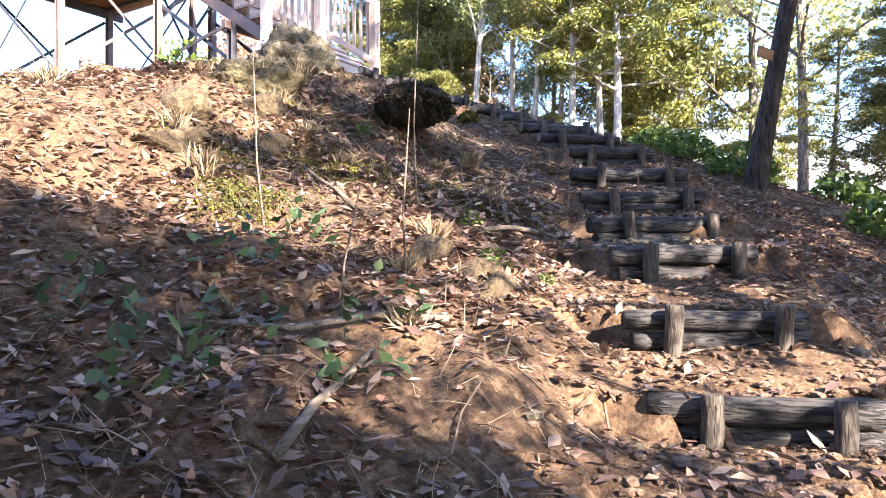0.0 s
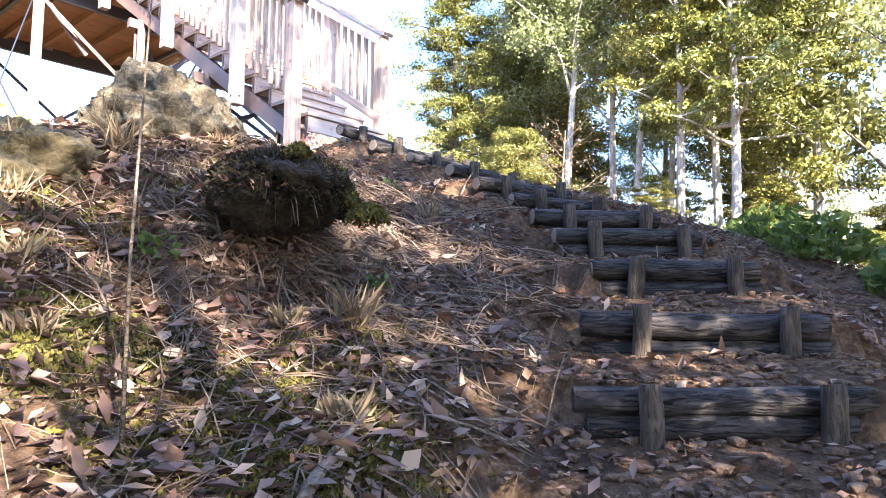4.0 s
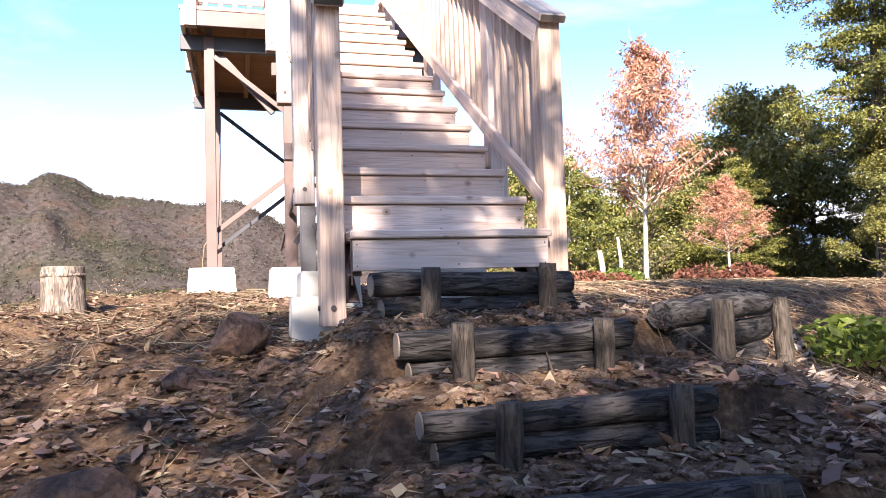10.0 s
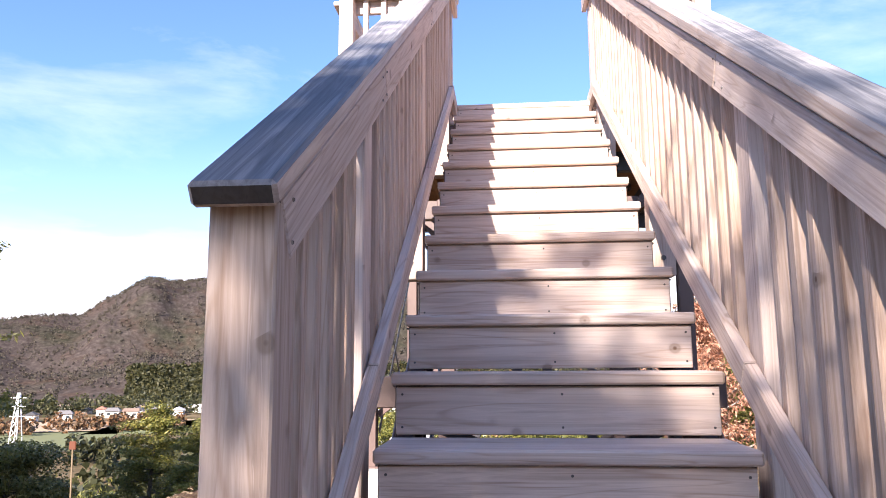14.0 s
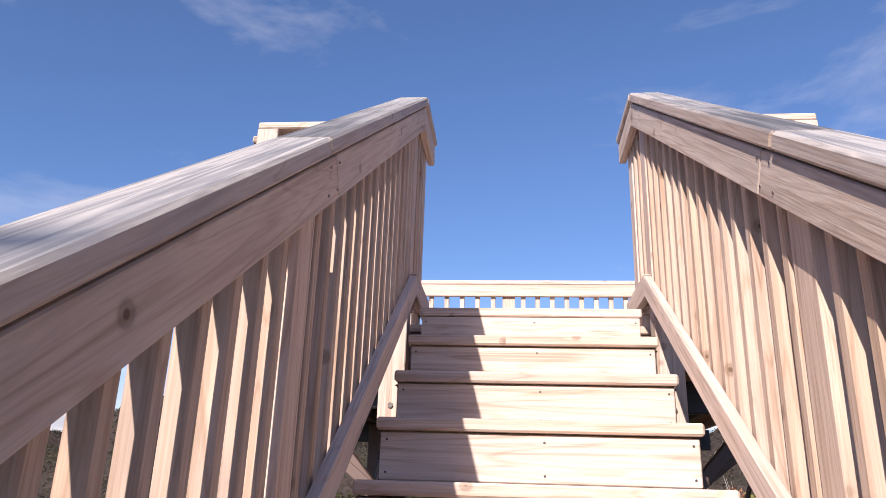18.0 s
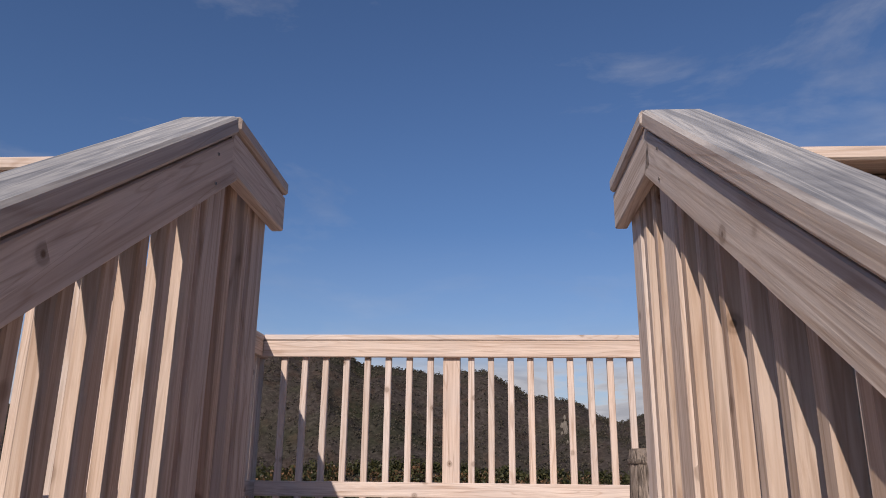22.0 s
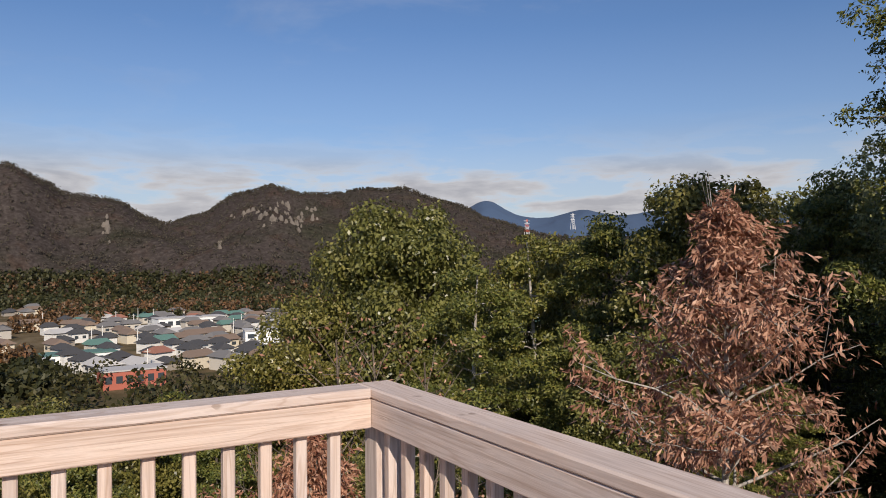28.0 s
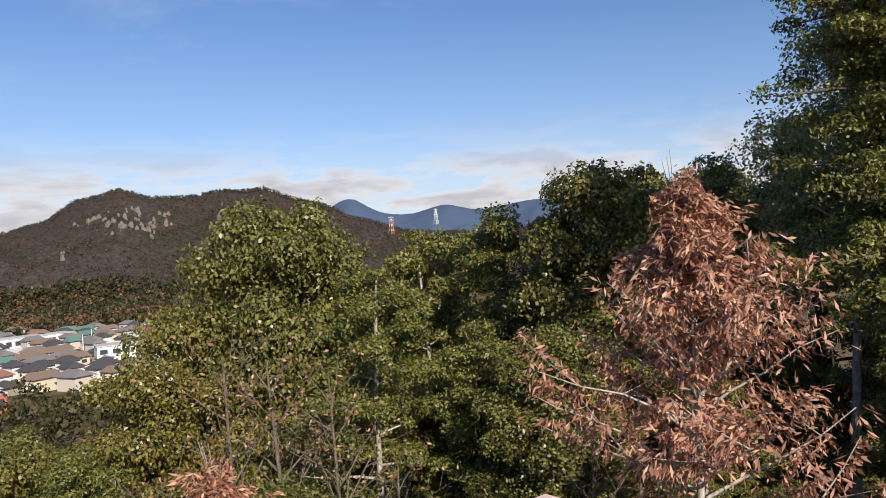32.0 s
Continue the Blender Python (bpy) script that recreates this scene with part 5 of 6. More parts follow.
for i, (x, y, z) in enumerate(((0.92, -0.74, -0.08), (1.66, -0.16, -0.10))):
    mm = Matrix(((0, 0, 1), (0, 1, 0), (-1, 0, 0))).to_4x4()
    mm.translation = Vector((x - 1.2, y + 0.45, z + 0.3 - 0.26))
    mesh_object("stake", log_mesh("stake", 0.52, 0.042, 95 + i, 12), M_POST, wall_ob, m=mm)


# ---- stumps used as seats ----
def stump(x, y, z, r, h, seed, label):
    ob = thing("log_stump", label, "stump", "cut log seats", m=pose(x, y, z, 0, 0, 40 * seed))
    pts = [(0, 0, -0.1), (0, 0, 0.02), (0, 0, h * 0.5), (0, 0, h * 0.85), (0, 0, h)]
    v, f = tube_mesh(pts, [r * 1.08, r * 1.04, r, r * 1.0, r * 0.97], 26, seed, 0.05, False)
    mesh_object("bark", pydata("bark", v, f, True), M_STUMPBARK, ob)
    v, f = tube_mesh([(0, 0, h - 0.012), (0, 0, h + 0.004)], [r * 0.96, r * 0.9], 26, seed, 0.03)
    mesh_object("cut_top", pydata("cut_top", v, f), M_CUT, ob)
    v, f = tube_mesh([(0, 0, h * 0.80), (0, 0, h * 0.86)], [r * 1.035, r * 1.03], 26, seed, 0.04)
    mesh_object("bark_ridge", pydata("bark_ridge", v, f, True), M_STUMPBARK, ob)
    return ob


stump(-1.93, 2.34, ground_z(-1.93, 2.34) - 0.02, 0.135, 0.33, 1, "cut log stump with split bark standing on the grass")
stump(1.07, 6.25, DECK_Z + 0.001, 0.14, 0.34, 2, "reddish cut log seat with rough bark on the deck")


# ---- rocks ----
def rock_mesh(name, size, seed, detail=3, rough=0.22):
    bm = bmesh.new()
    bmesh.ops.create_icosphere(bm, subdivisions=detail, radius=1.0)
    for v in bm.verts:
        p = v.co.copy()
        k = 1 + rough * noise.fractal(p * 1.3 + Vector((seed * 7.1, 0, 0)), 0.7, 2.1, 6)
        k += 0.05 * abs(noise.noise(p * 7.0 + Vector((seed, 0, 0)))) + 0.04 * noise.noise(p * 13.0) if detail > 4 else 0
        k += 0.07 * noise.cell(p * 2.6 + Vector((0, seed * 3.3, 0)))
        k += 0.10 * noise.fractal(p * 5.0 + Vector((0, 0, seed * 2.7)), 0.8, 2.1, 3) if detail > 3 else 0
        v.co = Vector((p.x * size[0], p.y * size[1], p.z * size[2])) * k
    me = bpy.data.meshes.new(name)
    bm.to_mesh(me)
    bm.free()
    if detail > 2:
        me.polygons.foreach_set("use_smooth", np.ones(len(me.polygons), dtype=bool))
    return me


def hull_rock(name, size, seed):
    """A broken stone: flat faces and sharp, slightly worn edges."""
    rng = random.Random(seed)
    bm = bmesh.new()
    for _ in range(22):
        d = Vector((rng.gauss(0, 1), rng.gauss(0, 1), rng.gauss(0, 1))).normalized() * rng.uniform(0.85, 1.1)
        bm.verts.new((d.x * size[0], d.y * size[1], d.z * size[2]))
    hull = bmesh.ops.convex_hull(bm, input=bm.verts)
    bmesh.ops.delete(bm, geom=[v for v in hull["geom_interior"] if isinstance(v, bmesh.types.BMVert)], context="VERTS")
    bmesh.ops.bevel(bm, geom=bm.edges[:], offset=min(size) * 0.07, segments=1, affect="EDGES")
    bmesh.ops.triangulate(bm, faces=bm.faces[:])
    bmesh.ops.subdivide_edges(bm, edges=bm.edges[:], cuts=1)
    for v in bm.verts:
        v.co *= 1 + 0.05 * noise.fractal(v.co * (2.2 / max(size)) + Vector((seed, 0, 0)), 0.8, 2.0, 3)
    me = bpy.data.meshes.new(name)
    bm.to_mesh(me)
    bm.free()
    return me


def rock(name, label, x, y, dz, size, seed, mat, turn=0, detail=4, group="", z=None):
    ob = mesh_object(name, hull_rock(name, size, seed) if name == "brown_rock" else rock_mesh(name, size, seed, detail), mat, m=pose(x, y, ground_z(x, y, False) + dz if z is None else z, 0, 0, turn))
    return tagged(ob, label, "rock", group)


rock("lichen_boulder", "large pale boulder covered in grey lichen on the bank", -2.28, -1.32, 0, (0.44, 0.36, 0.36), 3, M_ROCK, 20, 5, z=-0.62)
rock("mossy_rock", "low mossy boulder beside a larger pale one", -3.1, -1.6, 0, (0.46, 0.36, 0.22), 9, M_MOSSROCK, 50, 5, z=-0.98)


def earth_mesh(name, size, seed, detail=5):
    """A crumbling lump of soil and roots."""
    bm = bmesh.new()
    bmesh.ops.create_icosphere(bm, subdivisions=detail, radius=1.0)
    for v in bm.verts:
        out = v.co.copy()
        q = Vector((out.x * size[0], out.y * size[1], out.z * size[2]))
        w = q + Vector((seed * 3.1, seed * 1.7, 0))
        v.co = q + out * (0.055 * noise.fractal(w * 6.0, 0.8, 2.0, 3) + 0.022 * noise.fractal(w * 22.0, 0.7, 2.0, 3) + 0.006 * noise.noise(w * 80.0))
    me = bpy.data.meshes.new(name)
    bm.to_mesh(me)
    bm.free()
    return me


clod = thing("earth_clod", "dark mossy root mass overhanging a hollow in the bank", "root mass", m=pose(-2.50, -2.62, -1.09, 0, 0, 30))
mesh_object("soil", earth_mesh("soil", (0.33, 0.24, 0.15), 5, 6), M_EARTH, clod)
mesh_object("overhang", earth_mesh("overhang", (0.28, 0.17, 0.07), 12), M_EARTH, clod, m=pose(-0.04, -0.12, 0.075, 10, -4, 0))
fuzz_rng = np.random.default_rng(61)
fuzz_d = fuzz_rng.normal(0, 1, (9000, 3))
fuzz_d /= np.linalg.norm(fuzz_d, axis=1, keepdims=True)
fuzz_d = fuzz_d[fuzz_d[:, 2] > -0.45]
mesh_object("moss_cover", leaf_mesh("moss_cover", fuzz_d * (0.335, 0.26, 0.16) * fuzz_rng.uniform(0.93, 1.12, (len(fuzz_d), 1)) + (0, -0.03, 0.01), fuzz_d, 0.024, 0.011, 62), M_DARKMOSS, clod, "dark green-brown moss")
clod_rng = random.Random(9)
for i in range(24):
    a, k = clod_rng.uniform(3.4, 6.2), clod_rng.uniform(0.8, 1.05)
    q = Vector((math.cos(a) * 0.31 * k, math.sin(a) * 0.26 * k, clod_rng.uniform(-0.02, 0.10)))
    d = Vector((math.cos(a) * 0.5, math.sin(a) * 0.5, clod_rng.uniform(-1.2, 0.0))).normalized() * clod_rng.uniform(0.05, 0.16)
    v, fc = tube_mesh([q * 0.85, q + d * 0.5, q + d + Vector((0, 0, -0.02))], [0.004, 0.0028, 0.001], 4, i, 0.15, False)
    mesh_object("root", pydata("root", v, fc, True), M_TWIG, clod)
moss_rng = np.random.default_rng(77)
for mx, my, mz, mr, mn in ((-0.16, -0.16, 0.12, 0.07, 900), (0.16, -0.20, 0.10, 0.05, 600), (0.02, -0.30, -0.03, 0.06, 600), (-0.16, -0.44, -0.12, 0.10, 1200)):
    moss_a, moss_r = moss_rng.uniform(0, 6.28, mn), np.sqrt(moss_rng.random(mn))
    moss_c = np.c_[mx + np.cos(moss_a) * mr * moss_r, my + np.sin(moss_a) * mr * 0.8 * moss_r, mz + 0.035 - 0.05 * moss_r ** 2 + 0.03 * moss_rng.random(mn)]
    mesh_object("moss", leaf_mesh("moss", moss_c, np.c_[moss_rng.normal(0, 0.6, (mn, 2)), np.ones(mn)], 0.024, 0.010, 5), M_MOSS, clod, "yellow-green moss cushion")
clod_n = 360
clod_a, clod_r = moss_rng.uniform(0, 6.28, clod_n), np.sqrt(moss_rng.random(clod_n))
clod_c = np.c_[np.cos(clod_a) * 0.36 * clod_r, np.sin(clod_a) * 0.30 * clod_r, 0.17 - 0.20 * clod_r ** 3 + 0.03 * moss_rng.random(clod_n)]
mesh_object("caught_leaves", leaf_mesh("caught_leaves", clod_c, np.c_[moss_rng.normal(0, 1, (clod_n, 2)), moss_rng.normal(0.2, 0.4, clod_n)], 0.05, 0.026, 6), M_LITTER, clod, "dead leaves caught in the soil")
for i, (x, y, dz, size, turn) in enumerate(((-3.98, -3.78, -0.07, (0.24, 0.16, 0.13), 20), (-4.02, -4.02, -0.07, (0.22, 0.17, 0.16), 70), (-4.16, -4.22, -0.08, (0.18, 0.13, 0.17), 40),
                                            (-3.74, -3.90, -0.07, (0.2, 0.14, 0.12), 110), (-3.84, -4.12, -0.08, (0.18, 0.13, 0.15), 0))):
    rock("brown_rock", "ochre rock of a mossy ledge in the bank", x, y, dz, size, 120 + i, M_OCHRE, turn, 4, "rock ledge in the bank")
for i, (x, y, dz, size, turn) in enumerate(((-4.30, -2.25, -0.06, (0.34, 0.22, 0.16), 30), (-4.02, -1.95, -0.05, (0.28, 0.2, 0.16), 80), (-3.66, -2.42, -0.08, (0.26, 0.17, 0.14), 10), (-3.45, -2.05, -0.07, (0.28, 0.18, 0.14), 60))):
    rock("brown_rock", "brown rock of an outcrop on the bank", x, y, dz, size, 140 + i, M_OCHRE, turn, 4, "rock outcrop on the bank")
rock("brown_rock", "angular brown rock lying on the slope", -1.20, -1.10, 0.06, (0.16, 0.10, 0.085), 7, M_REDROCK, 15, 4, "rocks on the slope")
rock("brown_rock", "angular brown rock lying beside the footing", -0.81, 0.12, 0.09, (0.17, 0.13, 0.12), 8, M_REDROCK, 60, 4, "rocks on the slope")
rock("brown_rock", "flat brown rock lying on the slope", -0.98, -0.20, 0.03, (0.10, 0.08, 0.055), 10, M_REDROCK, 0, 4, "rocks on the slope")
rock("brown_rock", "small brown rock beside a larger one", -0.69, -0.22, 0.03, (0.06, 0.05, 0.045), 11, M_REDROCK, 0, 3, "rocks on the slope")
for i in range(9):
    rr = random.Random(70 + i)
    rock("brown_rock", "brown stone packed under the foot of the stairs", -0.34 + 0.11 * i * 0.7 + rr.uniform(-0.04, 0.04), -0.02 + rr.uniform(-0.16, 0.05), 0.0,
         (rr.uniform(0.05, 0.08), rr.uniform(0.04, 0.06), rr.uniform(0.04, 0.07)), 80 + i, M_REDROCK, 40 * i, 2, "stones under the stairs")


# ---- loose cover of the ground ----
def scatter(n, seed, box, where):
    rng = random.Random(seed)
    out = []
    while len(out) < n:
        x, y = rng.uniform(box[0], box[1]), rng.uniform(box[2], box[3])
        if rng.random() < where(x, y):
            out.append((x, y))
    return out


def on_path(x, y):
    return terrace(x, y)[1]


def litter_density(x, y):
    d = 1.0 - 0.72 * on_path(x, y)
    if y > -0.2 and x < 1.0:
        d *= 0.55
    k = noise.fractal(Vector((x * 0.9, y * 0.9, 3.0)), 1.0, 2.0, 3)
    return max(0.08, d * (0.62 + 0.9 * k))


def ground_leaves(name, n, seed, box, where, long, wide, mat, lift, label, droop=0.0, tilt=0.28):
    rng = np.random.default_rng(seed)
    spots = scatter(n, seed, box, where)
    c = np.array([(x, y, ground_z(x, y) + lift * (0.3 + rng.random())) for x, y in spots])
    ways = np.c_[rng.normal(0, 3.0, (n, 2)), rng.normal(0, tilt * 3, n)]
    me = flat_leaf_mesh(name, c, ways, long, wide, seed, tilt)
    ob = mesh_object(name, me, mat)
    return tagged(ob, label, "ground litter", kind="stuff")


def flat_leaf_mesh(name, c, ways, long, wide, seed, tilt):
    """Curled leaves lying on the ground: a kite folded along its rib, the tip turned up."""
    rng = np.random.default_rng(seed)
    n = len(c)
    a = ways / np.linalg.norm(ways, axis=1, keepdims=True)
    up = np.c_[rng.normal(0, tilt, (n, 2)), np.ones(n)]
    b = np.cross(up, a)
    b /= np.linalg.norm(b, axis=1, keepdims=True)
    u = np.cross(a, b)
    L, w = long * rng.uniform(0.5, 1.5, (n, 1)), wide * rng.uniform(0.6, 1.4, (n, 1))
    curl = rng.uniform(-0.05, 0.45, (n, 1))
    v = np.stack([c - a * L * 0.5 + u * L * 0.12 * curl, c + b * w * 0.5 + u * w * curl, c + a * L * 0.2 + u * L * 0.02, c - b * w * 0.5 + u * w * curl, c + a * L * 0.55 + u * L * 0.3 * curl], 1).reshape(-1, 3)
    base = 5 * np.arange(n)
    idx = np.stack([base, base + 1, base + 2, base, base + 2, base + 3, base + 1, base + 4, base + 2, base + 2, base + 4, base + 3], 1).ravel()
    me = bpy.data.meshes.new(name)
    me.vertices.add(5 * n)
    me.vertices.foreach_set("co", v.ravel())
    me.loops.add(12 * n)
    me.loops.foreach_set("vertex_index", idx)
    me.polygons.add(4 * n)
    me.polygons.foreach_set("loop_start", np.arange(0, 12 * n, 3))
    me.update(calc_edges=True)
    return me


ground_leaves("fallen_leaves", 52000, 1, (-7.5, 4.0, -7.0, 3.6), litter_density, 0.042, 0.026, M_LITTER, 0.012, "small dry brown leaves covering the slope")
ground_leaves("fallen_leaves", 15000, 2, (-7.5, 3.0, -7.0, 0.0), lambda x, y: litter_density(x, y) * (0.9 if x < -1.5 else 0.15), 0.062, 0.032, M_DARKLITTER, 0.022, "large dry oak leaves lying on the slope", tilt=0.4)
ground_leaves("fallen_leaves", 14000, 3, (-6.0, 10.0, -2.0, 10.0), lambda x, y: 0.7, 0.055, 0.034, M_STRAW, 0.012, "straw-coloured leaves on the flat top")


def sticks(name, n, seed, box, where, long, r, mat, label, lift=0.01, steep=0.12):
    rng = random.Random(seed)
    verts, faces = [], []
    for x, y in scatter(n, seed, box, where):
        a = rng.uniform(0, math.pi)
        L = long * rng.uniform(0.35, 1.6)
        d = Vector((math.cos(a), math.sin(a), 0))
        p = Vector((x, y, 0))
        q0, q2 = p - d * L / 2, p + d * L / 2
        q0.z, q2.z = ground_z(q0.x, q0.y) + lift, ground_z(q2.x, q2.y) + lift + L * rng.uniform(0, steep)
        mid = (q0 + q2) / 2 + Vector((rng.uniform(-0.08, 0.08) * L, rng.uniform(-0.08, 0.08) * L, rng.uniform(0, 0.07) * L))
        rr = r * rng.uniform(0.5, 1.5)
        v, f = tube_mesh([q0, mid, q2], [rr, rr * 0.85, rr * 0.45], 3, 0, 0, False)
        k = len(verts)
        verts.extend(v)
        faces.extend(tuple(k + i for i in q) for q in f)
    ob = mesh_object(name, pydata(name, verts, faces), mat)
    return tagged(ob, label, "ground litter", kind="stuff")


def off_path(x, y):
    return max(0.05, (1 - on_path(x, y)) * (0.5 + 0.9 * noise.fractal(Vector((x * 1.1, y * 1.1, 9.0)), 1.0, 2.0, 2)))


sticks("dead_twigs", 5200, 5, (-6.5, 3.5, -7.0, 1.5), off_path, 0.18, 0.0024, M_STEM, "thin dead twigs lying on the slope")
sticks("straw", 9000, 6, (-6.5, 3.5, -6.5, 1.0), off_path, 0.09, 0.0012, M_STRAW, "dry straw and pine needles on the slope", 0.006, 0.25)
sticks("dry_stalks", 2600, 16, (0.35, 4.2, -4.6, -0.2), lambda x, y: (1 - on_path(x, y)) * (0.35 + 0.65 * math.exp(-((x - 1.6) ** 2 + (y + 2.0) ** 2) / 1.6)), 0.26, 0.0014, M_STEM, "dry bramble stalks lying beside the steps", 0.015, 0.2)
ground_leaves("fallen_leaves", 5200, 17, (0.9, 5.0, -3.5, 1.4), lambda x, y: 0.8 * (1 - on_path(x, y)), 0.08, 0.045, M_PALELITTER, 0.02, "curled pale brown leaves beside the steps", tilt=0.45)
# cut grey stems heaped on the bank by the path
sticks("dead_stems", 3000, 7, (-3.4, -0.4, -4.2, -1.0), lambda x, y: (1 - on_path(x, y)) * math.exp(-((x + 1.8) ** 2 + (y + 2.7) ** 2) / 1.3), 0.19, 0.0026, M_STEM, "heap of cut dead stems on the bank", 0.018, 0.22)
sticks("pale_stems", 700, 37, (-3.4, -0.4, -4.2, -1.0), lambda x, y: (1 - on_path(x, y)) * math.exp(-((x + 1.8) ** 2 + (y + 2.7) ** 2) / 1.3), 0.16, 0.0036, M_TWIG, "thick grey cut stems on the bank", 0.022, 0.2)
ground_leaves("fallen_leaves", 2600, 38, (-3.6, -0.6, -4.4, -1.0), lambda x, y: 1 - on_path(x, y), 0.07, 0.04, M_DARKLITTER, 0.03, "curled pink-brown leaves lying on the stems", tilt=0.45)


def pebbles(name, n, seed, box, where, lo, hi, mat, label):
    rng = random.Random(seed)
    base = rock_mesh("pebble_form", (1, 1, 0.7), 33, 1, 0.3)
    bv = np.array([tuple(v.co) for v in base.vertices])
    bf = [tuple(p.vertices) for p in base.polygons]
    verts, faces = [], []
    for x, y in scatter(n, seed, box, where):
        s = lo + (hi - lo) * rng.random() ** 3
        a = rng.uniform(0, 6.28)
        R = np.array(((math.cos(a), -math.sin(a), 0), (math.sin(a), math.cos(a), 0), (0, 0, 1))) * s * np.array((rng.uniform(0.7, 1.4), rng.uniform(0.7, 1.2), rng.uniform(0.6, 1.1)))
        k = len(verts)
        verts.extend(map(tuple, bv @ R.T + (x, y, ground_z(x, y) + s * 0.25)))
        faces.extend(tuple(k + i for i in f) for f in bf)
    ob = mesh_object(name, pydata(name, verts, faces), mat)
    return tagged(ob, label, "gravel", kind="stuff")


pebbles("gravel", 14000, 8, (-6.0, 2.2, -6.5, 1.0), lambda x, y: 0.12 + 0.8 * on_path(x, y), 0.005, 0.028, M_BROWNROCK, "small brown stones on the trodden path")
pebbles("red_soil_crumbs", 1500, 41, (-3.1, -2.2, -3.4, -2.75), lambda x, y: math.exp(-((x + 2.7) ** 2 + (y + 3.02) ** 2) / 0.06), 0.006, 0.03, M_REDEARTH, "red-brown crumbs of soil below the root mass")
pebbles("gravel", 9000, 43, (-2.6, 1.2, -3.0, 0.3), lambda x, y: 0.85, 0.006, 0.022, M_BROWNROCK, "broken warm brown stone chips on the trodden slope")
pebbles("pale_stones", 420, 9, (-6.0, 2.2, -6.5, 0.6), lambda x, y: 0.2 + 0.7 * on_path(x, y), 0.008, 0.034, M_ROCK, "scattered pale broken stones")


def tuft(name, label, x, y, n, tall, wide, mat, seed, spread=0.12, lift=0.0, category="plant", group="", blade=False):
    """A clump: upright blades of grass, or leaves spread through a low mound."""
    rng = np.random.default_rng(seed)
    a = rng.uniform(0, 2 * np.pi, n)
    r = spread * np.sqrt(rng.random(n))
    z0 = ground_z(x, y)
    if blade:
        h = tall * rng.uniform(0.3, 1.0, n)
        long = tall * 0.8
        ways = np.c_[np.cos(a) * 1.1, np.sin(a) * 1.1, np.full(n, 1.5)]
    else:
        h = 2 * tall * rng.uniform(0.1, 1.0, n) * np.sqrt(np.maximum(0.05, 1 - (r / spread) ** 2))
        long = min(0.11, tall * 0.34)
        wide = long * 0.45
        ways = np.c_[np.cos(a), np.sin(a), rng.normal(0.2, 0.5, n)]
    c = np.c_[np.cos(a) * r, np.sin(a) * r, lift + h * 0.5]
    ob = mesh_object(name, leaf_mesh(name, c, ways, long, wide, seed, 0.0), mat, m=pose(x, y, z0))
    return tagged(ob, label, category, group)


for i, (x, y, s) in enumerate(((-3.55, -3.75, 0.14), (-4.0, -4.15, 0.16), (-2.95, -2.55, 0.18), (-1.1, -2.35, 0.11), (-3.3, -1.05, 0.34), (-3.0, -1.0, 0.25), (-3.9, -4.35, 0.10), (-2.2, -2.9, 0.14), (-1.05, -1.75, 0.16))):
    tuft("green_herb", "small fresh green plant among the dead leaves", x, y, 70, s * 0.7, 0.04, M_FERN, 200 + i, 0.5 * s, 0, "plant", "herbs on the slope")
for i, (x, y) in enumerate(((0.85, -3.75), (1.2, -3.35), (0.55, -4.35), (2.2, -2.6), (1.6, -4.2), (0.9, -5.2), (-0.3, -5.6))):
    tuft("fern", "low green fern clump beside the steps", x, y, 420, 0.34, 0.05, M_FERN, 220 + i, 0.34, 0, "fern", "ferns beside the steps")
for i, (x, y, s) in enumerate(((3.5, 1.25, 0.6), (3.95, 0.95, 0.7), (4.35, 0.65, 0.6), (4.7, 0.25, 0.45))):
    tuft("leafy_shrub", "bright green broad-leaved shrub at the edge of the woods", x, y, 800, s * 0.55, 0.11, M_SHRUB, 240 + i, 0.5, 0.05, "shrub", "green shrubs")
for i in range(26):
    rr = random.Random(300 + i)
    x, y = rr.uniform(-5.0, -1.2), rr.uniform(-4.2, -0.8)
    if on_path(x, y) < 0.05:
        tuft("grass_tuft", "dry straw-coloured grass tuft", x, y, 70, rr.uniform(0.10, 0.26), 0.012, M_STRAW, 300 + i, 0.08, 0, "grass", "dry grass tufts", True)
for i in range(24):
    rr = random.Random(400 + i)
    x, y = (rr.uniform(-5.2, -2.0), rr.uniform(-3.9, -1.2)) if i % 2 else (rr.uniform(-3.5, -2.2), rr.uniform(-3.7, -2.7))
    if on_path(x, y) < 0.05:
        n = 1300
        rng = np.random.default_rng(400 + i)
        q = rng.normal(0, rr.uniform(0.07, 0.15), (n, 2)) + (x, y)
        c = np.array([(u, v, ground_z(u, v) + 0.006 + 0.012 * rng.random()) for u, v in q])
        ways = np.c_[rng.normal(0, 0.6, (n, 2)), np.ones(n)]
        ob = mesh_object("moss_patch", leaf_mesh("moss_patch", c - np.array((x, y, ground_z(x, y))), ways, 0.022, 0.012, i), M_MOSS, m=pose(x, y, ground_z(x, y)))
        tagged(ob, "yellow-green moss cushion on the bank", "moss", "moss cushions")

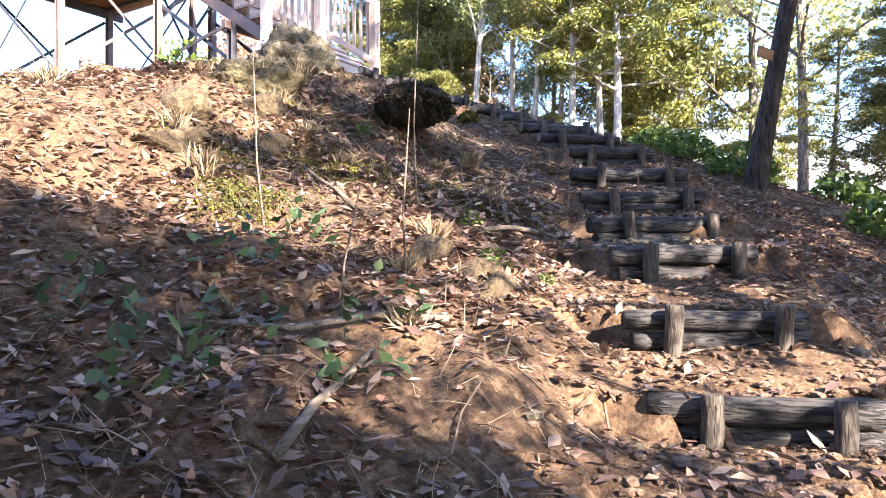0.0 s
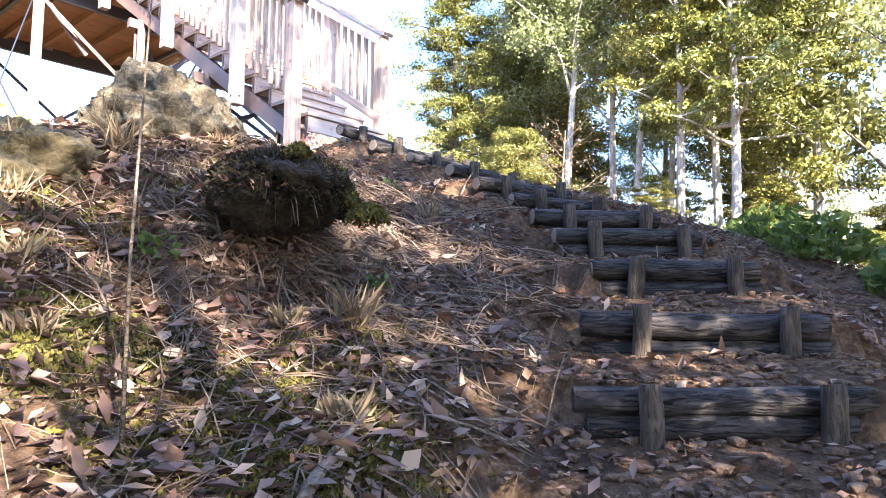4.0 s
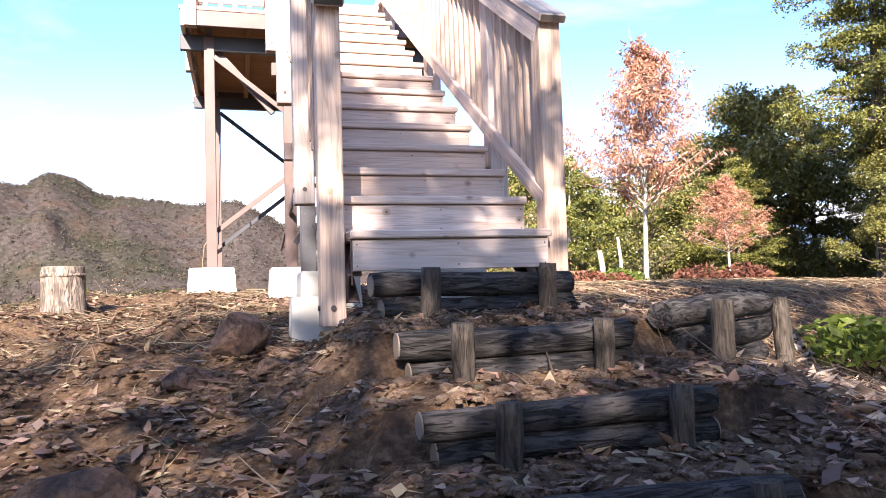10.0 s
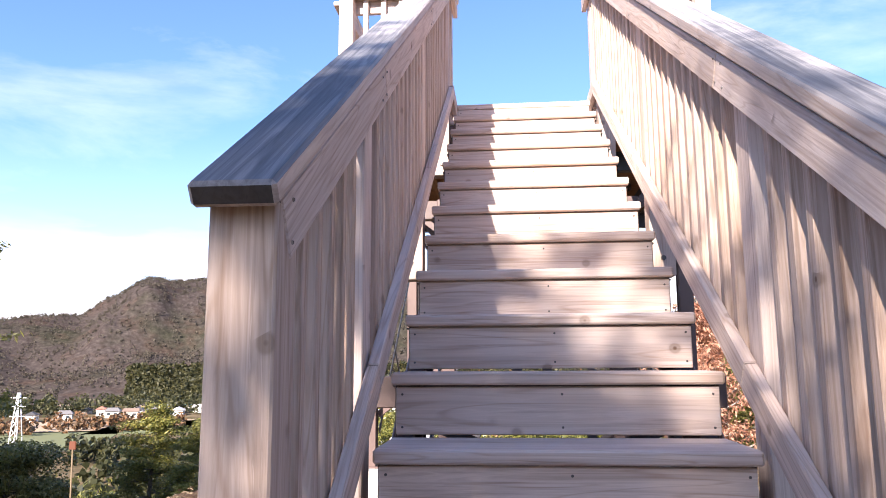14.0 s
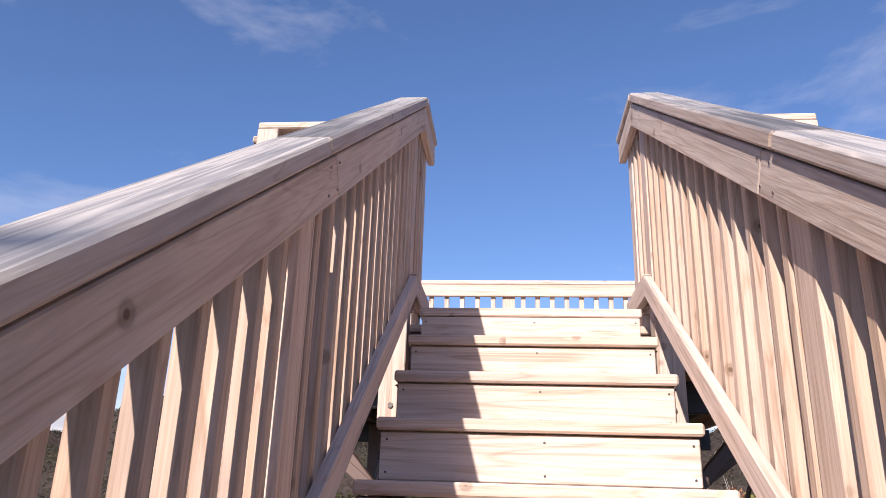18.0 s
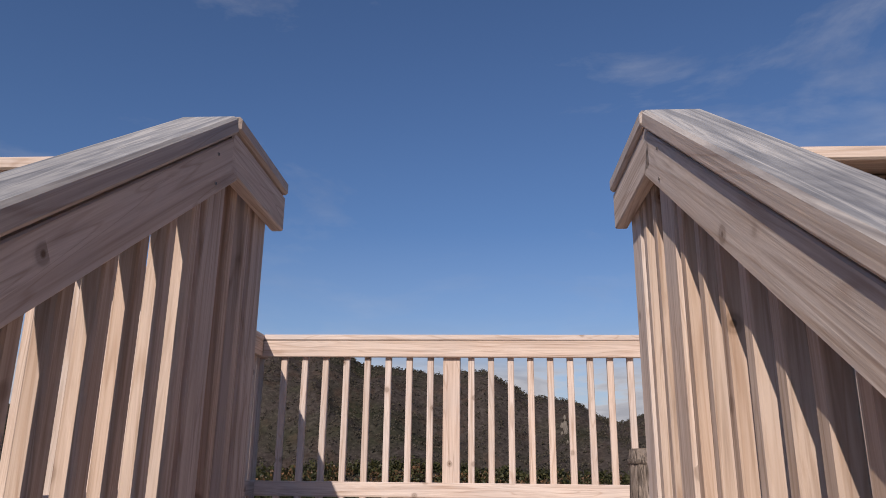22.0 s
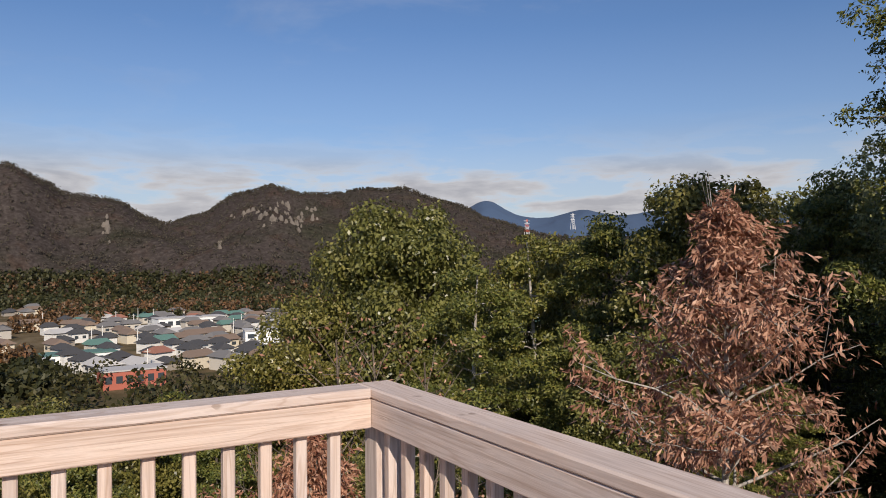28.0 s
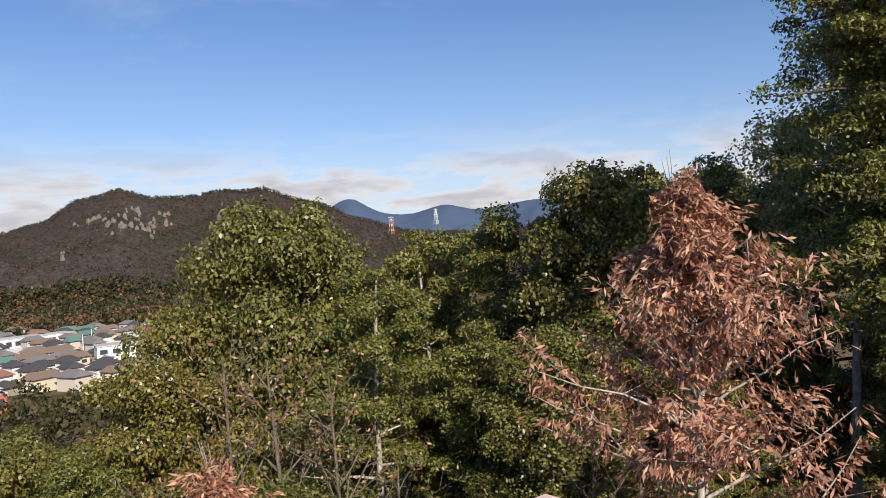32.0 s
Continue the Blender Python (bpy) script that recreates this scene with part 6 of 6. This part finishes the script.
# saplings and bare switches standing on the bank
for i, (x, y, h, ln) in enumerate(((-4.35, -3.9, 0.75, 0.02), (-4.6, -3.3, 0.8, -0.08), (-3.4, -3.3, 1.25, 0.02), (-4.9, -4.0, 0.5, 0.1))):
    v, f = tube_mesh([(0, 0, -0.05), (ln * 0.4, 0.02, h * 0.4), (ln, -0.01, h)], [0.007, 0.005, 0.002], 5, i, 0.1)
    ob = mesh_object("bare_sapling", pydata("bare_sapling", v, f, True), M_TWIG, m=pose(x, y, ground_z(x, y)))
    tagged(ob, "thin bare sapling stem standing on the bank", "sapling", "bare saplings")
for i, (x, y, L, turn) in enumerate(((-5.35, -4.35, 0.75, 20), (-5.0, -4.05, 0.9, 150), (-3.35, -4.0, 0.6, -25), (-3.1, -3.72, 0.55, 30), (-1.55, -1.35, 0.3, 120), (-3.9, -3.05, 0.7, 65))):
    rr = random.Random(i)
    d = Vector((math.cos(radians(turn)), math.sin(radians(turn)), 0))
    pts = [Vector((x, y, 0)) + d * L * (s - 0.5) + Vector((0, 0, 0)) for s in (0, 0.33, 0.66, 1)]
    for p in pts:
        p.z = ground_z(p.x, p.y) + 0.022 + 0.02 * rr.random() - ground_z(x, y)
        p.x, p.y = p.x - x, p.y - y
    v, f = tube_mesh(pts, [0.016, 0.014, 0.012, 0.008], 7, i, 0.12)
    ob = mesh_object("fallen_branch", pydata("fallen_branch", v, f, True), M_TWIG, m=pose(x, y, ground_z(x, y)))
    tagged(ob, "dead fallen branch lying on the leaves", "branch", "fallen branches")

# small board nailed to the leaning tree
board_ob = thing("trail_board", "small plain brown wooden board on the leaning tree", "sign", m=pose(0.20, -4.68, -0.37, 0, 12, -40))
board("panel", board_ob, M_DECKUNDER, (-0.11, 0, 0), (0.11, 0, 0), 0.10, 0.02)


# dark green herbs low on the bank
for i, (x, y) in enumerate(((-5.3, -3.9), (-5.05, -3.6), (-4.85, -4.15), (-5.6, -3.55), (-4.55, -3.45), (-5.75, -4.1), (-5.2, -4.3))):
    tuft("broad_leaved_herb", "dark green broad-leaved herb among the dead leaves", x, y, 26, 0.22, 0.05, M_HERB, 500 + i, 0.17, 0, "plant", "herbs on the slope")
pebbles("pale_stones", 260, 19, (-3.5, -2.4, -4.9, -4.0), lambda x, y: math.exp(-((x + 3.0) ** 2 + (y + 4.45) ** 2) / 0.05), 0.015, 0.05, M_ROCK, "heap of pale broken stones beside a step")
# the flat top beyond the stairs: straw, low rusty shrubs, an old stump and a cut log
sticks("straw", 5200, 26, (0.9, 6.5, -0.6, 8.0), lambda x, y: 0.5 + 0.5 * noise.noise(Vector((x, y, 2.0))), 0.26, 0.0026, M_STRAW, "dry straw lying on the flat top", 0.012, 0.12)
sticks("straw", 3000, 27, (-4.5, -0.6, 0.2, 5.0), lambda x, y: 0.5 + 0.5 * noise.noise(Vector((x, y, 2.0))), 0.16, 0.002, M_STRAW, "dry straw lying on the flat top", 0.01, 0.12)
pebbles("gravel", 4500, 28, (-3.6, 0.2, -1.0, 4.2), lambda x, y: 0.7, 0.006, 0.03, M_BROWNROCK, "broken brown stones on the flat top")
for i, (x, y, s) in enumerate(((3.9, 6.3, 0.45), (4.2, 6.0, 0.35), (5.2, 5.6, 0.5), (5.7, 5.3, 0.55), (6.1, 5.7, 0.5), (5.5, 6.2, 0.4))):
    tuft("rusty_shrub", "low shrub with rust-red dead leaves", x, y, 420, s * 0.5, 0.06, M_REDLEAF, 520 + i, s * 0.7, 0.0, "shrub", "rusty shrubs")
for i, (x, y, s) in enumerate(((4.7, 6.9, 0.5), (5.1, 7.2, 0.45), (3.3, 7.3, 0.3))):
    tuft("leafy_shrub", "small fresh green shrub by the oaks", x, y, 420, s * 0.5, 0.06, M_SHRUB, 540 + i, s * 0.6, 0.0, "shrub", "green shrubs")
stump(3.55, 7.3, ground_z(3.55, 7.3) - 0.02, 0.2, 0.28, 3, "weathered grey tree stump at the edge of the top")
cut = thing("cut_log", "short red-brown cut log lying beside a stump", "log", m=pose(4.0, 7.1, ground_z(4.0, 7.1) + 0.1, 0, 0, -30))
mesh_object("bark", log_mesh("bark", 0.42, 0.11, 66), M_DECKUNDER, cut)
for s in (-1, 1):
    cv, cf = tube_mesh([(s * 0.205, 0, 0), (s * 0.214, 0, 0)], [0.095, 0.09], 14, 3, 0.03)
    mesh_object("cut_end", pydata("cut_end", cv, cf), M_CUT, cut)
for i, (x, y, h, r) in enumerate(((4.75, 7.5, 0.55, 0.045), (5.3, 7.9, 0.8, 0.03))):
    dv, df = tube_mesh([(0, 0, -0.05), (0.02, 0, h * 0.5), (-0.01, 0.02, h)], [r * 1.15, r, r * 0.8], 9, i, 0.06)
    tagged(mesh_object("dead_stub", pydata("dead_stub", dv, df, True), M_PALETRUNK, m=pose(x, y, ground_z(x, y))), "short pale dead trunk standing at the edge of the top", "dead trunk", "dead stubs")
# thin marker stick with a red tag
stick = thing("marker_stick", "thin pale marker stick with a red tag", "marker", m=pose(-2.6, 3.3, ground_z(-2.6, 3.3)))
mv, mf = tube_mesh([(0, 0, -0.05), (0.01, 0, 0.3), (0.0, 0, 0.66)], [0.007, 0.006, 0.005], 6, 1, 0.05)
mesh_object("rod", pydata("rod", mv, mf, True), M_STRAW, stick)
board("tag", stick, M_REDLEAF, (-0.022, 0, 0.66), (0.022, 0, 0.66), 0.05, 0.01)
bent = thing("bent_cane", "thin bent bamboo cane standing in the soil", "cane", m=pose(-1.15, 5.2, ground_z(-1.15, 5.2)))
mv, mf = tube_mesh([(0, 0, -0.05), (-0.02, 0, 0.35), (0.0, 0, 0.55), (0.2, 0, 0.85)], [0.008, 0.007, 0.006, 0.003], 6, 1, 0.05)
mesh_object("cane", pydata("cane", mv, mf, True), M_STRAW, bent)
# ---- the town in the valley ----
M_HOUSEWALL = [plain("render_%d" % i, c, 0.8, 0, 0.3, 0.6, 0.0) for i, c in enumerate(((0.70, 0.68, 0.64), (0.55, 0.50, 0.43), (0.30, 0.26, 0.22), (0.66, 0.58, 0.45)))]
M_ROOF = [plain("roof_%d" % i, c, 0.85, 0, 0.4, 0.8, 0.0) for i, c in enumerate(((0.06, 0.058, 0.06), (0.17, 0.16, 0.155), (0.30, 0.13, 0.09), (0.20, 0.14, 0.105), (0.10, 0.20, 0.17), (0.48, 0.46, 0.44)))]
M_WINDOW = plain("dark_glass", (0.05, 0.06, 0.07), 0.15, 0, 0.1, 1.0, 0.0)
M_WHITEWALL = plain("white_wall", (0.80, 0.80, 0.78), 0.7, 0, 0.15, 0.3, 0.0)
M_REDWALL = plain("red_wall", (0.42, 0.12, 0.08), 0.7, 0, 0.2, 0.3, 0.0)


def prism(w, d, h, over=0.6, hip=0.5):
    v = [(-w / 2 - over, -d / 2 - over, 0), (w / 2 + over, -d / 2 - over, 0), (w / 2 + over, d / 2 + over, 0), (-w / 2 - over, d / 2 + over, 0), (-w / 2 * hip, 0, h), (w / 2 * hip, 0, h)]
    return v, [(0, 1, 5, 4), (2, 3, 4, 5), (1, 2, 5), (3, 0, 4), (0, 3, 2, 1)]


def slab(w, d, z0, z1, x=0, y=0):
    v = [(x + sx * w / 2, y + sy * d / 2, z) for z in (z0, z1) for sx, sy in ((-1, -1), (1, -1), (1, 1), (-1, 1))]
    return v, [(0, 3, 2, 1), (4, 5, 6, 7)] + [(i, (i + 1) % 4, 4 + (i + 1) % 4, 4 + i) for i in range(4)]


def house(w, d, h, roof, wall, hip):
    ob = thing("house", "small house with a tiled roof in the valley town", "house", "houses of the town")
    mesh_object("wall", pydata("wall", *slab(w, d, -1, h)), M_HOUSEWALL[wall], ob)
    mesh_object("roof", pydata("roof", *prism(w, d, 2.6, 1.1, hip)), M_ROOF[roof], ob, m=pose(0, 0, h))
    for i in (-1, 1):
        mesh_object("window", pydata("window", *slab(w * 0.22, 0.1, h * 0.45, h * 0.75, i * w * 0.24, -d / 2 - 0.02)), M_WINDOW, ob)
    return ob


def polar(az, dist):
    return dist * math.sin(radians(az)), 4 + dist * math.cos(radians(az))


house_rng = random.Random(5)
models = [house(9, 7, 5.6, 0, 0, 0.5), house(11, 8, 5.8, 1, 1, 0.7), house(8, 8, 3.4, 0, 2, 0.3), house(12, 7, 5.5, 3, 3, 1.0), house(9, 8, 5.6, 2, 0, 0.6), house(14, 10, 4.5, 5, 0, 1.0), house(10, 8, 5.0, 4, 1, 1.0)]
taken = []
for az0, az1, d0, d1, count in ((3, 22, 330, 640, 150), (-20, 4, 690, 800, 46), (-34, -20, 640, 800, 26), (-5, 6, 420, 600, 12), (22, 40, 330, 600, 26)):
    for _ in range(count):
        for _ in range(12):
            az, dist = house_rng.uniform(az0, az1), house_rng.uniform(d0, d1)
            x, y = polar(az, dist)
            if all((x - u) ** 2 + (y - v) ** 2 > 12.5 ** 2 for u, v in taken):
                taken.append((x, y))
                copy_thing(house_rng.choice(models[:4] * 4 + models), pose(x, y, VALLEY, 0, 0, house_rng.choice((0, 90, 180, 270)) + house_rng.uniform(-8, 8) + 20))
                break
for i, m in enumerate(models):
    x, y = polar(9 + 1.6 * i, 655 + 4 * i)
    m.matrix_basis = pose(x, y, VALLEY, 0, 0, 20 * i)


def block(name, label, az, dist, w, d, h, turn, mat, floors, cols, roof=5):
    x, y = polar(az, dist)
    ob = thing(name, label, "building", m=pose(x, y, VALLEY, 0, 0, turn))
    mesh_object("wall", pydata("wall", *slab(w, d, -1, h)), mat, ob)
    mesh_object("roof", pydata("roof", *slab(w + 0.8, d + 0.8, h + 0.004, h + 0.5)), M_ROOF[roof], ob)
    for f in range(floors):
        z = h * (f + 0.35) / floors
        if cols:
            for c in range(cols):
                mesh_object("window", pydata("window", *slab(w / cols * 0.6, 0.2, z, z + h / floors * 0.4, w * ((c + 0.5) / cols - 0.5), -d / 2 - 0.05)), M_WINDOW, ob)
        else:
            mesh_object("window_band", pydata("window_band", *slab(w * 0.92, 0.2, z, z + h / floors * 0.42, 0, -d / 2 - 0.05)), M_WINDOW, ob)
    return ob


block("hospital_block", "white four-storey building with long window bands", -8.6, 300, 52, 16, 21, 8, M_WHITEWALL, 5, 0)
block("hospital_tower", "pale grey square building with few windows", -3.0, 296, 9, 12, 22, 8, M_WHITEWALL, 4, 2)
block("roof_house", "small white block standing on a flat roof", -9.4, 305, 9, 7, 28, 8, M_WHITEWALL, 2, 2)
block("white_hall", "plain white flat-roofed building among trees", 16.6, 395, 17, 14, 11, -10, M_WHITEWALL, 2, 3)
block("red_hall", "low red-walled building with a pale roof", 7.6, 302, 22, 12, 6.5, 5, M_REDWALL, 1, 6)
block("long_shed", "long white factory shed with a low roof", 11.5, 560, 48, 16, 7, 8, M_WHITEWALL, 1, 9)
block("long_shed", "long white factory shed with a green roof", 4.2, 380, 30, 14, 5, 8, M_WHITEWALL, 1, 6, 4)
block("long_shed", "long pale shed beside the field", -3.5, 520, 34, 14, 6, 8, M_WHITEWALL, 1, 6)

# fields
M_FIELD = plain("dry_field", (0.40, 0.285, 0.18), 0.95, 0, 0.4, 0.05, 0.0)
M_FIELD2 = plain("green_field", (0.14, 0.15, 0.06), 0.95, 0, 0.4, 0.05, 0.0)
for az, dist, w, d, mat in ((-13, 600, 230, 120, M_FIELD), (-22, 560, 150, 110, M_FIELD2), (-29, 590, 130, 100, M_FIELD), (-4, 640, 110, 70, M_FIELD), (-36, 500, 120, 120, M_FIELD2)):
    x, y = polar(az, dist)
    ob = mesh_object("field", pydata("field", *slab(w, d, -0.5, 0.25)), mat, m=pose(x, y, VALLEY, 0, 0, -az * 0.6))
    tagged(ob, "flat dry winter field in the valley", "field", kind="structure")


# lattice masts
def mast(name, label, az, dist, base, height, width, red):
    x, y = polar(az, dist)
    ob = thing(name, label, "mast", m=pose(x, y, base))
    M = [M_REDMAST, M_WHITEMAST]
    n = 7
    for i in range(n):
        w0, w1 = width * (1 - 0.82 * i / n), width * (1 - 0.82 * (i + 1) / n)
        z0, z1 = height * i / n, height * (i + 1) / n
        mat = M[i % 2] if red else M[1]
        for sx, sy in ((-1, -1), (1, -1), (1, 1), (-1, 1)):
            board("leg", ob, mat, (sx * w0 / 2, sy * w0 / 2, z0), (sx * w1 / 2, sy * w1 / 2, z1), width * 0.07, width * 0.07, (1, 0, 0), c=0.01)
        board("lattice", ob, mat, (-w0 / 2, -w0 / 2, z0), (w1 / 2, -w1 / 2, z1), width * 0.05, width * 0.05, (1, 0, 0), c=0.01)
        board("lattice", ob, mat, (w0 / 2, -w0 / 2, z0), (-w1 / 2, -w1 / 2, z1), width * 0.05, width * 0.05, (1, 0, 0), c=0.01)
    for z in (0.62, 0.78, 0.92):
        board("cross_arm", ob, M[1], (-width * 0.8, 0, height * z), (width * 0.8, 0, height * z), width * 0.08, width * 0.08, c=0.01)
    return ob


M_REDMAST = plain("red_mast_paint", (0.6, 0.12, 0.07), 0.6)
M_WHITEMAST = plain("white_mast_paint", (0.75, 0.75, 0.75), 0.6)
mast("radio_mast", "red and white lattice mast on a far ridge", 37.0, 1250, 42, 30, 7, True)
mast("radio_mast", "red and white lattice mast on a far ridge", 59.0, 1300, 50, 28, 6, True)
mast("power_pylon", "grey lattice power pylon in the valley", -35.0, 420, VALLEY, 30, 5, False)
mast("power_pylon", "grey lattice power pylon on a far ridge", 40.5, 1400, 60, 30, 7, False)


# woods in the valley and on the lower slopes: too many to count
def far_woods(name, label, seed, areas, mat, size, slope=False, puffs=24):
    rng = np.random.default_rng(seed)
    cs = []
    for az0, az1, d0, d1, n, tall in areas:
        for _ in range(n):
            az, dist = rng.uniform(az0, az1), rng.uniform(d0, d1)
            x, y = (dist * math.sin(radians(az)), dist * math.cos(radians(az))) if slope else polar(az, dist)
            h = tall * rng.uniform(0.6, 1.2)
            k = puffs if slope else 46
            p = rng.normal(0, 1, (k, 3))
            p *= (rng.random((k, 1)) ** 0.33) / np.linalg.norm(p, axis=1, keepdims=True)
            z = range_z(az, dist, 1500, 620, skyline, 0.30) - 1 if slope else ground_z(x, y, False)
            cs.append(p * (h * 0.42, h * 0.42, h * 0.5) + (x, y, z + h * 0.5))
    c = np.concatenate(cs)
    me = leaf_mesh(name, c, rng.normal(0, 1, c.shape), size, size * 0.7, seed, 0.0)
    return tagged(mesh_object(name, me, mat), label, "woods", kind="stuff")


M_BARETREE = leaves("bare_woods", [(0.1, (0.045, 0.035, 0.024)), (0.5, (0.076, 0.058, 0.042)), (0.95, (0.118, 0.091, 0.066))], 0.1, 0.9)
M_RUSTLEAF = leaves("rusty_woods", [(0.1, (0.05, 0.035, 0.02)), (0.5, (0.13, 0.075, 0.035)), (0.95, (0.24, 0.11, 0.05))], 0.1)
far_woods("valley_woods", "green woods at the foot of the mountains", 1, ((-20, 4, 810, 960, 420, 13), (2, 40, 620, 860, 700, 13), (-45, -20, 700, 900, 260, 13), (-16, -6, 230, 285, 60, 9), (-3, 3, 280, 360, 40, 9), (-32, -17, 200, 420, 120, 10)), M_FARLEAF, 3.2)
far_woods("valley_woods", "rust-brown woods at the foot of the mountains", 2, ((2, 26, 640, 780, 520, 12), (-14, 2, 380, 420, 50, 8), (0, 6, 560, 660, 50, 9), (-40, -24, 520, 640, 70, 9)), M_RUSTLEAF, 2.8)
far_woods("slope_woods", "green trees lower down the hill", 3, ((-4, 48, 55, 130, 230, 9), (-4, 48, 120, 320, 560, 10), (-45, -4, 170, 300, 160, 8)), M_FARLEAF, 1.9)

far_woods("mountain_woods", "dark green woods on the lower mountainside", 4, ((-20, 40, 880, 1000, 1500, 15), (-28, -19, 880, 1000, 1300, 11)), M_FARLEAF, 4.5, True)
far_woods("mountain_woods", "bare brown and rusty woods on the lower mountainside", 5, ((-20, 40, 880, 980, 700, 13),), M_RUSTLEAF, 4.0, True)
far_woods("ridge_trees", "sparse trees along the mountain crest", 6, ((-45, 40, 1440, 1503, 2600, 7),), M_BARETREE, 2.4, True)
far_woods("bare_woods", "leafless brown woods covering the mountainside", 7, ((-45, 40, 960, 1500, 9000, 8),), M_BARETREE, 2.6, True, 9)

# timber and concrete poles in the streets
for i in range(22):
    rr = random.Random(900 + i)
    x, y = polar(rr.uniform(-18, 20), rr.uniform(300, 620))
    pole = thing("utility_pole", "thin grey utility pole in the town", "utility pole", "utility poles", m=pose(x, y, VALLEY, 0, 0, rr.uniform(0, 90)))
    pv, pf = tube_mesh([(0, 0, 0), (0, 0, 6), (0, 0, 12)], [0.3, 0.26, 0.2], 6, 1)
    mesh_object("shaft", pydata("shaft", pv, pf), M_HOUSEWALL[0], pole)
    board("cross_arm", pole, M_HOUSEWALL[1], (-1.2, 0, 11), (1.2, 0, 11), 0.25, 0.2, c=0.01)
